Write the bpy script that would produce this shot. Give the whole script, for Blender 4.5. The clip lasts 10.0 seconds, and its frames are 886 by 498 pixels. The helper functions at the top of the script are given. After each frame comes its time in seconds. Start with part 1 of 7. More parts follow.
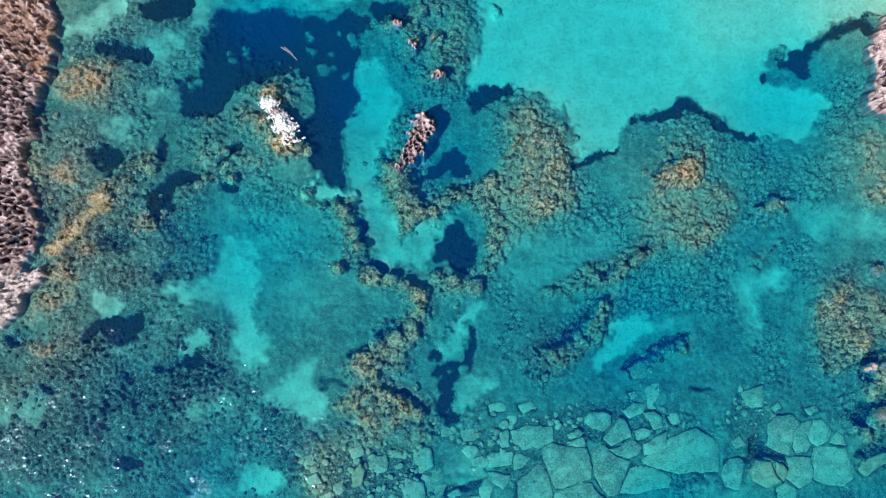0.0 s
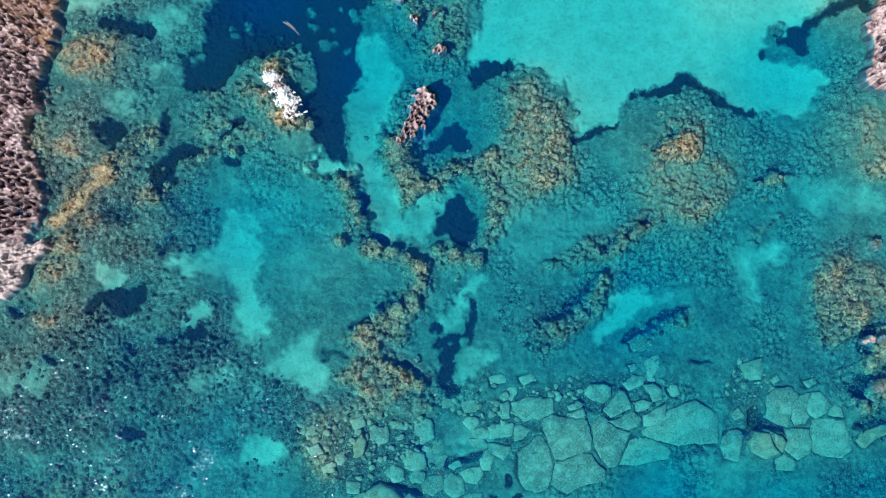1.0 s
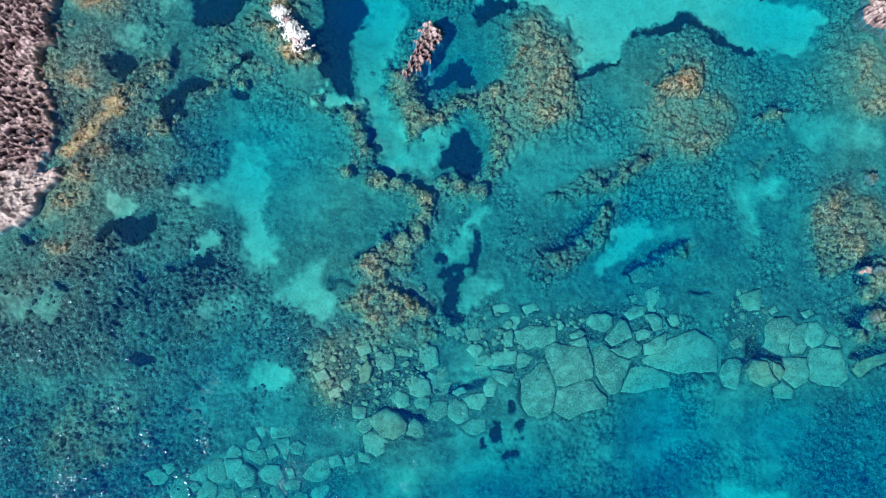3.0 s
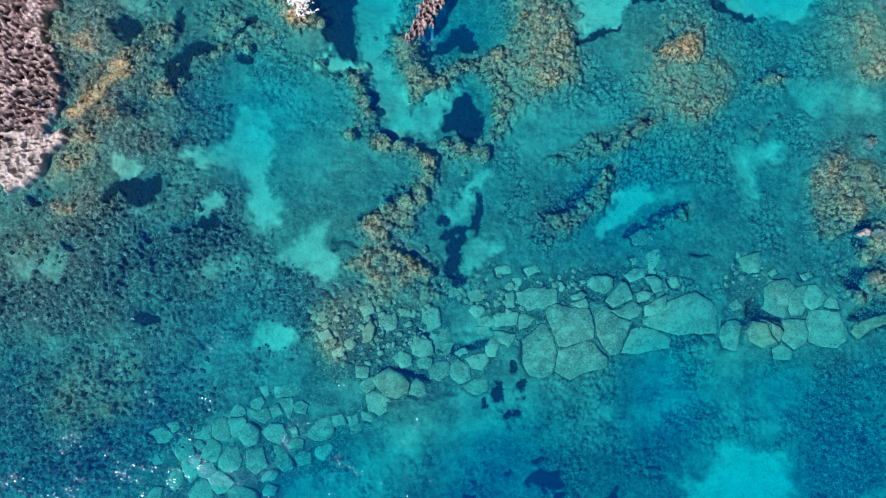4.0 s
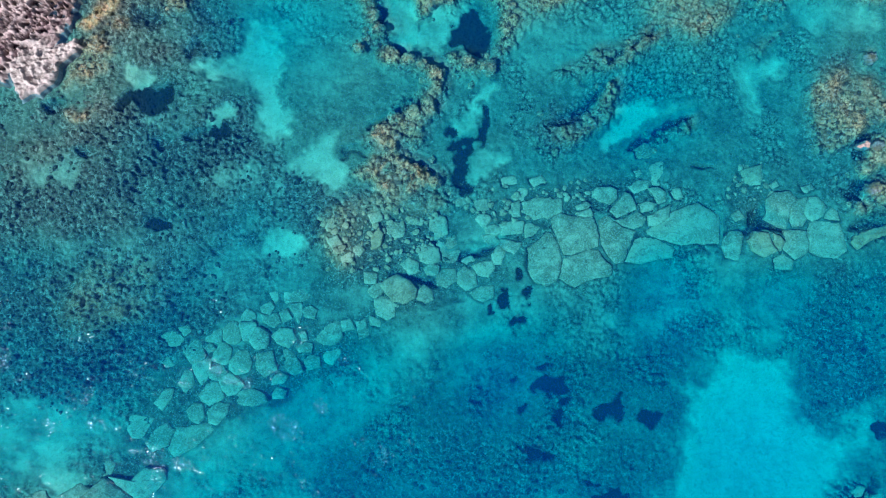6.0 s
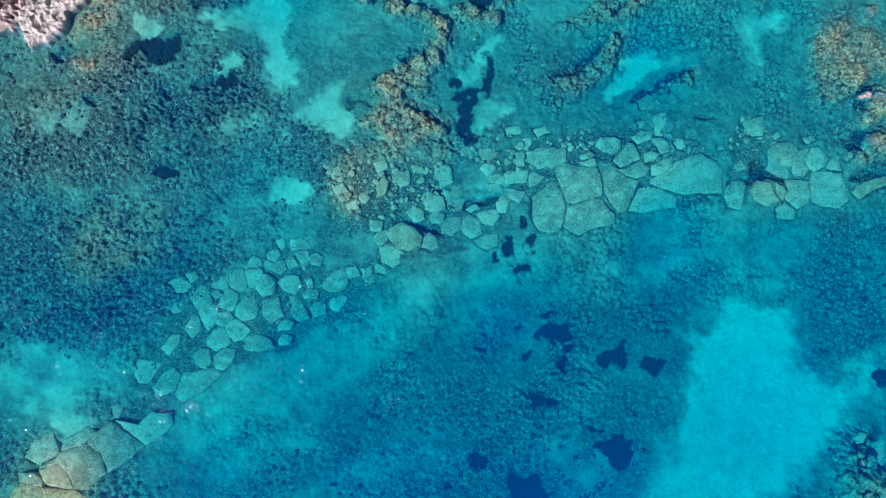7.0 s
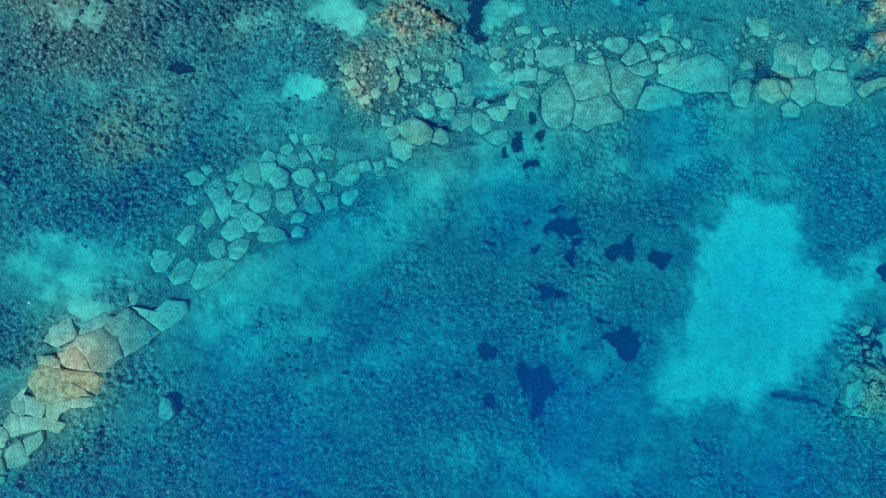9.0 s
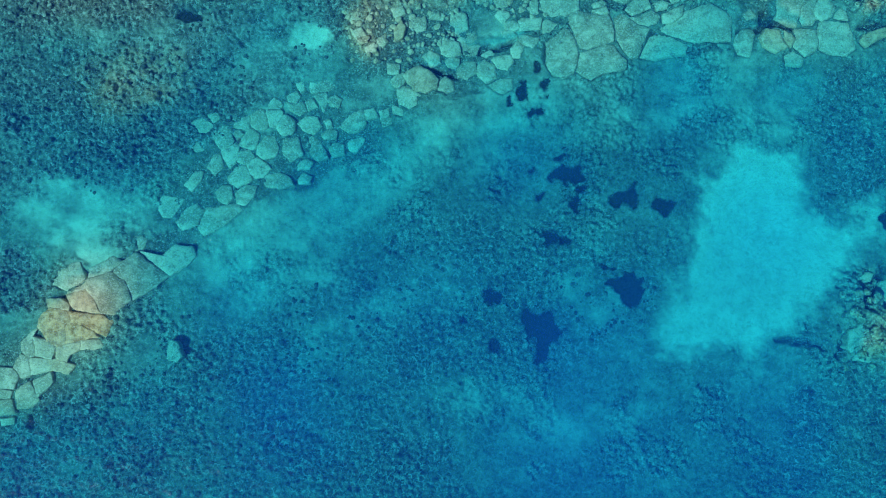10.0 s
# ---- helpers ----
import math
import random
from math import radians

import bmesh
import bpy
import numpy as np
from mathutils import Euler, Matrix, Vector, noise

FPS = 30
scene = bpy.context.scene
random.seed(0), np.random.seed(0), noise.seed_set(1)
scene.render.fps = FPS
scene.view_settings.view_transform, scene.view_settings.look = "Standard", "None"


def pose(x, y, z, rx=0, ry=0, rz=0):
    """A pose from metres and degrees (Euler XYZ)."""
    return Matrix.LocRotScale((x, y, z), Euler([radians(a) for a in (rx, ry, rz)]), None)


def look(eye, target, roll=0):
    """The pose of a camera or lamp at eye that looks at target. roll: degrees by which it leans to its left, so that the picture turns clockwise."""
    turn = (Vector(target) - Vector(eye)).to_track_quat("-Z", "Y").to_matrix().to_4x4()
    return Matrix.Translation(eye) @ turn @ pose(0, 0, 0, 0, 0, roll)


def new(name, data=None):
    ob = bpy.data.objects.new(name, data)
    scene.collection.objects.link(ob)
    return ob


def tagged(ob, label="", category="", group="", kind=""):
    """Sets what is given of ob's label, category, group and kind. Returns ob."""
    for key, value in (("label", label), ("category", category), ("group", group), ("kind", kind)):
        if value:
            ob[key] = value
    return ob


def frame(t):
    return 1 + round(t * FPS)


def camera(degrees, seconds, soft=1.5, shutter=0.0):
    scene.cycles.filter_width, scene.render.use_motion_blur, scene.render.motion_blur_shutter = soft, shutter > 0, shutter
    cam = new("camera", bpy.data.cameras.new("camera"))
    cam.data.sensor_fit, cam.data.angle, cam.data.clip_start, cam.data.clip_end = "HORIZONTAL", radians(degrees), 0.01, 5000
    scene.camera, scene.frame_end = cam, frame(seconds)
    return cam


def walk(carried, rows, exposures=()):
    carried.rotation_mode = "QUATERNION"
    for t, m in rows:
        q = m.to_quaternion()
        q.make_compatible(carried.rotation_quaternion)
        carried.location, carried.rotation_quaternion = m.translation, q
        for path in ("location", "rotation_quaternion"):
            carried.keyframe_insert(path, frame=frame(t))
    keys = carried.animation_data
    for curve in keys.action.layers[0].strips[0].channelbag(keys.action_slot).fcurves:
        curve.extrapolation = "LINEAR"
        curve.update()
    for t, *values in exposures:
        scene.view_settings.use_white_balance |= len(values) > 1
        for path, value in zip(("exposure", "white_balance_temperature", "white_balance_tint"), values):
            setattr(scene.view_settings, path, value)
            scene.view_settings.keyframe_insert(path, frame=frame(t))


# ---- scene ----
cam = camera(61.6, 10.0, soft=1.1)
METRES, EYE, TILT, LEAN, TURN = 25.6, 40.4, -83.0, -1.5, 0.0
ROWS = [
    (0.0, 0.0, 0.0, 0.0, 0.0, 0.0, -0.0),
    (0.5, -0.0038, -0.0052, -0.0338, -0.09, 0.12, -0.03),
    (1.0, -0.0045, -0.0103, -0.0622, -0.08, 0.13, -0.06),
    (1.5, -0.0085, -0.0173, -0.0975, -0.15, 0.09, -0.11),
    (2.0, -0.0112, -0.0235, -0.131, -0.17, 0.11, -0.16),
    (2.5, -0.0157, -0.0314, -0.1742, -0.23, 0.17, -0.21),
    (4.0, -0.0241, -0.0535, -0.2985, -0.24, 0.17, -0.32),
    (4.5, -0.0277, -0.0612, -0.3518, -0.26, 0.22, -0.36),
    (5.0, -0.0307, -0.0676, -0.4002, -0.24, 0.29, -0.39),
    (5.5, -0.0331, -0.0738, -0.45, -0.21, 0.36, -0.45),
    (7.0, -0.0493, -0.0926, -0.6273, -0.27, 0.57, -0.56),
    (7.5, -0.0522, -0.097, -0.6854, -0.22, 0.71, -0.59),
    (8.0, -0.0559, -0.1033, -0.7504, -0.15, 0.73, -0.6),
    (8.5, -0.0597, -0.1094, -0.8056, -0.11, 0.75, -0.62),
    (9.0, -0.0634, -0.1162, -0.8712, -0.03, 0.78, -0.64),
    (9.5, -0.0662, -0.122, -0.9244, 0.04, 0.72, -0.66),
    (10.0, -0.0715, -0.1292, -0.9881, 0.04, 0.69, -0.68),
]
walk(cam, [(t, pose(0, 0, EYE, TILT, LEAN, TURN) @ pose(METRES * x, METRES * y, METRES * z, 90 + pitch, roll, yaw)) for t, x, y, z, yaw, pitch, roll in ROWS],
     exposures=[(0.0, 0.09, 6450, 10), (4.0, 0.04, 6350, 10), (5.5, 0.14, 6200, 10), (7.0, 0.16, 6250, 10), (8.5, 0.18, 6450, 10), (10.0, 0.22, 6780, 10)])

# ---- daylight ----
SUN_FROM = Vector((-0.58, -0.57, 0.92)).normalized()
world = bpy.data.worlds.new("daylight")
scene.world = world
world.use_nodes = True
wn = world.node_tree.nodes
sky = wn.new("ShaderNodeTexSky")
sky.sky_type, sky.sun_disc = "NISHITA", False
sky.sun_elevation = math.asin(SUN_FROM.z)
sky.sun_rotation = math.atan2(SUN_FROM.x, SUN_FROM.y)
world.node_tree.links.new(sky.outputs[0], wn["Background"].inputs[0])
wn["Background"].inputs[1].default_value = 0.05
sun = new("sun", bpy.data.lights.new("sun", "SUN"))
sun.data.energy, sun.data.angle, sun.data.color = 5.0, radians(0.53), (1.0, 0.97, 0.94)
sun.matrix_world = look(SUN_FROM * 100, (0, 0, 0))


# ---- noise ----
TABLE = np.random.RandomState(7).rand(256, 256)


def lattice(i, j, seed):
    return TABLE[(i + 37 * seed) % 256, (j + 91 * seed) % 256]


def vnoise(x, y, seed=0):
    """Smooth noise in 0..1 at unit scale."""
    i, j = np.floor(x).astype(int), np.floor(y).astype(int)
    u, v = x - i, y - j
    u, v = u * u * (3 - 2 * u), v * v * (3 - 2 * v)
    a = lattice(i, j, seed) * (1 - u) + lattice(i + 1, j, seed) * u
    b = lattice(i, j + 1, seed) * (1 - u) + lattice(i + 1, j + 1, seed) * u
    return a * (1 - v) + b * v


def fbm(x, y, seed=0, octaves=4):
    s, k, w = 0.0, 1.0, 0.0
    for o in range(octaves):
        s, w = s + k * vnoise(x * 2 ** o + 5.3 * o, y * 2 ** o - 3.1 * o, seed + o), w + k
        k *= 0.5
    return s / w


def worley(x, y, seed=0):
    """Distance to the nearest and to the next scattered point, and the nearest one's own random number."""
    i, j = np.floor(x).astype(int), np.floor(y).astype(int)
    f1, f2, own = np.full(x.shape, 9.0), np.full(x.shape, 9.0), np.zeros(x.shape)
    for di in (-1, 0, 1):
        for dj in (-1, 0, 1):
            a, b = i + di, j + dj
            d = np.hypot(a + lattice(a, b, seed) - x, b + lattice(a, b, seed + 3) - y)
            near = d < f1
            f2 = np.where(near, f1, np.minimum(f2, d))
            own = np.where(near, lattice(a, b, seed + 5), own)
            f1 = np.where(near, d, f1)
    return f1, f2, own


def step(a, b, v):
    t = np.clip((v - a) / (b - a), 0, 1)
    return t * t * (3 - 2 * t)


# ---- plan of the cove: zones of sand, reef, seagrass and dry rock, in metres ----
SHAPES = {}


def round_off(p):
    """An outline with its corners cut twice."""
    for _ in range(2):
        q = np.roll(p, -1, axis=0)
        p = np.stack([0.75 * p + 0.25 * q, 0.25 * p + 0.75 * q], 1).reshape(-1, 2)
    return p


def area(zone, weight, soft, *pts):
    if zone not in ("rubble", "band", "stones", "crack"):
        pts = round_off(np.array(pts, float))
    SHAPES.setdefault(zone, []).append(("area", weight, 0.0, soft, np.array(pts)))


def stroke(zone, weight, radius, soft, *pts):
    SHAPES.setdefault(zone, []).append(("stroke", weight, radius, soft, np.array(pts)))


MEADOWS, PLATES = [], []


def meadow(*pts):
    """A patch of seagrass by its outline."""
    MEADOWS.append(np.array(pts))
    SHAPES.setdefault("grass", []).append(("area", 1, 0.03, 0.14, round_off(np.array(pts, float))))


def plate(level, thick, *pts, warm=None, flush=False, label="broad cracked limestone slab under shallow clear water"):
    """A slab of the ledge by its outline; the bed round it is dark rubble."""
    PLATES.append((level, thick, pts, warm, flush, label))
    area("crack", 0.9 if flush else 1, 0.15 if flush else 0.2, *pts)



DEPTHS = [(11.55, 17.83, -1), (24.76, 19.45, -0.4), (18.12, 18.77, -0.6), (20.97, 13.32, -1.6), (-3.64, 13.15, -1.7), (-18.06, 12.18, -0.55), (-14.58, 16.78, -0.8), (-9.34, 17.9, -1.7), (-9.55, 4.82, -1.5), (-16.83, -2.97, -0.75), (-18.34, -10.56, -0.9), (-19.13, -16.13, -1.45), (-16.09, -13.96, -1.4), (-21.37, -12.12, -1.1), (-4.55, -2.96, -0.6), (0.01, 4.15, -0.95), (6.38, 9.59, -0.6), (1.29, 10.08, -1.4), (14.39, 8.02, -0.65), (-20.87, 10.8, -0.35), (-20.66, 7.21, -0.4), (-21.36, 2.38, -0.3), (19.25, 3.26, -1.2), (11.17, -0.55, -1.6), (24.37, 1.65, -0.7), (24.92, 11.33, -0.5), (7.74, -6.04, -0.95), (20.16, -6.07, -0.85), (-19.97, 3.13, -0.5), (-19.51, 18.31, -0.2)]
DEPTHS += [(26.88, 19.69, -0.12), (-21.75, -24.28, -0.15), (-19.79, -24.41, -0.12), (-21.04, -23.67, -0.12), (-19.91, -23.21, -0.2), (-17.13, -25.93, -1.3), (-23.92, -21.68, -1.3), (-24.45, -23.24, -1.1), (-23.15, -22.3, -1.1), (-16.67, -23.46, -1.3), (-20.66, -30.23, -1.7), (-7.94, 11.25, -0.45), (-9.74, 12.26, -0.6), (-7.33, 11.92, -0.5), (18.78, -7.2, -0.6), (12.33, -6.27, -0.95), (8.38, -7.59, -0.72), (22.7, -6.84, -0.9), (24.22, -10.04, -1.6), (19.12, -10.4, -2), (23.16, -13.89, -1.9), (12.54, -10.11, -2), (-15.68, -12.13, -1.5), (-5.2, -13.97, -2.1), (-7.68, -16.15, -2.2), (-4.55, -7.07, -0.35), (-11.67, -7.69, -1.2), (-10.62, -13.4, -0.95), (-8.66, -12.49, -0.95), (-12.72, -15.23, -1.1)]
DEPTHS += [(-5.43, -11.7, -0.85), (-2.34, -10.15, -0.6), (-22.42, -26.98, -0.45), (-23.24, -28.47, -0.55), (-20.7, 10.97, -0.35), (3.18, -15, -2), (-3.26, -23.28, -2.15), (6.48, -26.37, -2.5), (6.45, -31.41, -2.65), (17.68, -19.04, -2.3), (23.31, -24.88, -1.4), (23.59, -29.29, -1.8), (-9.51, -28.4, -2.4), (-16.26, -28.41, -1.9), (-21.39, -25.33, -0.5), (-22.64, -13.97, -1.2), (-12.16, -23.39, -1.9), (17.17, -29.45, -2.4), (-22.81, -31.18, -1.9), (-12.38, -14.8, -1.1), (-6.76, -10.33, -1.2), (-21.84, -17.81, -1.3), (-7.89, -17.56, -1.7), (13.25, -11.78, -1.9), (-18, -6.7, -0.5), (-21.5, -6, -0.6), (-20.3, -3.7, -0.6), (-13.3, -4.2, -0.65), (-15.7, -7.3, -0.7), (-22, -1.9, -0.35)]
DEPTHS += [(-20, 0, -0.25), (-18, 6.2, -0.25), (-5.1, -8.3, -0.65), (-18.2, -10.9, -0.9), (-22.7, -11, -0.8), (-11.9, -15.5, -0.85), (-2.7, -9.4, -0.7), (19.3, -7, -0.75), (8.6, -7.9, -0.8), (3.1, -7, -0.9), (15, -6.8, -1.2), (-5.5, -12.3, -1.05), (23, -5.7, -0.85), (-18, 16.5, -0.45), (-20, 13, -0.3), (-16, 19.5, -0.4)]
area("turf", 0.5, 0.92, (-20.55, 17.22), (-16.48, 19.66), (-11.95, 20.76), (-10.86, 17.66), (-13.71, 15.93), (-14.56, 13.23), (-19.62, 12.36))
stroke("film", 0.4, 1.85, 1.5, (-18.82, 15.2), (-16.37, 17.6), (-13.16, 18.32))
stroke("sand", 0.4, 0.80, 0.92, (23.25, -17.67), (25.35, -16.63), (28.13, -15.9))
stroke("sand", 0.3, 1.69, 1.2, (18.15, -11.25), (16.75, -11.98))
stroke("sand", 0.2, 1.54, 0.92, (12.91, -10.78), (16.7, -9.31))
stroke("sand", 0.32, 1.11, 0.86, (-13.88, -20.23), (-9.18, -17.89), (-4.05, -15.83), (-0.82, -13.09))
stroke("sand", 0.35, 1.85, 1.2, (-11.64, -21.47), (-8.46, -20.79))
stroke("sand", 0.22, 0.98, 0.86, (-14.6, -8.98), (-10.81, -10.2), (-7.69, -10.19))
stroke("sand", 0.25, 0.92, 0.62, (-4.56, -10.48), (-6.41, -11.42))
stroke("sand", 0.28, 1.54, 1.2, (1.24, -11.81), (5.84, -11.26), (10.47, -11.7))
stroke("sand", 0.22, 1.38, 1.2, (-7.75, -24.61), (-4.57, -23.3), (-0.7, -21.96))
stroke("sand", 0.25, 1.23, 1.2, (0.67, -28.34), (5.19, -29.56), (10.38, -28.89))
stroke("sand", 0.2, 0.92, 0.77, (6.52, -21.86), (8.48, -23.14))
stroke("ochre", 0.4, 1.85, 1.2, (-19.14, -10.55), (-17.01, -10.23))
stroke("ochre", 0.5, 1.38, 0.92, (23.72, -24.24), (25.37, -26.11))
stroke("ridge", 0.9, 0.92, 0.62, (23.04, -21.69), (23.86, -24.25), (25.74, -25.5))
stroke("ridge", 0.5, 0.37, 0.31, (-21.21, 13.17), (-21.2, 10.11), (-20.91, 6.78))
area("turf", 0.8, 0.46, (-26.51, -19.83), (-23.36, -20.42), (-21.64, -22.59), (-23.66, -24.16), (-26.1, -24.18))
stroke("ridge", 1, 1.05, 0.63, (-0.34, 12.35), (-1.46, 10.01), (-1.45, 8.21), (-0.16, 6.91))
stroke("ridge", 0.8, 0.62, 0.37, (3.87, 8.89), (1.28, 7.67), (-0.16, 6.91))
stroke("ridge", 0.5, 1.85, 1.1, (5.84, 11.22), (7.12, 9.74), (5.79, 7.43))
stroke("ridge", 0.8, 0.55, 0.33, (-4.81, 8.03), (-3.97, 5.77), (-2.84, 3.69), (-0.3, 2.43))
stroke("ridge", 0.9, 0.74, 0.44, (-0.3, 1.33), (-2.95, -0.54), (-3.39, -2.09))
stroke("ridge", 0.8, 1.11, 0.66, (-0.74, -3.92), (-3.07, -3.31))
stroke("ridge", 0.8, 1.23, 0.74, (14.33, 10.11))
stroke("ridge", 0.5, 1.69, 1, (15.01, 6.49))
stroke("ridge", 0.9, 0.62, 0.37, (13.17, 5.18), (10.55, 3.88), (7.48, 2.86))
stroke("ridge", 1, 0.86, 0.52, (9.67, 1.02), (6.3, -1.48))
stroke("ridge", 0.7, 0.49, 0.3, (14.6, 0.24), (11.98, -1.8))
stroke("ridge", 0.7, 1.69, 1, (24, 1.35), (25.48, -0.55))
stroke("ridge", 0.9, 0.92, 0.55, (25.35, -2.44), (25.1, -5.83))
stroke("ridge", 0.8, 1.35, 0.81, (-0.38, 20.56), (-0.36, 17.78), (0.79, 15.05))
stroke("ridge", 0.8, 0.86, 0.52, (-8.07, 11.12), (-10.35, 12.1))
stroke("ridge", 0.9, 0.86, 0.52, (-8.46, 13.62))
stroke("ridge", 0.8, 0.62, 0.37, (19.96, 7.49))
stroke("ridge", 0.5, 0.74, 0.44, (1.6, 3.54), (3.18, 2.91))
stroke("ridge", 0.6, 0.92, 0.55, (-18.66, 6.67), (-19.75, 4.13))
stroke("ridge", 0.6, 0.68, 0.41, (-15.85, 10.25), (-16.65, 8.4), (-17.87, 7.5))
stroke("ridge", 0.6, 0.55, 0.33, (-10.29, 9.98), (-11.55, 9.12))
stroke("ridge", 0.6, 0.49, 0.3, (-14.65, 6.61), (-15.01, 7.53))
stroke("ridge", 0.6, 0.80, 0.48, (-19.87, 14.26), (-18.29, 14.97))
stroke("ridge", 0.6, 0.55, 0.33, (-13.12, 8.27), (-11.64, 11.31))
stroke("rust", 0.9, 1.54, 1.1, (-22.68, 17.88), (-21, 15.93))
stroke("rust", 0.6, 0.62, 0.62, (-21.03, 13.98), (-20.65, 10.48), (-20.22, 6.11))
area("shore", 1, 1.25, (-37.08, 28.84), (-23.13, 29.11), (-20.34, 20.23), (-20.13, 17.91), (-20.5, 15.28), (-21.45, 13.33), (-20.94, 11.11), (-21.11, 8.28), (-20.39, 6.42), (-20.53, 4.89), (-21.26, 3.67), (-22.21, 2.46), (-24.16, 0.96), (-33.87, -1.1))
area("shore", 1, 0.62, (26.09, 18.84), (31.13, 20.28), (32.27, 10.87), (25.89, 12.46), (25.2, 13.78), (25.62, 15.45), (25.27, 16.62))
stroke("shore", 1, 0.58, 0.22, (-0.77, 10.43), (-0.39, 11.15), (0.05, 11.93))
stroke("shore", 1, 0.28, 0.18, (-1.2, 9.73), (-1.39, 9.4))
stroke("shore", 1, 0.37, 0.15, (-1.96, 17.85))
stroke("shore", 1, 0.37, 0.15, (0.68, 14.78))
stroke("shore", 1, 0.31, 0.15, (-0.51, 16.67))
stroke("shore", 1, 0.15, 0.15, (0.77, 16.95))
stroke("shore", 1, 0.40, 0.22, (-8.26, 12.41), (-7.39, 11.29))
area("salt", 0.95, 0.75, (-24.04, 0.37), (-24.18, 2.2), (-22.59, 3.07), (-21.46, 3.83), (-20.29, 4.1), (-19.85, 3.33), (-20.91, 2.47), (-21.58, 1.6), (-22.27, 0.84))
area("shore", 0.9, 0.6, (-24.02, 0.07), (-24.21, 2.51), (-22.61, 3.29), (-21.47, 4.02), (-20.21, 4.26), (-19.73, 3.33), (-20.75, 2.38), (-21.42, 1.45), (-22.11, 0.63))
area("film", 0.62, 1.5, (1.86, -10.5), (6.62, -9.35), (13.47, -9.21), (16.81, -11.6), (14.61, -15.77), (13.07, -21.79), (11.35, -24.4), (14.52, -27.55), (19.38, -28.14), (29.14, -29.32), (28.37, -38.48), (-8.48, -38.57), (-10.76, -28.4), (-12.23, -24.03), (-9.83, -20.13), (-0.12, -14.32))
stroke("film", 0.5, 2.62, 1.8, (-20.26, 12.52), (-16.63, 9.92), (-13.52, 11.25))
stroke("film", 0.45, 1.69, 1.2, (17.53, 1.34), (20.58, -1.81))
stroke("film", 0.21, 1.38, 1.2, (4.13, 2.6), (6.66, 1.33), (4.73, -1.17))
stroke("film", 0.3, 1.23, 0.92, (13.52, -3.04), (17.29, -3.66))
stroke("film", 0.18, 1.23, 1.2, (-6.35, 5.76), (-5.92, 0.08))
stroke("film", 0.5, 1.05, 0.74, (25.04, 0.08), (25.08, -6.14))
stroke("film", 0.3, 2.15, 1.2, (-11.46, -9.58), (-5.15, -12.03), (1.12, -12.01))
stroke("film", 0.36, 1.85, 1.2, (17.67, -10.34), (21.65, -12.34))
stroke("film", 0.3, 1.54, 1.2, (-15.98, 9.59), (-13.45, 9.61), (-14.23, 5.73))
area("turf", 0.75, 0.92, (21.69, -8.12), (30.69, -8.06), (29.85, -18.2), (22.72, -18.19), (21.04, -13.86))
stroke("film", 0.36, 1.85, 1.2, (23.23, -10.04), (23.6, -14.48))
stroke("film", 0.24, 1.54, 0.92, (17.15, -2.29), (20.76, -3.24))
area("film", 0.55, 2.5, (-20, -28), (-10, -26.5), (2, -27.5), (14, -27.5), (30, -30), (34, -40), (-20, -40))
area("turf", 0.85, 0.92, (-26.1, -29.11), (-22.99, -29.69), (-21.34, -27.24), (-15.82, -25.94), (-11, -28.37), (-10.68, -35.57), (-25.49, -35.63))
area("rubble", 0.8, 0.25, (0.46, -7.63), (3.32, -7.3), (4.43, -8.87), (3.31, -10.28), (-1.4, -10.93), (-3.58, -11.71), (-4.77, -13.85), (-8.1, -15.96), (-10.5, -16.85), (-13.17, -18.03), (-17.05, -18.32), (-15.99, -15.96), (-13.4, -13.26), (-11.32, -11.74), (-9.82, -10.5), (-7.04, -10.18), (-6.48, -7.99), (-5.9, -6.1), (-2.11, -5.11), (0.13, -5.41), (3.01, -4.74), (5.91, -4.07), (8.84, -3.39), (13.08, -3.35), (13.38, -4.32), (8.8, -5.33), (6.21, -6.32), (4.28, -7.61))
area("band", 1, 0.25, (0.46, -7.63), (3.32, -7.3), (4.43, -8.87), (3.31, -10.28), (-1.4, -10.93), (-3.58, -11.71), (-4.77, -13.85), (-8.1, -15.96), (-10.5, -16.85), (-13.17, -18.03), (-17.05, -18.32), (-15.99, -15.96), (-13.4, -13.26), (-11.32, -11.74), (-9.82, -10.5), (-7.04, -10.18), (-6.48, -7.99), (-5.9, -6.1), (-2.11, -5.11), (0.13, -5.41), (3.01, -4.74), (5.91, -4.07), (8.84, -3.39), (13.08, -3.35), (13.38, -4.32), (8.8, -5.33), (6.21, -6.32), (4.28, -7.61))
area("rubble", 0.8, 0.25, (16.64, -4.62), (17.73, -2.31), (19.31, -3.61), (18.86, -6.22), (16.57, -6.24))
area("band", 1, 0.25, (16.64, -4.62), (17.73, -2.31), (19.31, -3.61), (18.86, -6.22), (16.57, -6.24))
area("rubble", 0.8, 0.25, (-26.53, -24.8), (-22.89, -24.76), (-21.26, -22.28), (-17.73, -19.73), (-15.32, -18.42), (-11.91, -17.41), (-9.74, -16.4), (-11.93, -17.09), (-14.89, -20.32), (-17.81, -23.17), (-19.22, -25.02), (-20.88, -27.16), (-22.49, -29.55), (-25.98, -30.46))
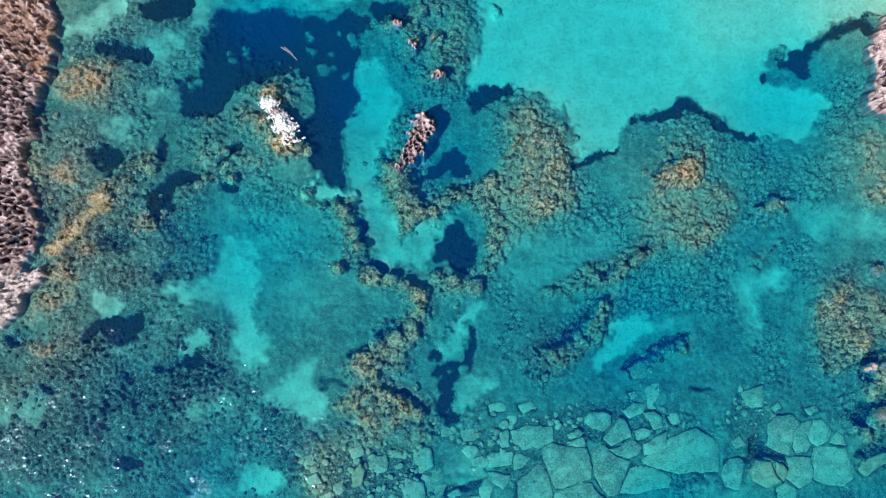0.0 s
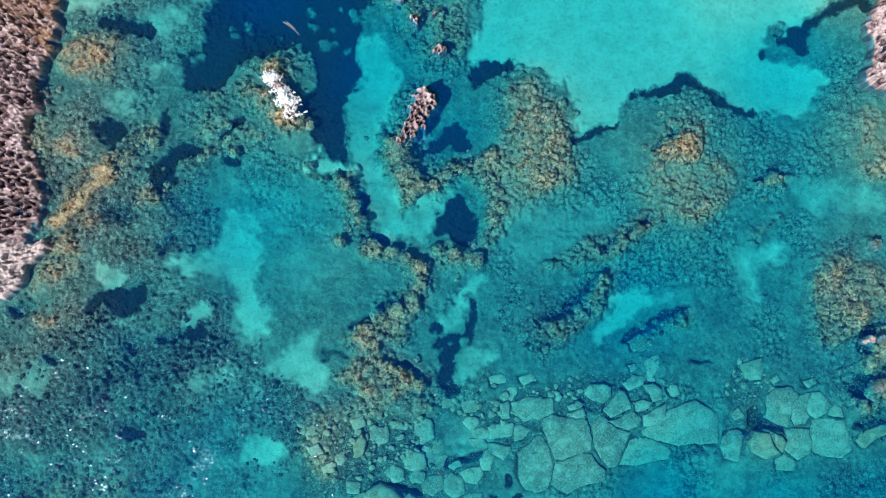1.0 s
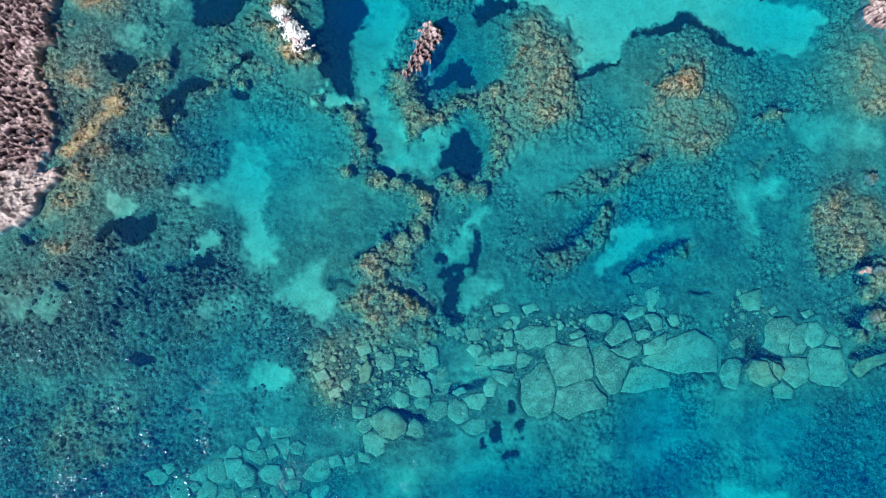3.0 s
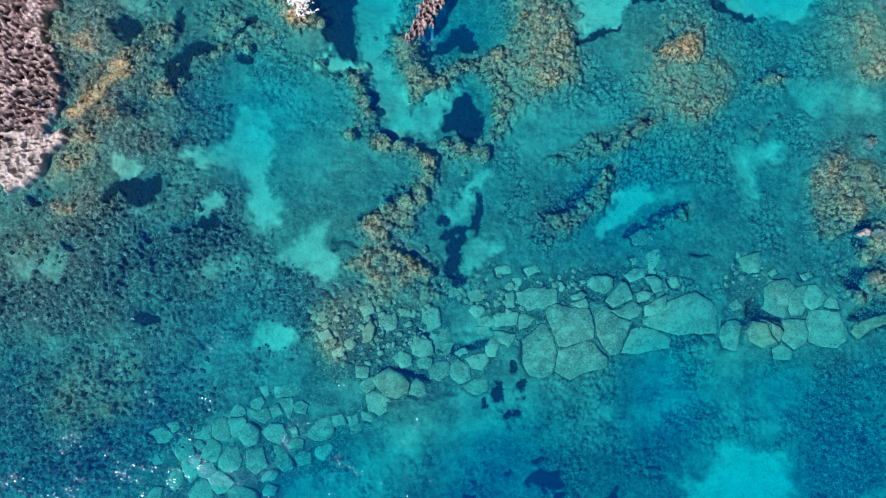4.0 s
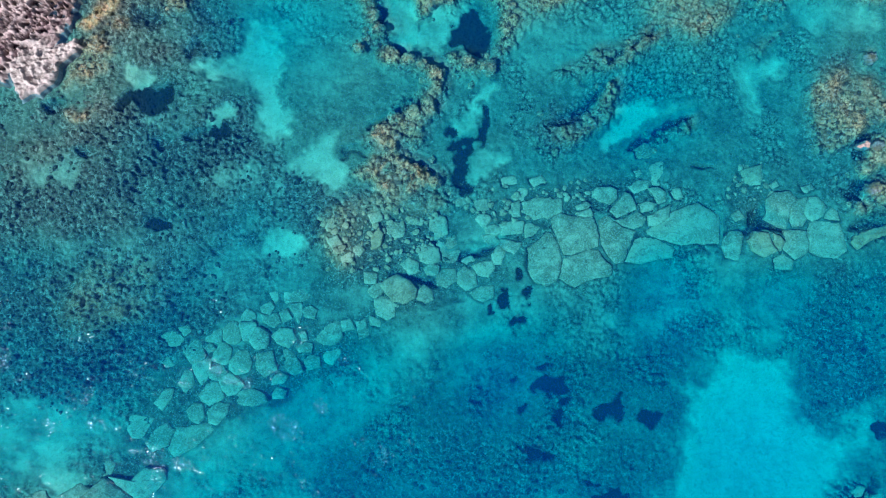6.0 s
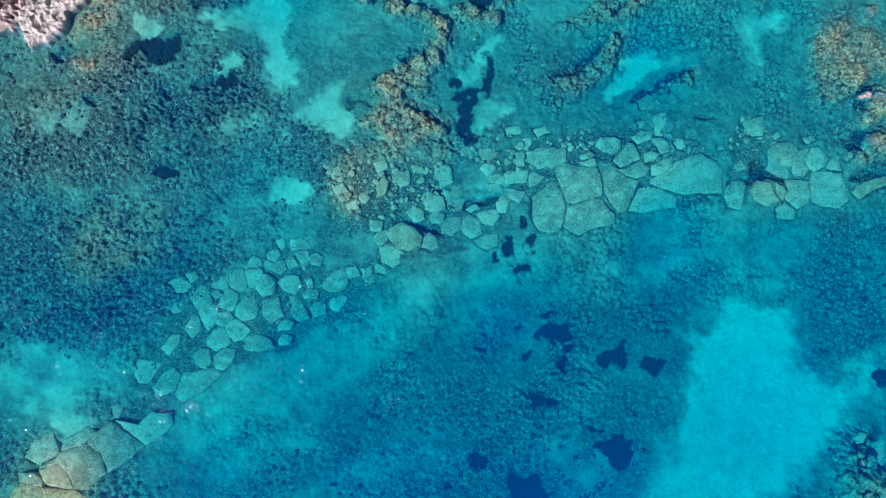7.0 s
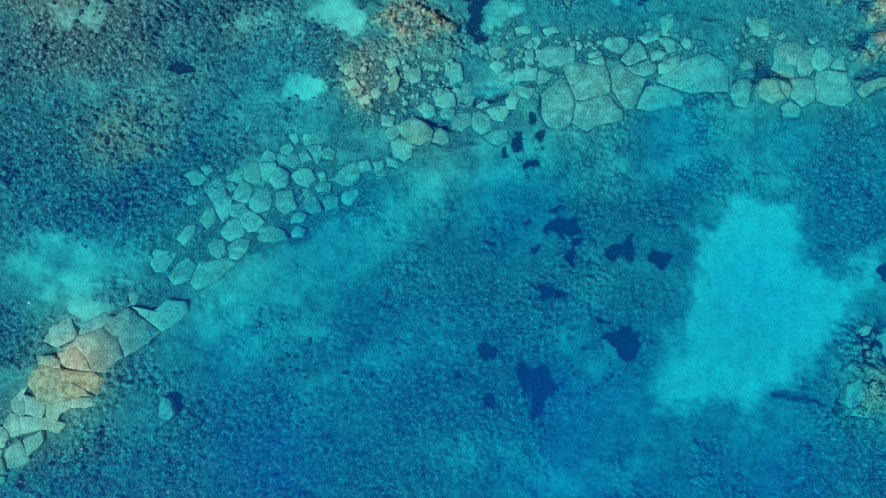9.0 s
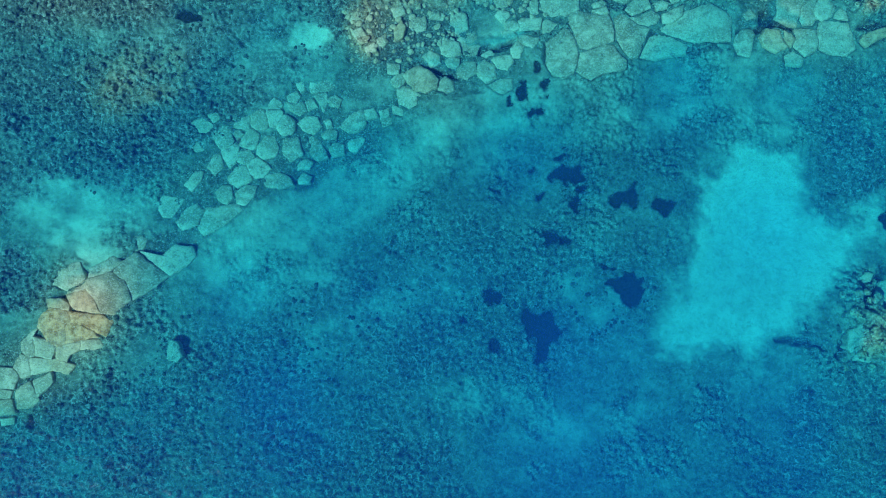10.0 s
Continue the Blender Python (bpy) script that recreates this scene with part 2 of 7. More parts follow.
area("band", 1, 0.25, (-26.53, -24.8), (-22.89, -24.76), (-21.26, -22.28), (-17.73, -19.73), (-15.32, -18.42), (-11.91, -17.41), (-9.74, -16.4), (-11.93, -17.09), (-14.89, -20.32), (-17.81, -23.17), (-19.22, -25.02), (-20.88, -27.16), (-22.49, -29.55), (-25.98, -30.46))
area("stones", 1, 0.25, (-7.02, -5.47), (-5.3, -4.49), (-2.13, -3.82), (-0.2, -4.77), (0.14, -7.63), (-1.43, -8.9), (-3.94, -9.07), (-6.61, -8.93))
area("stones", 1, 0.25, (-0.2, -3.8), (3.01, -3.77), (8.84, -3.39), (8.82, -4.69), (4.29, -6.33), (1.09, -5.4))
area("stones", 1, 0.25, (16.38, -2.99), (17.42, -1.65), (19.71, -2.29), (19.59, -4.59), (16.3, -4.95))
area("stones", 1, 0.25, (9.18, -2.4), (14.1, -2.35), (14.37, -3.99), (9.16, -3.71))
area("stones", 1, 0.25, (-24.37, -18.24), (-21.05, -21.03), (-23.02, -23.23), (-26.04, -23.57))
area("stones", 1, 0.25, (-16.51, -12.06), (-13.47, -11.74), (-13.34, -14.47), (-16.95, -15.07))
area("turf", 0.9, 1.2, (-30, 0.08), (-19.56, 1), (-17.65, -0.23), (-10.62, 1.32), (-10.21, -1.77), (-5.84, -3.61), (-4.58, -5.43), (-8.15, -8.97), (-11.06, -11.86), (-16.23, -15.23), (-20, -17.4), (-30, -18.4))
area("turf", 0.6, 1.2, (-21.28, 13.51), (-16.68, 10.9), (-12.14, 8.64), (-11.31, 3.2), (-15.58, 1.32), (-20.2, 1.31))
stroke("film", 0.42, 3.08, 2.2, (-21.7, -10.73), (-17.3, -12.84), (-13.22, -8.86))
stroke("film", 0.35, 1.85, 1.5, (-21.91, -0.65), (-17.64, 0.64), (-13.52, -0.28))
stroke("film", 0.5, 4.31, 2.5, (-20.42, -4.39), (-14.85, -4.99))
stroke("film", 0.4, 3.38, 2.2, (-21.58, -8.99), (-17.75, -10.83))
area("turf", 0.55, 1.5, (-19.74, -26), (-14.84, -23.42), (-7.88, -20.75), (-0.09, -17.67), (3.23, -17.28), (12.52, -19.15), (12.37, -24.39), (3.22, -27.03), (-6.29, -30.23), (-9.22, -35.67), (-18.42, -35.71))
area("turf", 0.6, 0.62, (-7.07, -4.81), (-2.14, -3.47), (0.13, -4.75), (-0.17, -7.63), (-3.96, -8.92), (-6.79, -8.93))
area("turf", 0.7, 0.77, (22.21, 3.91), (27.45, 3.93), (26.77, -4.92), (23.58, -4.91), (21.18, -2.43))
area("turf", 0.6, 1.2, (20.09, -24.3), (25.15, -21.65), (29.62, -20.93), (28.54, -33.9), (17.34, -33.95), (19.27, -27.48))
area("turf", 0.7, 0.37, (4.74, 0.08), (9.52, 1.34), (10.13, 0.08), (6.6, -2.1))
# Oblong beside the broad slabs: its shadow painted with the dark film colour.
area("film", 0.8, 0.15, (13.8, -7.41), (16.13, -7.4), (16.16, -8.23), (13.9, -8.18))
meadow((-12.54, 17.44), (-11.98, 18.44), (-11.55, 19.08), (-10.94, 19.17), (-10.15, 19.44), (-9.01, 19.39), (-8.61, 18.95), (-7.66, 18.52), (-6.82, 18.62), (-5.98, 18.24), (-4.99, 18.43), (-4.27, 18.91), (-3.93, 18.77), (-3.6, 18.22), (-3.17, 18.5), (-2.94, 17.93), (-3.66, 17.68), (-3.91, 17.07), (-3.65, 16.58), (-3.97, 16.27), (-3.87, 15.25), (-3.9, 14.1), (-4.11, 13.08), (-4.57, 12.52), (-4.92, 11.77), (-5.09, 11.24), (-4.82, 10.41), (-4.73, 9.59), (-4.85, 8.94), (-5.26, 9.08), (-6.04, 9.38), (-6.36, 9.85), (-6.27, 10.33), (-6.07, 10.99), (-6.54, 11.3), (-7.07, 11.45), (-6.71, 12.05), (-6.36, 12.64), (-6.26, 13.34), (-5.97, 13.82), (-6.44, 14.55), (-6.67, 14.89), (-7.48, 15.04), (-8.14, 15.22), (-9.08, 14.91), (-10.02, 14.64), (-10.48, 14.46), (-11.07, 13.59), (-11.2, 13.08), (-11.66, 12.75), (-12.29, 12.58), (-12.75, 12.25), (-13.23, 12.34), (-13.56, 12.73), (-13.88, 12.89), (-13.75, 13.39), (-14.23, 13.72), (-14.11, 14.22), (-13.66, 14.57), (-13.04, 14.76), (-12.91, 15.27), (-12.79, 15.95), (-12.72, 16.64))
meadow((-3.02, 19.8), (-1.3, 19.94), (-1.16, 19.19), (-1.95, 18.98), (-2.87, 18.43), (-3.18, 18.94))
meadow((-18.86, 16.34), (-18.26, 16.81), (-17.8, 16.99), (-17.19, 17.11), (-16.71, 16.8), (-15.94, 16.52), (-15.47, 16.21), (-15.61, 15.86), (-16.36, 15.82), (-17.14, 16.08), (-17.77, 16.26), (-18.39, 16.18))
meadow((-16.18, 19.47), (-13.62, 19.6), (-13.36, 18.95), (-13.66, 18.63), (-14.59, 18.26), (-15.46, 18.34), (-15.97, 18.71))
meadow((-18.65, 10.03), (-18.36, 10.37), (-18.07, 10.62), (-17.44, 10.57), (-16.77, 10.48), (-16.91, 10.08), (-17.07, 9.74), (-17.36, 9.36), (-17.75, 9.15), (-17.84, 9.55), (-18.22, 9.71))
meadow((-15.85, 7.77), (-15.11, 8.13), (-14.97, 8.46), (-14.37, 8.82), (-13.77, 9.17), (-12.99, 9.36), (-12.36, 9.31), (-12.51, 8.88), (-13.28, 8.7), (-13.89, 8.34), (-13.96, 7.85), (-14.25, 7.51), (-14.29, 6.85), (-14.72, 6.41), (-15.03, 6.49), (-15.2, 6.97), (-15.53, 7.45))
meadow((-11.42, 9.82), (-11.11, 10.38), (-10.64, 10.55), (-10.16, 10.92), (-9.8, 10.55), (-9.98, 10.22), (-10.46, 10.12), (-10.78, 9.89), (-11.09, 9.5))
meadow((-11.68, 8.74), (-10.79, 8.63), (-10.57, 8.35), (-11.36, 7.98), (-11.55, 8.36))
meadow((-14.78, 10.74), (-14.3, 11.19), (-14.27, 10.49), (-14.55, 9.97), (-14.81, 10.1))
meadow((0.21, 9.43), (0.53, 10.13), (1.03, 10.65), (1.86, 10.86), (2.19, 10.48), (2.35, 9.97), (2.55, 9.62), (2.19, 9.28), (1.69, 9.11), (1.03, 9.38), (0.54, 9.09))
meadow((0.32, 5.14), (1.03, 5.48), (1.19, 5.98), (1.68, 6.5), (1.94, 6.88), (2.17, 6.51), (2.65, 6), (2.97, 5.33), (3.4, 5.07), (2.91, 4.67), (2.81, 4.34), (2.48, 3.91), (2, 4.17), (1.35, 4.26), (1.03, 4.65), (0.38, 4.77))
meadow((2.43, 13.7), (2.76, 14.03), (3.25, 14.36), (3.74, 14.69), (4.39, 14.68), (4.94, 14.4), (5.03, 13.99), (4.54, 13.93), (4.21, 13.5), (3.56, 13.41), (3.24, 13.02), (2.92, 13.03), (2.59, 13.37))
meadow((13.55, 13.17), (14.2, 13.65), (15.04, 13.83), (15.87, 13.62), (16.38, 13.36), (16.77, 12.94), (17.56, 12.64), (18.09, 12.5), (18.8, 12.47), (19.69, 12.16), (19.27, 11.87), (18.39, 11.79), (18.06, 12.12), (17.36, 12.29), (16.68, 12.56), (16.19, 13.05), (15.18, 13.19), (14.84, 13.02), (14.66, 12.74), (13.82, 12.59), (13.44, 12.83))
meadow((12.68, 12.82), (13.52, 13.07), (13.99, 12.63), (12.99, 12.38))
meadow((11.93, 12.81), (12.55, 12.89), (12.36, 12.27), (12.05, 11.93), (12.01, 12.47))
meadow((8.66, 10.28), (9.65, 10.57), (10.31, 10.81), (11.16, 10.92), (11.15, 10.62), (10.14, 10.44), (9.47, 10.1), (8.82, 9.99))
meadow((20.62, 16.03), (21.36, 16.38), (21.82, 16.78), (22.27, 17.14), (22.89, 17.11), (23.2, 17.26), (23.68, 17.74), (24.17, 18.06), (24.68, 18.47), (25.19, 18.84), (25.66, 18.83), (26.12, 18.41), (26.29, 18.06), (25.78, 18.04), (25.31, 18.25), (24.81, 17.99), (24.32, 17.66), (23.83, 17.34), (23.37, 16.96), (23.07, 16.6), (22.81, 15.98), (22.52, 15.59), (21.89, 15.81), (21.39, 15.94))
meadow((19.89, 15.07), (20.24, 15.62), (20.47, 15.28), (20.21, 14.85))
meadow((-18.58, 0.35), (-18.1, 0.7), (-17.82, 1.02), (-17.38, 1.18), (-17.03, 1.44), (-16.63, 1.26), (-16.02, 1.05), (-15.51, 1.25), (-15.28, 0.75), (-15.38, 0.27), (-15.83, 0.11), (-16.12, -0.23), (-16.65, -0.46), (-17.17, -0.06), (-17.77, -0.01), (-18.2, -0.27), (-18.51, 0.04))
meadow((2.61, 0.43), (2.99, 0.63), (2.93, 0.24), (2.67, -0.21), (2.6, -0.85), (2.51, -1.36), (2.25, -1.84), (1.84, -2), (1.55, -2.44), (1.39, -3.07), (1.4, -3.54), (1.77, -3.7), (1.71, -4.2), (1.21, -4.35), (0.86, -4.01), (0.7, -3.39), (0.89, -2.6), (0.57, -1.85), (0.38, -1.5), (0.88, -1.15), (1.36, -1.18), (1.84, -1.33), (2.22, -1.01), (2.28, -0.37))
meadow((0.21, -0.23), (0.66, -0.35), (0.91, -0.54), (0.69, -0.89), (0.31, -0.74))
meadow((-12.9, -0.64), (-12.3, -0.92), (-12.1, -1.26), (-12.71, -1.46), (-13.21, -1.21))
meadow((-16.75, -6.36), (-15.99, -6.09), (-15.26, -6.21), (-15.51, -6.6), (-16.55, -6.69))
meadow((5.37, -15.65), (5.72, -15.25), (6.04, -15.09), (6.36, -14.8), (6.84, -14.99), (7.32, -14.9), (7.61, -15.42), (7.74, -15.64), (7.32, -15.94), (6.84, -15.74), (6.61, -16.2), (6.2, -15.91), (5.72, -15.84))
meadow((5.88, -14.11), (6.29, -13.76), (6.58, -13.76), (6.39, -14.28), (6.04, -14.44))
meadow((4.71, -16.57), (5.27, -16.2), (5.19, -16.89), (4.8, -17.03))
meadow((7.06, -16.39), (7.67, -16.29), (7.6, -16.68), (7.15, -16.78))
meadow((6.73, -17.21), (7.15, -16.85), (7.27, -17.69), (6.92, -17.82))
meadow((9.06, -16.86), (9.6, -16.37), (10.1, -16.03), (10.46, -15.83), (10.29, -16.35), (10.61, -16.67), (10.31, -17.04), (9.85, -16.85), (9.58, -17.37), (9.19, -17.21))
meadow((11.7, -16.98), (12.24, -16.71), (12.77, -17.06), (12.7, -17.61), (12.29, -17.81), (11.86, -17.53))
meadow((8.42, -21.84), (8.93, -21.38), (9.41, -21.51), (9.89, -21.15), (10.54, -21.24), (10.96, -21.81), (10.73, -22.29), (10.57, -22.96), (9.91, -23.03), (9.43, -22.72), (9.26, -22.18), (8.78, -21.99))
meadow((3.68, -23.34), (4.27, -23.43), (4.64, -23.65), (5.09, -23.78), (5.58, -23.46), (5.84, -23.27), (6.04, -23.93), (5.95, -24.73), (5.43, -25.08), (5.21, -25.68), (4.95, -26.03), (4.49, -25.84), (4.69, -25.21), (4.48, -24.58), (4.08, -23.94))
meadow((1.42, -22.44), (1.99, -22.27), (2.67, -22.42), (2.51, -22.84), (1.84, -23.03), (1.49, -22.75))
meadow((0.23, -23.8), (0.64, -23.61), (0.99, -23.82), (0.51, -24.04))
meadow((8.24, -20.4), (8.75, -20.21), (9.11, -20.46), (8.6, -20.69))
meadow((4.84, -19.36), (5.52, -19), (6.17, -18.8), (6.97, -19.04), (6, -19.25), (5.2, -19.54))
meadow((3.91, -14.93), (4.63, -14.73), (4.47, -15.29))
meadow((3.28, -10.1), (3.63, -9.88), (4.08, -9.78), (4.05, -10.5), (4, -10.85), (3.48, -10.64))
meadow((4.88, -10.02), (5.23, -9.67), (5.48, -10.02), (5.42, -10.37), (5.01, -10.43))
meadow((4.04, -11.45), (4.61, -11.2), (4.81, -11.67), (4.3, -11.8))
meadow((2.75, -10.93), (3, -10.64), (3.26, -10.98), (3.05, -11.33))
meadow((4.72, -9.01), (5.26, -8.97), (5.26, -9.26), (4.91, -9.33))
meadow((25.03, -17.81), (25.41, -17.44), (25.93, -17.31), (26.04, -18.3), (25.48, -18.46), (25.06, -18.12))
meadow((1.95, -25.14), (2.4, -25.01), (2.8, -25.39), (2.28, -25.58))
meadow((-23.45, -29.32), (-22.87, -29.04), (-22.69, -29.44), (-23.11, -29.79))
stroke("clear", 1, 0.2, 0.12, (-11.41, 16.52))
stroke("clear", 1, 0.25, 0.12, (-11.24, 15.99))
stroke("clear", 1, 0.25, 0.12, (-10.38, 16.44))
stroke("clear", 1, 0.33, 0.12, (-6.03, 15.73))
stroke("clear", 1, 0.3, 0.12, (-5.62, 15.82))
stroke("clear", 1, 0.22, 0.12, (-5.14, 15.85))
stroke("clear", 1, 0.28, 0.12, (-6.53, 16.84))
stroke("clear", 1, 0.2, 0.12, (-6.76, 17.56))
stroke("clear", 1, 0.2, 0.12, (-5.61, 16.76))
stroke("clear", 1, 0.2, 0.12, (-5.1, 17.74))
stroke("clear", 1, 0.3, 0.12, (-4.31, 17.47))
stroke("clear", 1, 0.25, 0.12, (-4.05, 17.13))
stroke("clear", 1, 0.25, 0.12, (-13.02, 14.48))
stroke("clear", 1, 0.25, 0.12, (-13.42, 14.24))
stroke("clear", 1, 0.25, 0.12, (-7.43, 15.3))
stroke("clear", 1, 0.15, 0.12, (-8.69, 15.92))
stroke("clear", 1, 0.2, 0.12, (-4.46, 15.55))
stroke("clear", 1, 0.3, 0.12, (1.93, -1.77))
stroke("clear", 1, 0.25, 0.12, (-17.3, 0.03))
stroke("clear", 1, 0.15, 0.12, (1.2, -1.81))
# Sunken strips beside ridges and slabs, with their shadows painted dark.
area("gully_shade", 1, 0.16, (-3.83, 6.65), (-3.51, 6.82), (-3.18, 6.1), (-3.07, 5.2), (-3.42, 5.27), (-3.66, 5.92))
area("gully_shade", 1, 0.16, (-3.31, 4.28), (-2.51, 4.58), (-1.96, 4.29), (-2.12, 3.76), (-2.67, 4.15), (-3.15, 4.02))
area("gully_shade", 0.9, 0.16, (-4.38, -0.66), (-3.39, -0.07), (-2.14, 0.58), (-1.19, 0.91), (-0.68, 1.08), (-0.68, 0.73), (-1.82, 0.26), (-3.07, -0.36), (-4, -0.94))
area("gully_shade", 1, 0.16, (-1.78, -2.68), (-0.84, -2.8), (-0.12, -3.05), (-0.3, -3.27), (-1.31, -3.12), (-1.87, -2.97))
area("gully_shade", 1, 0.16, (6.27, -0.46), (6.83, 0.03), (7.83, 0.38), (8.67, 1.17), (9.34, 1.7), (9.9, 2.04), (9.77, 1.74), (9, 0.98), (8.16, 0.15), (6.99, -0.45), (6.49, -0.71))
area("gully_shade", 1, 0.16, (11.42, -1.43), (11.93, -0.87), (12.75, -0.45), (13.71, 0.2), (14.83, 0.74), (15.11, 0.58), (14.02, -0.13), (13.22, -0.61), (12.23, -1.26), (11.55, -1.95), (11.21, -1.76))
area("gully_shade", 1, 0.16, (9.92, 3.75), (10.97, 4.47), (11.94, 4.86), (12.58, 5.44), (12.81, 5.24), (12.1, 4.6), (11.13, 4.14), (10.15, 3.49))
area("gully_shade", 1, 0.16, (12.94, 9.67), (13.69, 10.3), (14.21, 10.58), (14.39, 10.27), (13.5, 9.74), (12.99, 9.33))
area("gully_shade", 1, 0.16, (18.77, 7.62), (19.37, 7.94), (20.21, 8.05), (21.45, 8.33), (21.43, 8.09), (20.2, 7.81), (19.52, 7.6), (19, 7.29))
area("gully_shade", 0.8, 0.16, (14.62, -2.62), (15.48, -2.49), (16.36, -2.68), (15.46, -2.94))
area("gully_shade", 1, 0.16, (-0.7, -6.75), (-0.22, -7.03), (0.43, -7.82), (0.91, -7.97), (1.87, -7.86), (2.83, -7.47), (3.47, -7.14), (3.66, -7.33), (3.15, -7.69), (2.19, -8.11), (1.07, -8.19), (0.11, -7.89), (-0.53, -7.26))
area("gully_shade", 1, 0.16, (-2.88, -9.19), (-2.25, -8.87), (-1.3, -9.27), (-0.35, -9.42), (-0.16, -9.76), (-0.98, -9.74), (-1.61, -9.65), (-2.25, -9.19))
area("gully_shade", 1, 0.16, (16.42, -6.52), (17.1, -6.27), (17.75, -6.34), (17.9, -5.94), (18.56, -5.67), (19.21, -5.77), (19.88, -6.25), (20, -6.54), (19, -6.39), (18.35, -6.4), (17.85, -6.83), (17.09, -6.66))
area("gully_shade", 1, 0.16, (24.22, -0.73), (24.88, -0.54), (25.43, -1.05), (25.19, -1.24), (24.49, -2.4), (24.15, -2.01))
area("gully_shade", 1, 0.16, (23.6, -6.01), (24.28, -5.64), (25.68, -5.73), (25.67, -6.01), (24.25, -6.2))
area("gully_shade", 1, 0.16, (23.81, -3.93), (24.72, -2.97), (24.77, -4.24), (24.31, -5.19), (23.8, -4.88))
area("gully_shade", 1, 0.16, (21.68, -25.18), (22.23, -24.2), (22.64, -23.79), (22.33, -24.67), (22.04, -25.48), (21.78, -25.64))
area("gully_shade", 1, 0.16, (23.11, -22.85), (23.73, -21.83), (24.3, -21.13), (24.87, -20.32), (25.28, -20.09), (25.01, -21.19), (24.23, -22.02), (23.82, -22.84), (23.27, -23.16))
area("gully_shade", 0.8, 0.16, (18.07, -24.81), (18.7, -24.49), (20.06, -24.65), (21.55, -25.3), (20.64, -25.26), (19.29, -24.98))
area("gully_shade", 0.8, 0.16, (-3.64, -3.1), (-4.91, -1.86), (-5.67, -2.64), (-5.51, -2.86), (-4.9, -2.17))
area("gully_shade", 0.9, 0.16, (-22.76, 0.04), (-22.02, 0.45), (-21.23, 0.2), (-21.51, -0.27), (-22.27, -0.36))
area("gully_shade", 0.8, 0.16, (-21.6, 7.36), (-20.96, 7.11), (-20.52, 6.56), (-21.01, 6.46))
area("gully_shade", 0.8, 0.16, (-20.66, -2.41), (-19.62, -2.5), (-19.31, -2.8), (-20.2, -3.05))
area("gully_shade", 0.7, 0.16, (-16.38, -1.6), (-15.4, -1.66), (-15.74, -2.22), (-16.3, -2.07))
area("gully_shade", 0.7, 0.16, (-14.7, 3.61), (-14.04, 4.28), (-13.59, 4.14), (-14.1, 3.41), (-14.5, 2.98))
area("gully_shade", 0.8, 0.16, (-14.86, -1.28), (-13.34, -1.02), (-13.02, -1.27), (-14.23, -1.59))
area("gully_shade", 0.7, 0.16, (-21.28, -21.49), (-20.36, -21.26), (-19.15, -21.31), (-19.68, -21.68), (-20.74, -21.78))
area("gully_shade", 0.7, 0.16, (-22.37, -22.85), (-21.56, -22.6), (-21.01, -22.98), (-21.6, -23.28))
area("sand", 1, 0.25, (3.3, 25.08), (32.03, 25.24), (29.43, 20.47), (26.63, 19.04), (25.68, 19.07), (24.69, 18.74), (23.68, 17.9), (22.73, 17.28), (21.5, 16.69), (20.53, 16.22), (19.89, 15.57), (19.93, 14.68), (21.62, 14.89), (22.86, 14.83), (23.05, 13.53), (22.61, 11.8), (21.95, 11.08), (20.12, 11.72), (19.66, 12.3), (18.1, 12.61), (16.89, 13.22), (16.05, 13.69), (14.71, 13.9), (13.53, 13.44), (12.85, 12.96), (11.86, 12.78), (11.5, 12), (11.14, 11.09), (9.98, 10.77), (8.99, 10.42), (8.85, 11.28), (8.79, 12.46), (8.26, 13.14), (7.13, 13.64), (6.16, 13.98), (5.04, 14.6), (4.22, 14.75), (3.25, 14.53), (2.59, 14.2), (2.27, 15.05), (2.93, 16.05), (3.26, 17.75))
area("sand", 0.9, 0.25, (-3.65, 16.08), (-3.32, 16.25), (-2, 15.77), (-1.73, 14.44), (-1.66, 13.09), (-1.97, 11.72), (-2.6, 10.52), (-3.22, 9.32), (-3.52, 8.65), (-4.15, 8.47), (-4.63, 9.01), (-4.48, 9.6), (-4.66, 10.59), (-4.99, 11.25), (-4.72, 12.15), (-4.11, 12.91), (-3.8, 14.11))
area("sand", 0.72, 0.3, (-5.14, 8.37), (-3.87, 8.76), (-2.91, 9.32), (-2.73, 8.29), (-1.91, 7.64), (-1.73, 6.62), (-1.72, 5.61), (-0.59, 5.96), (0.38, 6.58), (1.36, 7.01), (1.85, 7.02), (1.03, 5.65), (0.22, 5.3), (0.06, 4.64), (-0.58, 4.3), (-1.87, 4.62), (-2.84, 4.78), (-3.17, 5.6), (-3.51, 6.76), (-4.17, 7.57))
area("sand", 0.95, 0.15, (-6.75, 8.8), (-6.43, 9.29), (-5.47, 8.85), (-4.67, 8.62), (-5.14, 8.2), (-5.94, 8.11), (-6.42, 8.32))
area("sand", 0.85, 0.4, (-11.69, 5.23), (-10.94, 6.08), (-9.35, 5.8), (-9.05, 4.32), (-9.25, 2.98), (-9, 1.66), (-8.92, 0.35), (-8.71, -0.92), (-9.15, -1.56), (-9.92, -1.72), (-10.4, -1.41), (-10.5, 0.66), (-10.7, 1.31), (-11.51, 1.94), (-12.28, 1.99), (-14.1, 2.19), (-14.42, 2.5), (-13.84, 3), (-12.63, 2.89), (-11.59, 3.09), (-11.51, 4.26))
area("sand", 0.22, 0.7, (-11.86, 7.3), (-7.71, 7.36), (-6.4, 5.27), (-6.3, 1.98), (-8.15, 0.68), (-9.34, 5.31), (-11.55, 5.56))
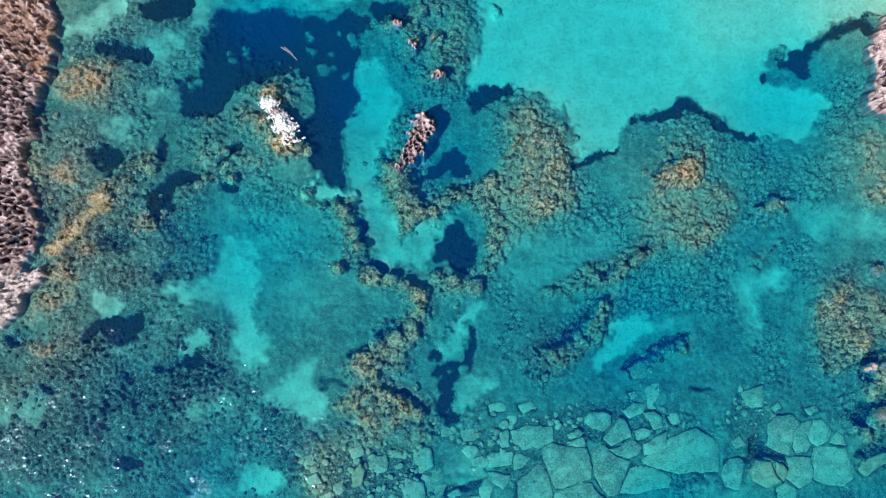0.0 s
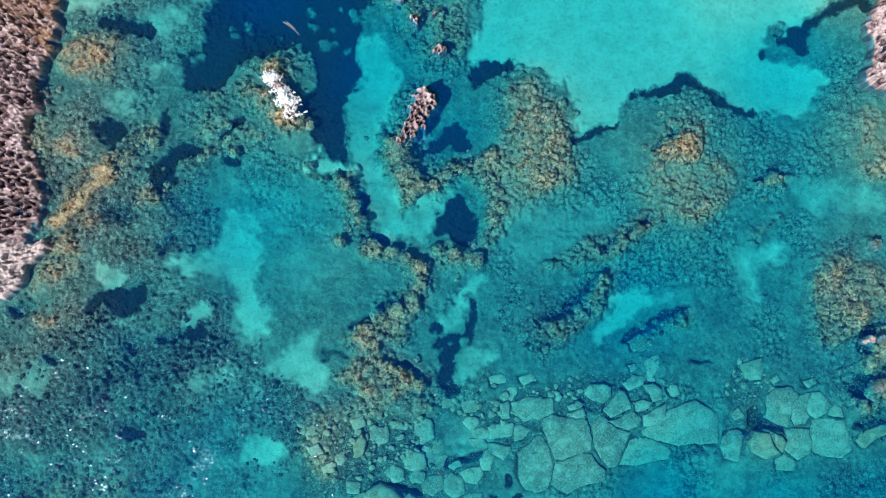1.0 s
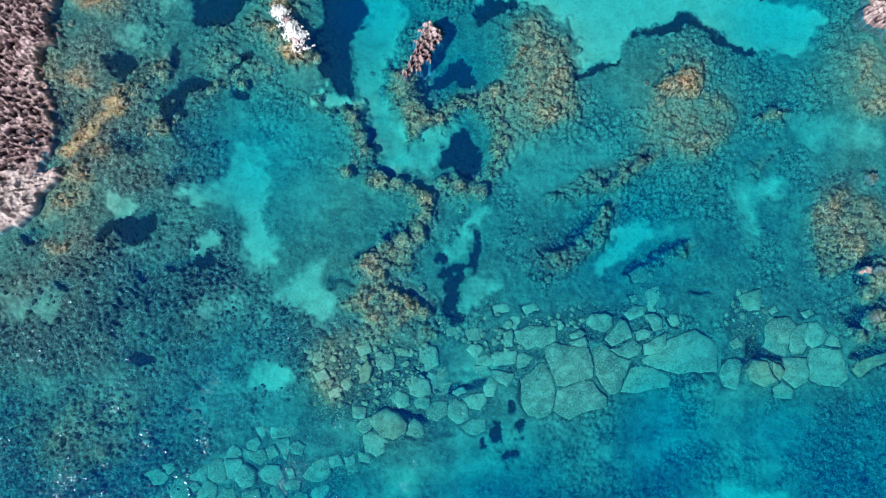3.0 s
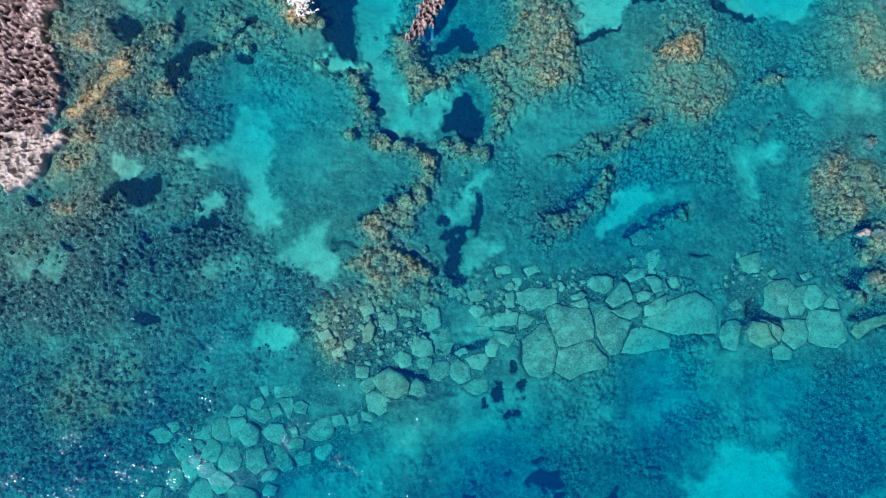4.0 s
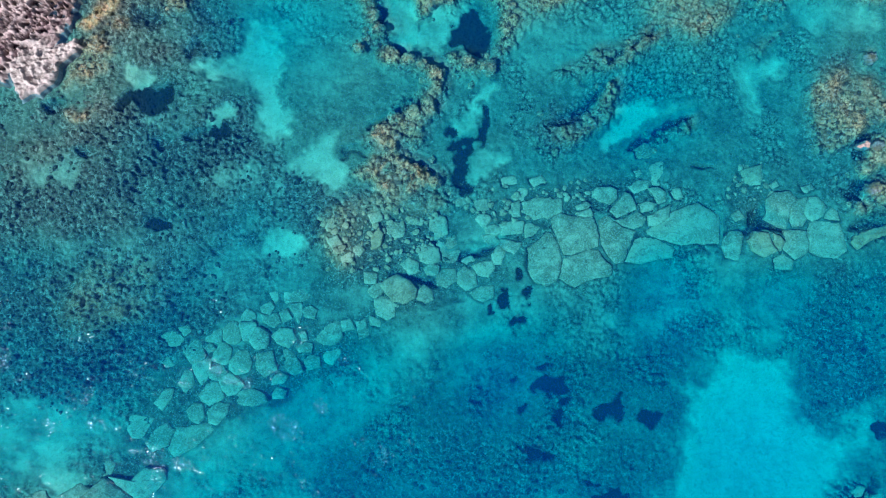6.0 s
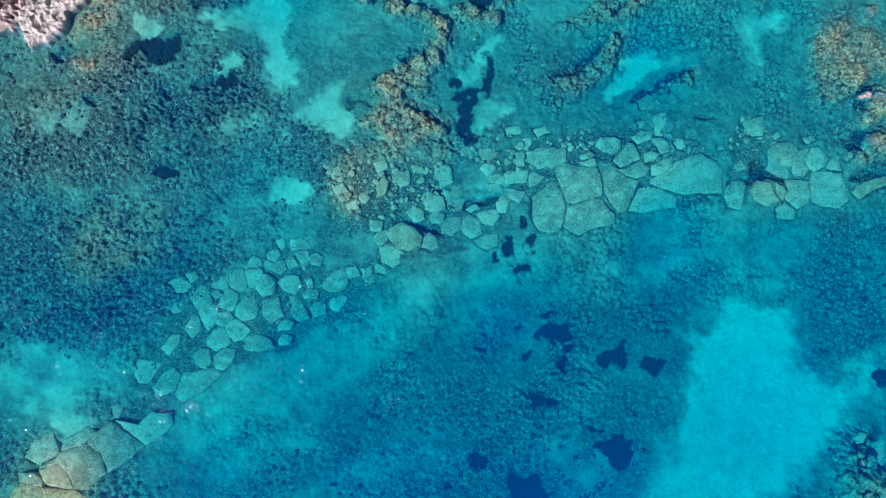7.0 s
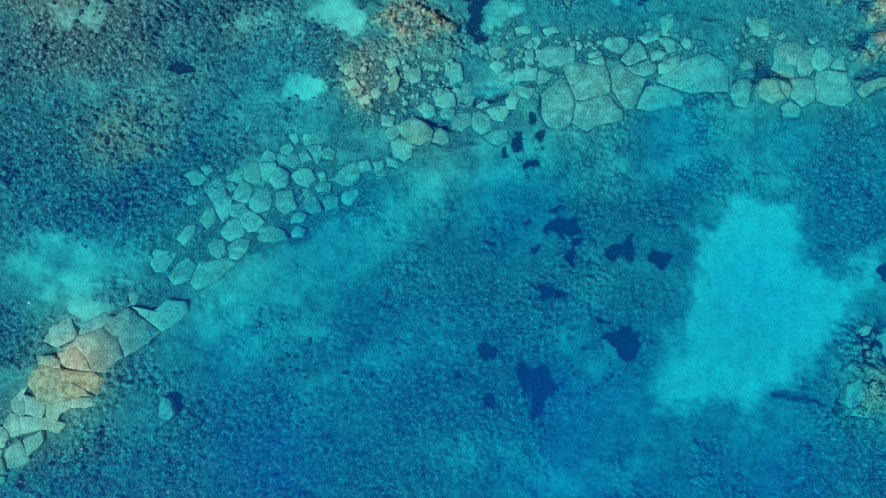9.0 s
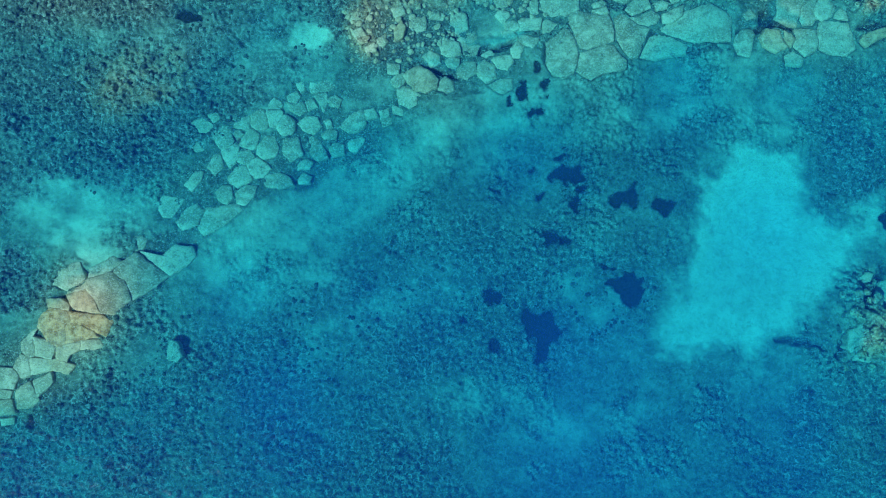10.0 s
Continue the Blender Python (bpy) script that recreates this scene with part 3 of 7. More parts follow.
area("sand", 0.75, 0.4, (-8.49, -2.65), (-8.04, -2.02), (-7.13, -1.23), (-6.19, -0.92), (-5.86, -1.55), (-5.66, -3.11), (-5.47, -4.65), (-6.09, -4.81), (-6.74, -3.89), (-8, -3.43), (-8.63, -3.12))
area("sand", 0.75, 0.3, (-18.01, 1.74), (-18.19, 2.28), (-17.46, 2.76), (-16.83, 2.45), (-16.95, 1.66), (-17.67, 1.02))
area("sand", 0.75, 0.3, (-13.24, 0.14), (-12.49, 0.47), (-12.02, 0.16), (-12.07, -0.57), (-12.73, -0.89), (-13.21, -0.49))
area("sand", 0.35, 0.5, (-16.87, -0.37), (-15.51, -0.35), (-14.3, -0.18), (-14.11, -0.97), (-15.47, -1.29), (-16.55, -0.99))
area("sand", 0.88, 0.25, (9.42, -1.8), (9.79, -1.08), (9.99, -0.1), (10.82, 0.56), (11.81, 1.05), (12.94, 1.28), (13.16, 0.72), (12.44, 0.07), (11.45, -0.68), (10.6, -1.56), (9.75, -1.96))
area("sand", 0.3, 0.4, (13.1, 1.37), (14.86, 1.69), (15.16, 1.2), (13.72, 0.39), (12.76, 0.07))
area("sand", 0.6, 0.5, (17.38, 3.35), (18.75, 3.93), (20.55, 3.81), (20.6, 2.88), (18.98, 2.15), (19.15, 1.22), (19.41, -0.09), (18.95, -0.58), (18.57, 0.89), (17.98, 2.04))
area("sand", 0.62, 0.3, (1.84, 0.59), (2.64, 1.73), (3.28, 1.89), (3.12, 1.25), (2.64, 0.76), (2.16, 0.27), (1.84, -0.53), (1.36, -1.02), (1.04, -0.86), (0.41, -0.23), (0.72, 0.26))
area("sand", 0.62, 0.25, (1.52, -2.76), (2.31, -2.12), (3.27, -1.96), (4.06, -2.43), (3.42, -3.38), (2.31, -3.76), (1.68, -3.6))
area("sand", 0.85, 0.35, (-9.75, -7.3), (-9.28, -6.82), (-8.32, -6.82), (-7.45, -6.98), (-7.65, -7.77), (-8.61, -7.99), (-9.57, -7.84))
area("sand", 0.65, 0.4, (-11.75, -12.04), (-10.99, -11.57), (-9.74, -11.71), (-9.4, -12.33), (-10, -13.11), (-10.91, -13.33), (-11.87, -12.81))
area("sand", 0.28, 0.25, (0.41, -5.92), (1.86, -5.57), (2.83, -5.88), (3.47, -6.52), (3.15, -7.43), (1.87, -7.76), (0.91, -7.78), (0.26, -7.21))
area("sand", 1, 0.85, (16.66, -13.28), (17.66, -13.36), (19, -13.47), (20, -13.89), (20.5, -14.21), (20.46, -15.2), (20.6, -16.68), (20.91, -17.33), (21.53, -17.82), (22.47, -18.14), (23.78, -17.96), (25.14, -17.29), (25.63, -17.62), (25.03, -18.6), (23.69, -19.11), (23.01, -19.6), (22.6, -20.57), (22.35, -21.37), (21.22, -21.86), (20.5, -22.82), (19.81, -23.77), (19.31, -24.41), (18.4, -24.27), (17.91, -25.07), (17.76, -26.02), (17.13, -26.5), (16.65, -26.19), (16.32, -25.4), (15.03, -25.41), (14.05, -25.58), (13.07, -26.05), (12.28, -25.75), (11.97, -24.81), (11.98, -23.86), (12.47, -22.91), (12.98, -21.95), (13.18, -20.67), (13.37, -19.7), (14.08, -18.72), (14.44, -18.07), (14.27, -17.09), (14.61, -16.11), (14.45, -15.46), (14.8, -14.79), (15.63, -14.78), (16.14, -14.11))
area("sand", 0.38, 0.6, (16.86, -10.87), (18.24, -10.21), (19.9, -10.52), (20.8, -11.81), (20.43, -13.1), (16.8, -13.12), (16.19, -11.84))
area("sand", 0.25, 0.6, (10.65, -11.24), (13.36, -10.25), (17.16, -9.58), (19.26, -10.2), (16.53, -11.2), (12.31, -12.51))
area("sand", 0.5, 0.7, (-25.01, -16.4), (-23.22, -16.2), (-21.11, -16.31), (-18.97, -16.9), (-16.88, -17.86), (-17.13, -18.49), (-18.61, -19.14), (-19.3, -20.4), (-20.41, -21.02), (-21.79, -20.42), (-23.18, -19.51), (-24.73, -19.22))
area("sand", 0.75, 0.4, (-22.33, -19.18), (-20.91, -18.38), (-19.72, -19.47), (-19.18, -20.76), (-20.68, -21.24), (-21.47, -20.42))
area("sand", 0.34, 0.7, (-15.43, -20.35), (-12.44, -18.44), (-9.42, -17.1), (-7.54, -17.22), (-4.99, -16.06), (-2.41, -15.73), (-2.08, -16.37), (-4.95, -17.68), (-7.46, -18.99), (-9.91, -20.29), (-12.39, -21.56), (-14.46, -22.2))
area("sand", 0.22, 0.8, (-4.99, -16.06), (-1.78, -14.76), (2.12, -13.66), (3.45, -13.95), (2.14, -14.96), (-1.12, -16.04), (-3.68, -17.03))
area("sand", 0.8, 0.35, (-20.58, 16.46), (-20.29, 17.34), (-19.37, 17.85), (-19.24, 18.35), (-18.04, 18.97), (-17.07, 19.45), (-16.72, 18.62), (-17.68, 17.92), (-18.59, 17.39), (-19.5, 16.87))
area("sand", 0.55, 0.4, (-16.28, 17.33), (-15.21, 17.55), (-13.64, 17.61), (-13.13, 16.62), (-13.88, 15.75), (-14.47, 15.06), (-15.14, 15.72), (-16.09, 16.51))
area("sand", 0.6, 0.3, (-13.23, 19.8), (-9.67, 20.19), (-8.35, 20.05), (-3.68, 20.14), (-4.33, 19.11), (-6.32, 18.81), (-8.35, 19.39), (-10.31, 19.66), (-11.55, 19.42), (-12.14, 18.76), (-13.02, 17.81), (-13.65, 18.11))
area("sand", 0.68, 0.35, (-18.11, 11.02), (-18.31, 11.67), (-17.41, 12.17), (-16.83, 12.99), (-16.37, 13.16), (-16.22, 11.37), (-16.71, 10.78))
area("sand", 0.4, 0.3, (-15.82, 14.34), (-14.59, 14.38), (-14.68, 13.37), (-15.45, 13.35))
area("sand", 0.45, 0.4, (-12.69, 10.78), (-11.44, 10.95), (-11.03, 10.14), (-12.03, 9.59))
area("sand", 0.4, 0.6, (21.18, 7.55), (23.43, 7.2), (26.39, 7.04), (26.6, 5.87), (23.65, 5.19), (21.44, 5.87))
area("sand", 0.22, 0.7, (3.95, 5.34), (5.57, 5.34), (7.85, 6.34), (9.82, 6.05), (11.12, 5.4), (7.85, 3.75), (5.23, 2.73))
area("sand", 0.14, 0.6, (-8.36, 7.52), (-5.13, 7.22), (-3.79, 4.28), (-4.38, 1.98), (-6.26, 1), (-7.67, 3.98))
area("sand", 0.2, 0.6, (-22.08, -7.12), (-16.98, -7.11), (-13.15, -5.6), (-8.57, -5.59), (-6.65, -7.1), (-7.88, -8.64), (-10.33, -9.25), (-15.45, -8.62), (-20.55, -8.47))
area("sand", 0.3, 0.6, (-13.23, -3.14), (-9.26, -3.12), (-8.89, -4.97), (-11.05, -5.59), (-12.87, -4.68))
area("sand", 0.3, 0.5, (-23.17, -3.19), (-20.79, -3.02), (-19.85, -4.09), (-21.91, -4.7), (-23.13, -4.4))
area("sand", 0.3, 0.6, (-16.06, -8.02), (-13.64, -7.67), (-9.88, -8.25), (-9.49, -10.15), (-11.67, -10.48), (-13.88, -9.56))
area("sand", 1, 0.35, (-10.77, 5.28), (-9.5, 5.31), (-9.12, 1.99), (-8.96, -0.92), (-9.68, -1.62), (-10.31, -1.31), (-10.43, 0.98), (-11.32, 2.28), (-10.86, 3.62))
area("film", 0.7, 1.6, (-30, -0.95), (-19.43, -0.58), (-13.92, -0.76), (-10.41, -2), (-10.01, -4.87), (-12.14, -7.71), (-16.05, -7.75), (-13.57, -10.21), (-14.43, -12.68), (-18.96, -13.91), (-30, -13.5))
area("film", 0.4, 0.9, (14.26, -1.72), (17.19, -0.43), (21.33, -1.06), (23.72, -4.25), (20.47, -4.26), (18.63, -3), (15.73, -3.96))
area("turf", 0.85, 0.8, (-21.23, 8.83), (-18.37, 8.21), (-15.79, 6.62), (-12.16, 6.17), (-12.62, 2.56), (-15.9, 1.84), (-18.99, 2.74), (-20.61, 4), (-21.08, 6.56))
area("gully_shade", 0.6, 0.3, (-17.74, 5.93), (-16.52, 6.21), (-15.67, 5.34), (-16.31, 4.84), (-17.54, 4.97))
area("gully_shade", 0.6, 0.3, (-14.58, 6.51), (-13.67, 6.33), (-13.04, 5.14), (-13.92, 5.09))
area("film", 0.55, 1.5, (-30, -5.62), (-15.56, -5.6), (-10.42, -6.21), (-7.25, -9.85), (-10.16, -13.4), (-30, -14.5))
area("turf", 0.95, 0.4, (21.7, 2.2), (22.34, 2.69), (24.08, 2.68), (25.08, 2.85), (26.03, 2.2), (26.44, 0.25), (25.7, -4.24), (24.04, -4.25), (23.19, -2.34), (22.26, -1.7), (21.68, -0.41))
area("ochre", 1, 0.2, (-2.27, 10.04), (-1.94, 10.41), (-0.96, 10.78), (-0.46, 10.1), (-0.78, 9.4), (-1.27, 8.86), (-0.78, 8.53), (-0.44, 7.67), (0.05, 7.34), (0.57, 7.17), (0.44, 6.65), (-0.27, 6.44), (-0.92, 6.29), (-1.24, 5.62), (-1.62, 5.72), (-1.41, 6.62), (-1.58, 7.64), (-2.08, 8.32), (-2.73, 8.64), (-2.58, 9.33))
area("ochre", 0.85, 0.2, (0.7, 7.53), (1.36, 8.06), (2.67, 8.57), (3.33, 9.23), (4.13, 9.44), (4.35, 8.82), (3.64, 8.36), (3.96, 7.67), (4.44, 7.65), (4.6, 6.99), (4.76, 6.66), (4.27, 5.84), (3.62, 5.34), (3.3, 5.67), (3.95, 6.5), (3.15, 7.35), (2.83, 8.22), (1.85, 7.89), (1.03, 7.32))
area("ochre", 0.7, 0.5, (4.65, 12.78), (5.65, 13.29), (6.95, 12.58), (7.93, 12.07), (8.4, 11.03), (8.21, 10), (8.69, 9), (8.68, 8), (7.85, 7.16), (6.54, 6.98), (5.57, 6), (4.76, 5.01), (4.43, 5.34), (5.24, 6.65), (5.57, 7.63), (5.89, 8.61), (5.09, 9.63), (4.94, 10.66), (4.64, 11.73))
area("ochre", 0.7, 0.25, (3.62, 5.01), (4.11, 4.85), (4.76, 5.34), (4.59, 4.52), (4.1, 3.83), (3.29, 3.82))
area("ochre", 0.55, 0.2, (-6.9, 8.47), (-6.1, 7.69), (-5.13, 7.71), (-4.18, 8.41), (-3.98, 8.08), (-4.65, 7.39), (-4.16, 6.91), (-3.83, 6.25), (-3.3, 5.6), (-3.29, 4.74), (-3.81, 5.26), (-4.46, 5.59), (-4.96, 6.89), (-6.09, 7.21), (-6.74, 7.68))
area("ochre", 1, 0.15, (-3.31, 4.11), (-2.51, 4.29), (-2.18, 3.8), (-2.49, 3.08), (-3.13, 3.23))
area("ochre", 0.9, 0.15, (-4.81, 3.94), (-4.43, 4.14), (-4.29, 3.62), (-4.74, 3.52))
area("ochre", 0.8, 0.2, (-1.85, 3.15), (-0.57, 3.39), (0.3, 2.52), (-0.05, 1.7), (-0.72, 2.02), (-1.37, 2.66))
area("ochre", 0.5, 0.3, (0.23, 3.82), (1.35, 4.16), (2.32, 3.51), (3.29, 3.69), (3.45, 2.87), (2, 2.21), (0.71, 2.52))
area("ochre", 0.8, 0.2, (-3.7, -0.27), (-2.13, 0.32), (-1.19, 0.72), (-0.4, 2.02), (0.08, 2.03), (-0.24, 1.05), (-0.87, 0.4), (-1.02, -0.56), (-1.17, -1.36), (-1.8, -1.52), (-2.43, -1.21), (-2.72, -2.16), (-3.03, -2.69), (-3.5, -2.32), (-3.98, -1.54), (-4.15, -0.91))
area("ochre", 0.6, 0.3, (-4.57, -3.11), (-3.65, -2.48), (-2.72, -2.47), (-1.78, -2.93), (-0.52, -3.39), (-0.02, -4.02), (-1.14, -4.33), (-2.06, -5.11), (-2.68, -5.48), (-3.3, -4.95), (-3.93, -4.34), (-4.56, -4.03), (-5.03, -3.42))
area("ochre", 1, 0.15, (-1.62, -3.09), (-0.52, -3.24), (-0.11, -3.89), (-0.83, -4.21), (-1.4, -3.71))
area("ochre", 0.6, 0.3, (-6.52, -6.04), (-5.45, -5.57), (-5.07, -5.88), (-5.73, -6.79), (-6.5, -6.86))
area("ochre", 0.5, 0.4, (-6.74, -5.7), (-5.49, -5.06), (-4.22, -5.04), (-2.64, -4.53), (-2.31, -5.33), (-3.87, -6.33), (-4.79, -7.61), (-5.41, -8.55), (-6.37, -8.24))
area("ochre", 0.4, 0.3, (-2.95, -5.02), (-1.04, -4.82), (0.57, -4.95), (0.25, -5.6), (-2.3, -5.82))
area("ochre", 0.7, 0.4, (21.7, 2.2), (22.34, 2.69), (24.08, 2.68), (25.08, 2.85), (26.03, 2.2), (26.44, 0.25), (25.22, -0.41), (23.89, -1.05), (23.23, -1.7), (22.26, -1.7), (21.68, -0.41))
area("ochre", 1, 0.2, (22.69, 0.88), (23.65, 1.2), (24.27, 0.56), (24.91, 0.24), (24.76, -0.41), (23.59, -0.41), (22.8, -0.09))
area("ochre", 1, 0.2, (24.22, -1.05), (25.36, -0.98), (26.41, -1.36), (26.13, -2.55), (24.81, -2.56), (24.35, -1.85))
area("ochre", 0.9, 0.2, (24.75, -3.61), (26.09, -3.28), (26.23, -4.87), (25, -4.78))
area("ochre", 0.6, 0.4, (24.56, 11.56), (26.27, 11.93), (27.01, 9.55), (26.39, 7.2), (24.75, 7.86))
area("ochre", 1, 0.2, (12.76, 9.33), (14.01, 10.09), (15.53, 10.2), (15.89, 9.44), (15.28, 8.67), (14.11, 8.66), (13.3, 8.82))
area("ochre", 0.55, 0.5, (11.45, 6.22), (12.44, 7.37), (13.12, 8.38), (15.45, 8.75), (17.49, 8.48), (17.51, 6.81), (16.4, 5.46), (15.04, 4.91), (14.04, 5.41), (12.74, 5.4))
area("ochre", 0.9, 0.15, (14.97, 6.23), (15.72, 6.74), (16.29, 6.27), (15.71, 5.7))
area("ochre", 0.8, 0.2, (9.99, 3.07), (10.81, 3.95), (12.1, 4.76), (12.74, 5.15), (13.14, 4.44), (12.11, 3.76), (11.14, 3.34))
area("ochre", 0.7, 0.2, (18.93, 7.35), (20.04, 7.85), (20.78, 7.55), (20, 6.97))
area("ochre", 0.5, 0.3, (18.03, 4.46), (19.12, 5.2), (20.52, 5.61), (20.3, 4.88), (18.92, 4.14))
area("ochre", 0.6, 0.25, (6.25, -1.36), (6.99, -0.48), (8.15, 0.02), (9.17, 0.86), (10.17, 2.01), (10.57, 1.69), (10.2, 0.55), (9.48, -0.5), (8.46, -0.85), (7.29, -1.35))
area("ochre", 0.5, 0.25, (7.12, 2.86), (8.18, 3.3), (8.9, 3.44), (8.18, 2.39))
area("ochre", 0.6, 0.2, (13.94, -0.49), (14.82, 0.22), (15.08, -0.27), (14.31, -0.81))
area("ochre", 0.85, 0.3, (-18.33, 7.71), (-17.74, 8.22), (-17.01, 8.07), (-17.21, 7.4), (-17.94, 6.73), (-18.54, 6.24), (-18.81, 5.44), (-19.42, 4.96), (-20.32, 4.32), (-20.67, 4.95), (-19.76, 5.44), (-19.16, 6.08), (-18.73, 6.73))
area("ochre", 0.7, 0.2, (-16.11, 6.94), (-15.2, 6.97), (-14.87, 6.34), (-15.15, 5.81), (-15.76, 6.14))
area("ochre", 0.7, 0.25, (-15.62, 10.61), (-14.94, 10.83), (-14.67, 9.8), (-15.64, 9.37))
area("ochre", 0.9, 0.12, (-12.52, 9.21), (-11.72, 9.07), (-11.68, 8.55), (-12.37, 8.53))
area("ochre", 0.6, 0.4, (-20.46, 4), (-18.74, 3.7), (-18.92, 1.79), (-20.08, 1.15), (-20.95, 0.51), (-21.61, 1.13), (-21.09, 2.4))
area("ochre", 0.8, 0.25, (-21.23, 0.2), (-20, 0.05), (-19.48, -0.72), (-20.25, -1.06), (-21.02, -0.76))
area("ochre", 0.35, 0.25, (-11.25, 9.56), (-10.3, 10.06), (-9.49, 10.06), (-9.12, 9.41), (-10.28, 9.05))
area("ochre", 1, 0.15, (-8.71, 11.06), (-7.11, 11.25), (-6.07, 10.63), (-6.45, 10.24), (-7.72, 10), (-8.53, 10.36))
area("ochre", 0.7, 0.2, (-10.68, 11.9), (-9.41, 12.42), (-8.75, 12.25), (-9.06, 11.7), (-10.18, 11.53))
area("ochre", 0.6, 0.4, (-21.4, 9.16), (-19.41, 9.85), (-18.73, 8.87), (-19.62, 8.2), (-20.87, 8.18))
area("ochre", 0.55, 0.5, (-20.51, 15.21), (-18.21, 15.76), (-16.63, 15.14), (-16.59, 14.31), (-17.76, 12.98), (-19.28, 12.77), (-20.58, 13.89))
area("ochre", 0.9, 0.3, (-17.9, 15.76), (-17.12, 15.62), (-17.38, 14.75), (-18.02, 15.07))
area("ochre", 0.7, 0.2, (-12.44, 12.25), (-11.66, 12.58), (-11.12, 11.93), (-11.77, 11.4), (-12.34, 11.56))
area("ochre", 0.7, 0.2, (-10.84, 11.93), (-9.43, 12.59), (-9.05, 11.76), (-10.5, 11.4))
area("ochre", 0.9, 0.15, (-9.02, 14.12), (-8.55, 14.33), (-7.95, 13.23), (-8.97, 13.19))
area("ochre", 0.8, 0.2, (-2.87, 18.1), (-2.02, 18.64), (-1.13, 18.27), (-1.15, 17.4), (-2.01, 17.23), (-2.7, 17.42))
area("ochre", 0.45, 0.5, (-1.37, 19.98), (2.28, 19.99), (3.1, 17.75), (2.92, 15.71), (1.94, 14.71), (0.63, 14.39), (-1.01, 15.09), (-1.68, 16.76), (-1.02, 17.77))
area("ochre", 0.6, 0.2, (3.77, 19.3), (4.43, 19.58), (4.63, 19.06), (3.93, 18.82))
area("ochre", 0.6, 0.4, (22.16, -25.45), (22.88, -23.98), (23.88, -23.66), (24.5, -24.96), (23.74, -25.96))
area("ochre", 0.8, 0.35, (-2.39, 9.6), (-1.21, 10.43), (-0.6, 9.04), (0.3, 7.16), (-1.31, 5.54), (-1.98, 7.43))
area("ochre", 0.72, 0.5, (0.45, 7.01), (1.78, 8.2), (4, 9.3), (4.59, 10.5), (5.49, 11.41), (8.19, 11.76), (8.72, 8.37), (6.92, 6.99), (5.01, 5.8), (4.56, 4.61), (3.39, 4.6), (3.98, 6.56), (2.52, 7.81))
area("ochre", 0.5, 0.6, (13.09, 9.65), (14.93, 10.78), (14.74, 6.02), (10.51, 2.78), (7.51, 1.85), (6.61, 2.42), (10.49, 4.39), (12.84, 6.01))
area("gully_shade", 1, 0.16, (16.32, -6.59), (16.89, -6.21), (17.73, -6.56), (17.87, -6.21), (18.29, -6.01), (18.85, -5.91), (19.49, -6.13), (20.08, -6.35), (19.91, -6.87), (19.66, -6.58), (18.76, -6.33), (17.93, -6.75), (17.49, -6.37))
area("gully_shade", 1, 0.16, (23.88, -6.67), (24.76, -6.02), (25.8, -5.68), (26.3, -5.77), (25.26, -6.11), (24.12, -6.57))
area("gully_shade", 0.9, 0.16, (17.84, -5.59), (18.52, -5.1), (18.82, -5.43), (18.62, -5.91), (17.97, -6.08))
area("turf", 0.9, 0.8, (-21.05, -28.83), (-17.3, -26.37), (-12.18, -26.32), (-5.25, -26.87), (-1.41, -28.7), (0.52, -31.17), (0.55, -35.69), (-24.2, -35.68), (-23.52, -31.31))
area("turf", 0.95, 0.25, (6.25, -1.36), (6.99, -0.48), (8.15, 0.02), (9.17, 0.86), (10.17, 2.01), (10.57, 1.69), (10.2, 0.55), (9.48, -0.5), (8.46, -0.85), (7.29, -1.35))
area("ridge", 0.9, 0.3, (6.65, -1.13), (7.31, -0.54), (8.32, -0), (9.33, 0.86), (10.17, 1.78), (10.33, 1.36), (9.9, 0.38), (9.14, -0.44), (8.13, -0.79))
area("turf", 0.8, 0.3, (-4.15, -0.91), (-2.13, 0.32), (-0.4, 1.37), (-0.24, 0.73), (-1.01, -1.2), (-2.1, -2.15), (-3.65, -2.63))
plate(-0.09, 0.45, (13.65, -4.15), (14.05, -4.05), (14.2, -4.44), (13.87, -4.63), (13.59, -4.44))
plate(-0.02, 0.4, (11.48, -1.56), (12.15, -1.13), (12.63, -1.55), (12.38, -2.11), (11.73, -2.22))
plate(-0.02, 0.4, (17.68, -2.82), (18.85, -2.47), (18.81, -3.3), (17.91, -3.63))
plate(-0.05, 0.45, (-17.79, -20.37), (-16.08, -21.65), (-16.75, -22.28), (-17.86, -23.01), (-18.27, -21.94), (-18.95, -21.52), (-18.42, -20.84), warm=0.15, flush=True)
plate(-0.05, 0.45, (-17.64, -20.24), (-16.46, -20.52), (-15.84, -19.87), (-14.83, -19.99), (-14.66, -20.54), (-15.42, -21.23), (-16.03, -21.61), warm=0.1, flush=True)
plate(-0.05, 0.45, (-20.23, -21.95), (-19.03, -21.52), (-18.33, -21.93), (-17.9, -23.01), (-18.47, -23.51), (-18.61, -23.85), (-19.36, -23.77), (-20.2, -22.46), warm=0.2, flush=True)
plate(-0.05, 0.45, (-21.23, -22.8), (-20.18, -22.45), (-19.4, -23.72), (-20.01, -23.73), (-20.68, -23.54), (-21.03, -23.27), warm=0.6, flush=True)
plate(-0.05, 0.45, (-21.24, -22.67), (-20.46, -22.2), (-20.22, -21.95), (-20.21, -22.43), (-21.15, -22.78), warm=0.2, flush=True)
plate(-0.05, 0.45, (-22.44, -22.98), (-21.7, -22.96), (-21.01, -23.32), (-21.02, -23.66), (-21.66, -23.51), (-22.31, -23.52), warm=0.6, flush=True)
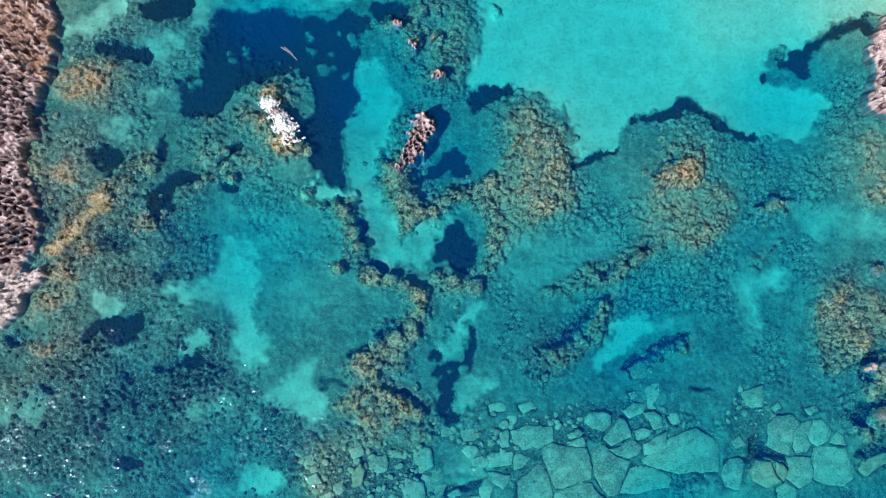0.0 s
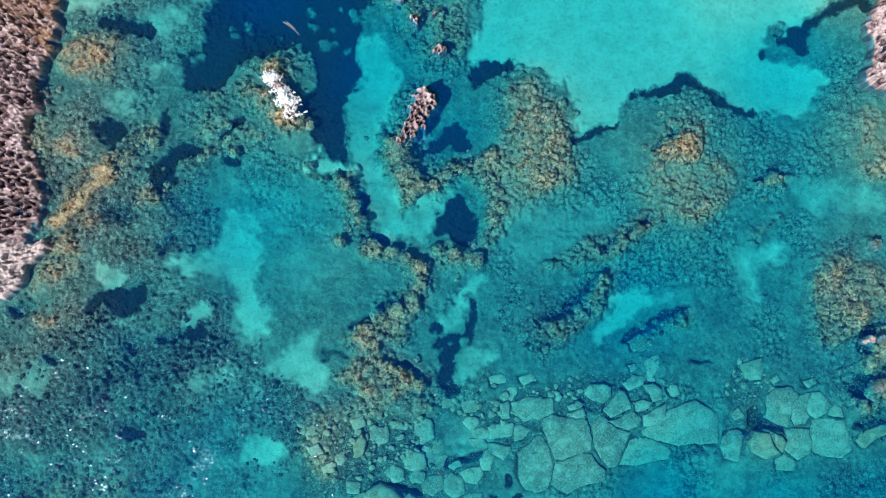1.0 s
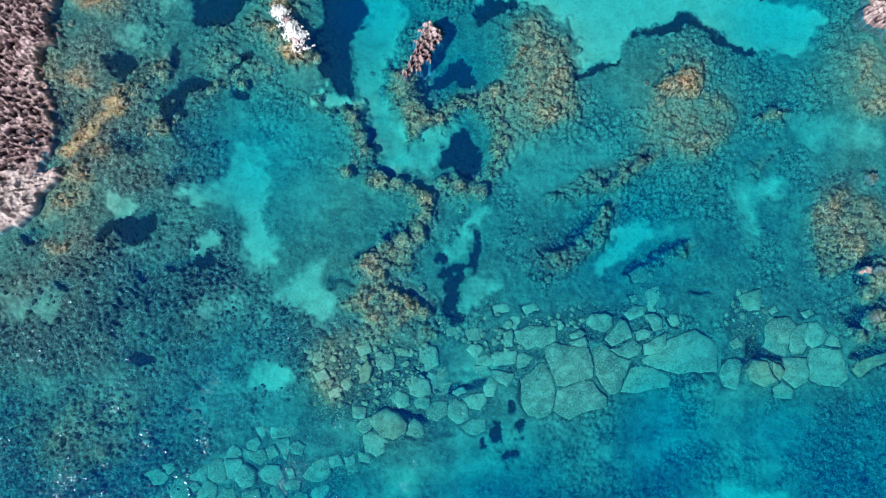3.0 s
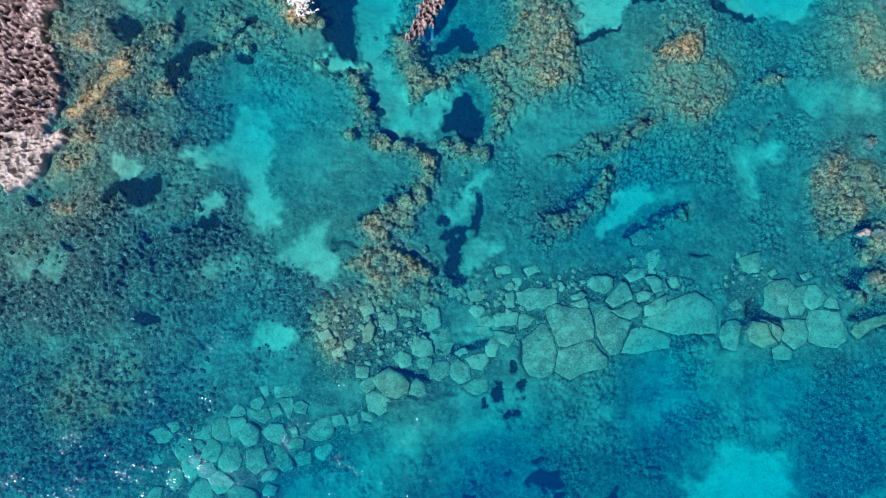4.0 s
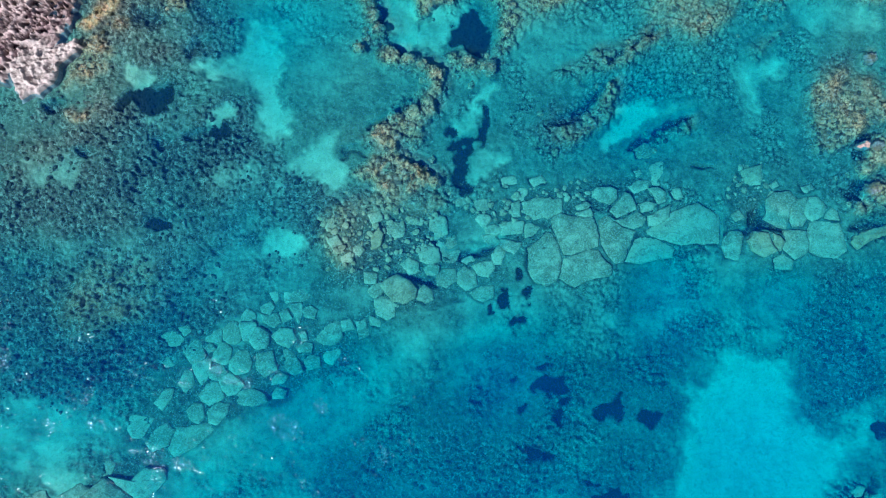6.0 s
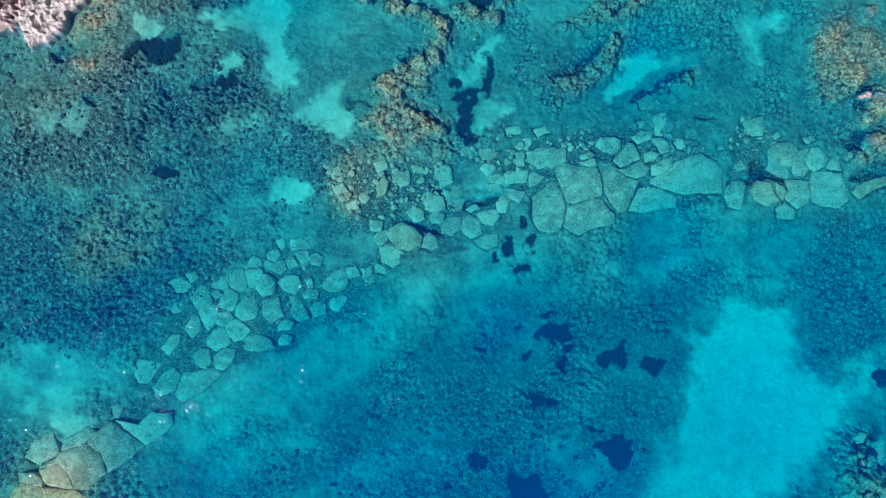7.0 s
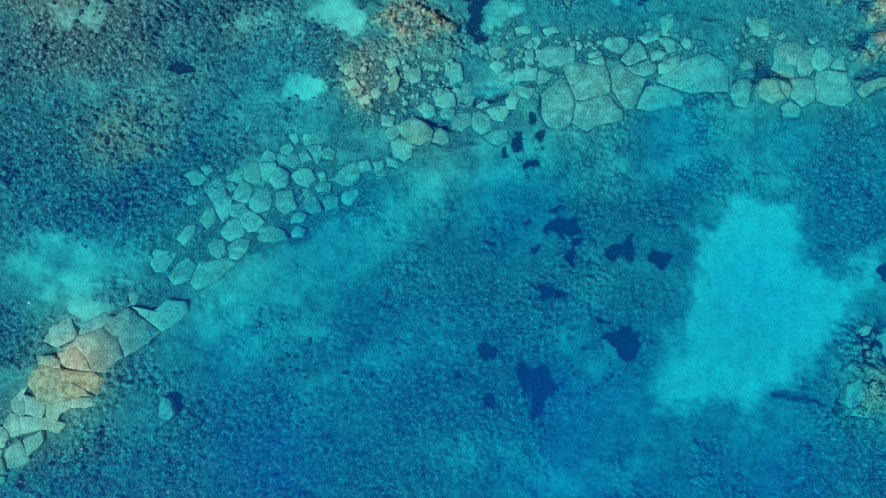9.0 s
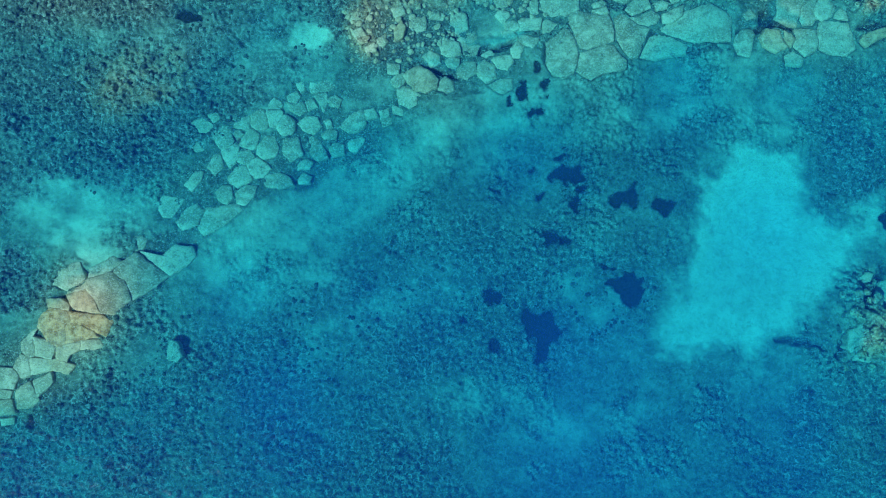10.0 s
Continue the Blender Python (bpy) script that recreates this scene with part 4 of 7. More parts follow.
plate(-0.05, 0.45, (-22.67, -24.13), (-22.14, -23.55), (-21.49, -23.51), (-20.98, -23.73), (-20.85, -24.31), (-21.17, -24.49), (-22.17, -25.15), (-22.71, -24.58), warm=1, flush=True)
plate(-0.05, 0.45, (-20.96, -23.7), (-20, -23.85), (-19.35, -23.84), (-18.63, -24.25), (-19.02, -25.03), (-19.7, -24.71), (-20.45, -24.4), (-20.82, -24.32), warm=1, flush=True)
plate(-0.05, 0.45, (-21.18, -24.52), (-20.86, -24.35), (-20.41, -24.43), (-19.74, -24.71), (-19.38, -25.08), (-20.3, -25.24), (-21.1, -25.46), warm=1, flush=True)
plate(-0.05, 0.45, (-22.13, -25.14), (-21.18, -24.49), (-21.1, -25.46), (-21.57, -25.6), (-22.17, -25.31), warm=0.8, flush=True)
plate(-0.05, 0.45, (-20.31, -25.28), (-19.38, -25.2), (-19.18, -25.56), (-19.69, -25.85), (-20.27, -25.77), warm=0.3, flush=True)
plate(-0.05, 0.45, (-21.57, -25.62), (-20.37, -25.32), (-20.3, -25.77), (-20.88, -26.03), (-21.02, -26.4), (-21.6, -26.27), warm=0.45, flush=True)
plate(-0.05, 0.45, (-22.91, -25.06), (-22.15, -25.3), (-21.61, -25.62), (-21.91, -26.36), (-22.77, -26.13), warm=0.15, flush=True)
plate(-0.05, 0.45, (-23.58, -25.78), (-23.21, -26.22), (-22.82, -26.13), (-22.91, -25.07), (-22.69, -24.65), (-23.09, -24.87), (-23.61, -25.45), warm=0.1, flush=True)
plate(-0.05, 0.45, (-21.99, -26.4), (-21.6, -26.26), (-20.56, -26.55), (-20.96, -27.08), (-21.9, -26.92), warm=0.5, flush=True)
plate(-0.05, 0.45, (-23.05, -26.25), (-22.03, -26.35), (-21.92, -26.92), (-22.85, -27.1), warm=0.2, flush=True)
plate(-0.05, 0.45, (-23.63, -26.01), (-23.09, -26.25), (-22.84, -27.09), (-23.44, -27.34), (-23.89, -26.75), warm=0.1, flush=True)
plate(-0.05, 0.45, (-22.75, -27.4), (-21.9, -27.04), (-21.77, -27.53), (-22.52, -28.37), warm=0.15, flush=True)
plate(-0.05, 0.45, (-23.7, -28.02), (-22.91, -27.45), (-22.63, -28.17), (-22.41, -28.52), (-22.9, -28.85), (-23.54, -28.94), warm=0.25, flush=True)
plate(-0.05, 0.45, (-24.77, -28.51), (-23.86, -28.42), (-23.7, -29.25), (-24.69, -29.39), warm=0.3, flush=True)
plate(-0.05, 0.45, (-24.83, -27.87), (-23.89, -28.02), (-23.94, -28.38), (-24.78, -28.42), warm=0.2, flush=True)
plate(-0.05, 0.45, (-24.52, -29.53), (-23.88, -29.48), (-23.88, -29.81), (-24.49, -29.89), warm=0.2, flush=True)
plate(-0.05, 0.45, (-25.59, -26.6), (-23.95, -26.82), (-23.58, -27.35), (-23.86, -27.91), (-25.48, -27.81), warm=0.1, flush=True)
plate(-0.05, 0.45, (-22.17, -21.31), (-20.87, -20.96), (-20.3, -21.88), (-21.32, -22.61), (-22.26, -22.16), warm=0, flush=True)
plate(-0.05, 0.45, (-20.2, -21.29), (-19.09, -20.6), (-18.49, -20.85), (-19.11, -21.45), (-20.16, -21.83), warm=0, flush=True)
plate(0.45, 0.9, (-15.63, -25.18), (-15.29, -25.34), (-14.95, -26.01), (-15.23, -26.31), (-15.74, -26.18), (-15.73, -25.77), warm=0)
plate(-0.13, 0.4, (-11.5, -14.04), (-11.06, -13.51), (-10.6, -13.48), (-10.24, -14.19), (-10.5, -14.68), (-11.16, -14.77), (-11.55, -14.44), warm=0.1)
plate(-0.13, 0.4, (-10.04, -13.63), (-9.12, -13.51), (-8.88, -14.5), (-9.51, -14.9), (-9.99, -14.49), warm=0.1)
plate(-0.13, 0.4, (-8.82, -13.5), (-8.42, -13.22), (-7.99, -13.57), (-7.66, -14.19), (-7.51, -14.63), (-8.01, -14.79), (-8.48, -14.35), warm=0.1)
plate(-0.13, 0.4, (-12.66, -14.54), (-11.96, -14.2), (-11.69, -14.65), (-12.07, -15.14), (-12.57, -15.05), warm=0.1)
plate(-0.13, 0.4, (-12.04, -15.08), (-11.54, -14.68), (-11, -15.05), (-10.66, -15.44), (-11.06, -15.87), (-11.57, -15.9), (-11.86, -15.59), warm=0.1)
plate(-0.13, 0.4, (-13.15, -15.91), (-12.68, -15.36), (-12.16, -15.2), (-11.7, -15.9), (-11.9, -16.17), (-12.56, -16.51), (-12.97, -16.3), warm=0.1)
plate(-0.13, 0.4, (-12.58, -16.81), (-11.99, -16.32), (-11.38, -16.38), (-11.52, -16.87), (-11.98, -17.57), (-12.47, -17.42), warm=0.1)
plate(-0.13, 0.4, (-13.72, -16.82), (-13.31, -16.39), (-12.93, -16.48), (-12.72, -17.11), (-13.05, -17.48), (-13.55, -17.21), warm=0.1)
plate(-0.13, 0.4, (-14.27, -15.31), (-14.03, -14.67), (-13.65, -14.57), (-13.43, -15.27), (-13.9, -15.76), warm=0.1)
plate(-0.13, 0.4, (-15.53, -16.39), (-15.01, -15.59), (-14.51, -15.56), (-14.54, -16.04), (-15.09, -16.83), warm=0.1)
plate(-0.13, 0.4, (-9.39, -15), (-8.61, -14.66), (-8.28, -14.88), (-8.53, -15.2), (-9.21, -15.4), warm=0.1)
plate(-0.13, 0.4, (-9.41, -15.93), (-8.92, -15.44), (-8.35, -15.7), (-8.5, -16.11), (-9.12, -16.15), warm=0.1)
plate(-0.13, 0.4, (-11.01, -15.75), (-10.24, -15.57), (-9.62, -15.89), (-9.47, -16.24), (-10.22, -16.52), (-10.99, -16.42), warm=0.1)
plate(-0.13, 0.4, (-9.27, -12.67), (-8.78, -12.26), (-8.13, -12.26), (-7.87, -12.82), (-8.3, -13.29), (-8.86, -13.04), warm=0.1)
plate(-0.13, 0.4, (-9.94, -11.4), (-9.5, -11.52), (-8.97, -11.39), (-8.77, -11.86), (-9.16, -12.2), (-9.7, -11.9), warm=0.1)
plate(-0.13, 0.4, (-9.92, -11.09), (-9.47, -10.74), (-9.11, -11.08), (-9.38, -11.43), (-9.78, -11.37), warm=0.1)
plate(-0.13, 0.4, (-9.51, -10.3), (-9.11, -10.11), (-8.88, -10.61), (-9.15, -10.86), warm=0.1)
plate(-0.13, 0.4, (-8.85, -11.39), (-8.36, -11.2), (-8.21, -11.7), (-8.64, -11.89), warm=0.1)
plate(-0.13, 0.4, (-7.87, -13.28), (-7.53, -13), (-6.95, -13.09), (-7.04, -13.53), (-7.72, -13.53), warm=0.1)
plate(-0.13, 0.4, (-7.73, -12.48), (-7.39, -12.35), (-7.2, -12.88), (-7.53, -12.97), warm=0.1)
plate(-0.13, 0.4, (-6.79, -12.81), (-6.3, -12.15), (-5.68, -11.81), (-5.33, -11.93), (-5.26, -12.65), (-5.67, -13.03), (-6.3, -13.12), warm=0.1)
plate(-0.13, 0.4, (-7.56, -13.91), (-7.07, -13.6), (-6.58, -13.88), (-6.58, -14.38), (-7.23, -14.54), warm=0.1)
plate(-0.13, 0.4, (-7.61, -11.23), (-7.11, -10.97), (-6.76, -11.22), (-6.9, -11.72), (-7.41, -11.57), warm=0.1)
plate(-0.13, 0.4, (-15.4, -12.72), (-14.75, -12.4), (-14.06, -12.68), (-14.19, -13.17), (-14.85, -13.33), warm=0.1)
plate(-0.13, 0.4, (-14.48, -12.21), (-13.97, -12.02), (-13.69, -12.42), (-14.09, -12.71), warm=0.1)
plate(-0.13, 0.4, (-15.46, -14.23), (-14.98, -13.89), (-14.59, -14.37), (-15.08, -14.62), warm=0.1)
plate(-0.13, 0.4, (-12.98, -13.28), (-12.55, -13.09), (-12.28, -13.43), (-12.7, -13.68), warm=0.1)
plate(-0.13, 0.4, (-3.52, -10.61), (-3.02, -10.42), (-2.19, -10.91), (-2.34, -11.53), (-2.84, -11.75), (-3.45, -11.38), warm=0.1)
plate(-0.13, 0.4, (-1.26, -10.12), (-0.82, -9.74), (-0.32, -10.08), (-0.15, -10.58), (-0.65, -10.8), (-1.16, -10.59), warm=0.1)
plate(-0.13, 0.4, (-2.13, -8.62), (-1.63, -8.26), (-1.12, -8.51), (-1.02, -9.01), (-1.62, -9.12), warm=0.1)
plate(-0.13, 0.4, (-1.2, -7.59), (-0.75, -7.36), (-0.02, -7.7), (0.14, -8.33), (-0.52, -8.53), (-1.03, -8.38), warm=0.1)
plate(-0.13, 0.4, (-0.77, -8.82), (-0.36, -8.5), (0.05, -8.65), (-0.01, -9.13), (-0.61, -9.17), warm=0.1)
plate(-0.13, 0.4, (-0.07, -9.16), (0.34, -8.81), (0.94, -8.8), (1.08, -9.43), (0.6, -9.85), (-0, -9.73), warm=0.1)
plate(-0.13, 0.4, (1.1, -8.99), (1.55, -8.69), (2.13, -9.1), (2.16, -9.7), (1.56, -9.93), (1.14, -9.62), warm=0.1)
plate(-0.13, 0.4, (2, -8.66), (2.51, -8.46), (3.08, -8.36), (3.24, -8.77), (2.83, -9.28), (2.25, -9.13), warm=0.1)
plate(-0.13, 0.4, (3.05, -8.01), (3.47, -7.46), (3.82, -7.81), (3.66, -8.48), (3.21, -8.55), warm=0.1)
plate(-0.13, 0.4, (1.36, -8.35), (1.87, -8.02), (2.22, -8.3), (1.71, -8.63), warm=0.1)
plate(-0.13, 0.4, (-2.95, -6.5), (-2.45, -6.21), (-1.94, -6.36), (-1.93, -6.96), (-2.44, -7.13), (-2.95, -6.82), warm=0.1)
plate(-0.13, 0.4, (-4.82, -7.8), (-4.41, -7.51), (-4.12, -7.85), (-4.4, -8.2), (-4.81, -8.11), warm=0.1)
plate(-0.13, 0.4, (-5.44, -8.27), (-4.94, -8.05), (-4.81, -8.49), (-5.34, -8.58), warm=0.1)
plate(-0.13, 0.4, (-0.45, -5.97), (-0.07, -5.74), (0.35, -5.86), (0.45, -6.44), (-0.06, -6.77), (-0.48, -6.55), warm=0.1)
plate(-0.13, 0.4, (-1.69, -5.9), (-0.83, -5.95), (-0.99, -6.3), (-1.63, -6.25), warm=0.1)
plate(-0.13, 0.4, (2.63, -6.4), (3.15, -6.17), (3.66, -6.52), (3.31, -6.82), (2.79, -6.73), warm=0.1)
plate(-0.13, 0.4, (1.85, -10.08), (2.51, -9.73), (3.18, -9.72), (3.25, -10.39), (2.68, -10.64), (2.1, -10.46), warm=0.1)
plate(-0.13, 0.4, (-5.39, -11.87), (-4.89, -11.64), (-4.64, -12.14), (-5.2, -12.33), warm=0.1)
plate(-0.13, 0.4, (-4.58, -11.83), (-4.11, -11.7), (-4.01, -12.14), (-4.48, -12.27), warm=0.1)
plate(-0.13, 0.4, (-4.48, -12.33), (-3.94, -12.17), (-3.82, -12.61), (-4.35, -12.8), warm=0.1)
plate(-0.13, 0.4, (-3.82, -11.54), (-3.13, -11.66), (-3.19, -12.16), (-3.79, -12.01), warm=0.1)
plate(-0.13, 0.4, (4.74, -4.95), (5.58, -4.67), (7.08, -4.65), (7.06, -5.51), (5.41, -5.88), (4.93, -5.4), warm=0.1)
plate(-0.13, 0.4, (3.47, -6.2), (4.92, -5.99), (4.79, -6.7), (3.63, -6.81), warm=0.1)
plate(-0.13, 0.4, (2.47, -6.89), (3.15, -6.79), (3.5, -7.17), (2.89, -7.53), warm=0.1)
plate(-0.13, 0.4, (-4.14, -9.01), (-3.35, -9.16), (-3.5, -9.73), (-4.13, -9.64), warm=0.1)
plate(-0.13, 0.4, (-6.22, -7.3), (-5.69, -7.04), (-5.42, -7.55), (-5.89, -7.86), warm=0.1)
plate(-0.13, 0.4, (-6.57, -6.34), (-5.94, -6.02), (-5.7, -6.5), (-6.23, -6.82), warm=0.1)
plate(-0.13, 0.4, (-4.04, -5.85), (-3.32, -5.61), (-3.09, -6.06), (-3.71, -6.33), warm=0.1)
plate(-0.13, 0.4, (4.12, -5.05), (4.61, -4.88), (4.7, -5.7), (4.28, -5.8), warm=0.1)
plate(-0.13, 0.4, (0.89, -4.78), (1.6, -4.6), (1.73, -5.05), (1.08, -5.2), warm=0.1)
plate(-0.13, 0.4, (2.02, -4.92), (2.76, -4.71), (2.89, -5.3), (2.25, -5.44), warm=0.1)
plate(0.02, 0.4, (-3.15, -9.82), (-2.87, -9.47), (-2.25, -9.22), (-1.68, -9.5), (-1.26, -9.96), (-1.32, -10.43), (-1.91, -10.81), (-2.54, -10.6), (-2.96, -10.16), warm=0.35)
plate(0.05, 0.4, (-3.73, -7.06), (-3.39, -6.61), (-3.13, -6.95), (-3.34, -7.62), (-3.72, -7.78), warm=0.7)
plate(-0.13, 0.4, (-15.9, -18.51), (-15.44, -17.85), (-14.83, -17.49), (-14.3, -17.84), (-14.73, -18.66), (-15.52, -18.98), warm=0.1)
plate(-0.13, 0.4, (-14.63, -18.81), (-14.15, -17.68), (-12.46, -17.47), (-12.11, -17.81), (-12.59, -18.47), (-13.66, -18.96), (-14.27, -19.28), warm=0.1)
plate(-0.13, 0.4, (22.09, -25.01), (22.39, -24.2), (23.06, -23.76), (23.73, -23.88), (23.85, -24.53), (23.45, -25.93), (22.47, -25.79), warm=0.1)
plate(-0.13, 0.4, (24.3, -21.99), (24.63, -21.35), (25.3, -21.18), (25.27, -22.77), (24.48, -22.77), warm=0.1)
plate(-0.13, 0.4, (23.99, -24.34), (24.5, -24.03), (25.15, -24.18), (25.08, -25.27), (24.17, -25.12), warm=0.1)
plate(-0.13, 0.4, (23.16, -21.2), (23.86, -20.72), (24.32, -20.87), (24.11, -21.35), (23.41, -21.84), warm=0.1)
plate(-0.13, 0.4, (17.91, -3.19), (18.48, -2.81), (18.98, -3), (18.77, -3.66), (18.1, -3.73), warm=0.1)
plate(-0.13, 0.4, (19.28, -3.69), (19.72, -3.34), (19.92, -3.82), (19.51, -4.01), warm=0.1)
plate(-0.13, 0.4, (11.41, -2.89), (11.81, -2.73), (11.97, -3.11), (11.54, -3.27), warm=0.1)
plate(-0.13, 0.4, (10.92, -3.85), (11.59, -3.46), (12.43, -3.49), (12.2, -4), (11.38, -4.32), warm=0.1)
plate(-0.13, 0.4, (13.45, -4.15), (13.98, -3.93), (14.17, -4.59), (13.62, -4.69), warm=0.1)
plate(-0.13, 0.4, (5.16, -3.52), (5.96, -3.3), (6.27, -3.68), (5.47, -4.06), warm=0.1)
plate(-0.13, 0.4, (3.58, -3.53), (4.37, -3.37), (4.52, -3.84), (3.73, -4), warm=0.1)
plate(-0.13, 0.4, (5.3, -4.93), (5.94, -4.68), (6.89, -4.77), (7.19, -5.55), (6.23, -5.86), (5.45, -5.71), warm=0.1)
plate(-0.13, 0.4, (7.82, -5.55), (8.61, -5.3), (8.92, -5.79), (7.96, -6.01), warm=0.1)
plate(-0.13, 0.4, (-0.35, -6.03), (0.43, -5.87), (0.59, -6.79), (-0.19, -7.1), warm=0.1)
plate(-0.13, 0.4, (21.15, -3.78), (21.81, -3.56), (22.05, -3.94), (21.38, -4.19), warm=0.1)
plate(-0.13, 0.4, (16.91, -5.53), (17.38, -5.21), (17.75, -5.68), (17.19, -5.9), warm=0.1)
plate(-0.05, 0.4, (18.86, -5.75), (19, -4.61), (19.43, -4.12), (20.29, -4.04), (20.6, -4.33), (20.78, -4.59), (20.35, -5.09), (20.25, -5.74), (20.08, -6.25), (19.5, -6.03), warm=0.1)
plate(-0.05, 0.4, (20.43, -4.92), (20.85, -4.53), (21.46, -4.39), (21.36, -4.85), (21.14, -5.31), (21.38, -5.72), (21.03, -6.08), (20.48, -6.22), (20.31, -5.83), warm=0.1)
plate(-0.05, 0.4, (21.59, -4.39), (22.12, -4.35), (22.49, -4.74), (22.61, -5), (22.31, -5.55), (21.77, -5.82), (21.29, -5.5), (21.18, -5.18), warm=0.1)
plate(-0.05, 0.4, (22.53, -5.29), (22.87, -5.03), (23.19, -5.29), (23.32, -5.74), (22.76, -5.74), (22.44, -5.62), warm=0.1)
plate(-0.05, 0.4, (21.5, -5.85), (21.94, -5.78), (23.32, -5.87), (23.54, -6.83), (23.67, -7.47), (23.1, -7.93), (22.03, -7.87), (21.44, -7.56), (21.34, -6.53), warm=0.1)
plate(-0.05, 0.4, (20.01, -6.35), (20.58, -6.31), (21.24, -6.37), (21.35, -7.01), (21.27, -7.65), (20.63, -7.98), (19.86, -7.51), (19.81, -7.03), warm=0.1)
plate(-0.05, 0.4, (16.44, -6.82), (16.94, -6.37), (17.49, -6.43), (17.74, -6.88), (17.57, -7.52), (17.31, -8.16), (16.54, -8), (16.33, -7.36), warm=0.1)
plate(-0.05, 0.4, (19.3, -8.05), (19.86, -7.7), (20.53, -8.11), (20.4, -8.62), (19.48, -8.62), warm=0.1)
plate(-0.05, 0.4, (6.56, -5.75), (7.01, -5.58), (7.81, -5.74), (8.93, -5.86), (9.14, -6.62), (9.18, -7.42), (8.4, -7.68), (7.69, -7.97), (7.19, -8.03), (6.91, -7.44), (6.57, -6.64), (6.45, -6.16), warm=0.1)
plate(-0.05, 0.4, (5.1, -7.6), (5.71, -7.12), (6.13, -6.64), (6.51, -6.74), (6.82, -7.34), (7.03, -8.07), (6.99, -8.85), (6.73, -9.42), (6.17, -9.74), (5.53, -9.55), (5.15, -8.86), warm=0.1)
plate(-0.05, 0.4, (7.12, -8.22), (7.76, -8), (8.56, -7.62), (9.21, -7.64), (9.52, -8.15), (9.89, -8.52), (9.86, -9.09), (9.2, -9.22), (8.39, -9.41), (7.75, -9.79), (6.95, -9.33), (6.96, -8.85), warm=0.1)
plate(-0.05, 0.4, (9.16, -5.98), (9.69, -5.65), (10.07, -5.91), (10.56, -6.29), (11.37, -6.44), (11.1, -7.08), (10.64, -8.36), (10.19, -8.46), (9.69, -7.95), (9.31, -7.32), warm=0.1)
plate(-0.05, 0.4, (11.43, -6.6), (12.02, -6.75), (12.84, -7.06), (13.61, -7.54), (13.52, -8.01), (12.72, -8.11), (11.9, -8.25), (10.71, -8.36), (11.03, -7.56), warm=0.1)
plate(-0.05, 0.4, (8.89, -4.2), (9.23, -3.9), (9.99, -3.86), (10.4, -4.08), (10.38, -4.61), (9.84, -5), (9.13, -4.75), (8.88, -4.53), warm=0.1)
plate(-0.05, 0.4, (9.83, -5.33), (10.44, -4.67), (10.79, -4.18), (11.11, -4.34), (11.41, -4.99), (11.47, -5.25), (10.74, -5.51), (10.28, -5.71), warm=0.1)
plate(-0.05, 0.4, (7.89, -5.09), (8.48, -4.79), (8.8, -5.02), (8.63, -5.28), (8.01, -5.35), warm=0.1)
plate(-0.05, 0.4, (7.88, -5.54), (8.79, -5.21), (8.94, -5.66), (8.29, -5.83), warm=0.1)
plate(-0.05, 0.4, (11.58, -4.92), (12.08, -4.72), (12.56, -4.91), (12.38, -5.24), (11.72, -5.44), warm=0.1)
plate(-0.05, 0.4, (12.11, -4), (12.71, -3.83), (13.15, -4.25), (13.19, -4.84), (12.66, -4.97), (12.48, -4.49), warm=0.1)
plate(-0.05, 0.4, (10.01, -5.88), (10.74, -5.71), (11.56, -5.37), (11.97, -5.79), (11.76, -6.27), (11.21, -6.34), (10.56, -6.13), warm=0.1)
plate(-0.05, 0.4, (12.04, -5.63), (12.88, -5.23), (13.38, -4.96), (13.36, -5.61), (12.68, -6.11), (12.09, -6.27), warm=0.1)
plate(-0.05, 0.4, (11.76, -6.63), (12.35, -6.14), (13.54, -5.25), (15.04, -4.78), (15.83, -5.27), (16.29, -5.59), (16.18, -7.17), (14.97, -7.21), (13.83, -7.18), (12.67, -6.97), warm=0.1)
plate(-0.05, 0.4, (13.59, -3.98), (14.02, -3.91), (14.2, -4.47), (13.73, -4.63), warm=0.1)
plate(0.06, 0.4, (17.77, -7.04), (18.17, -6.5), (18.9, -6.56), (19.13, -7.19), (19.42, -7.57), (18.77, -7.9), (18.07, -7.58), warm=0.5)
plate(0.05, 0.4, (19.17, -6.59), (19.65, -6.71), (19.9, -7.12), (19.62, -7.57), (19.27, -7.22), warm=0.5)
plate(0, 0.4, (23.88, -6.99), (24.23, -6.57), (25.26, -6.17), (26.06, -6), (26.28, -6.48), (25.25, -6.82), (24.22, -7.41), warm=0.6)
stroke("knob", 1, 0.26, 0.3, (-4.56, 7.1))
stroke("knob", 1, 0.31, 0.37, (-3.91, 5.83))
stroke("knob", 1, 0.24, 0.28, (-3.68, 5.04))
stroke("knob", 1, 0.41, 0.47, (-2.95, 3.57))
stroke("knob", 1, 0.30, 0.34, (-1.86, 3.32))
stroke("knob", 1, 0.37, 0.43, (-0.3, 2.39))
stroke("knob", 1, 0.26, 0.3, (-1.08, 3.01))
stroke("knob", 1, 0.26, 0.3, (-4.75, 3.84))
stroke("knob", 1, 0.41, 0.47, (-0.47, 6.79))
stroke("knob", 1, 0.31, 0.37, (0.47, 7.02))
stroke("knob", 1, 0.41, 0.47, (-1.2, 7.91))
stroke("knob", 1, 0.41, 0.47, (-1.59, 8.87))
stroke("knob", 1, 0.33, 0.39, (-1.91, 9.52))
stroke("knob", 1, 0.26, 0.3, (-1, 6.16))
stroke("knob", 1, 0.33, 0.39, (3.64, 8.84))
stroke("knob", 1, 0.26, 0.3, (3.16, 8.42))
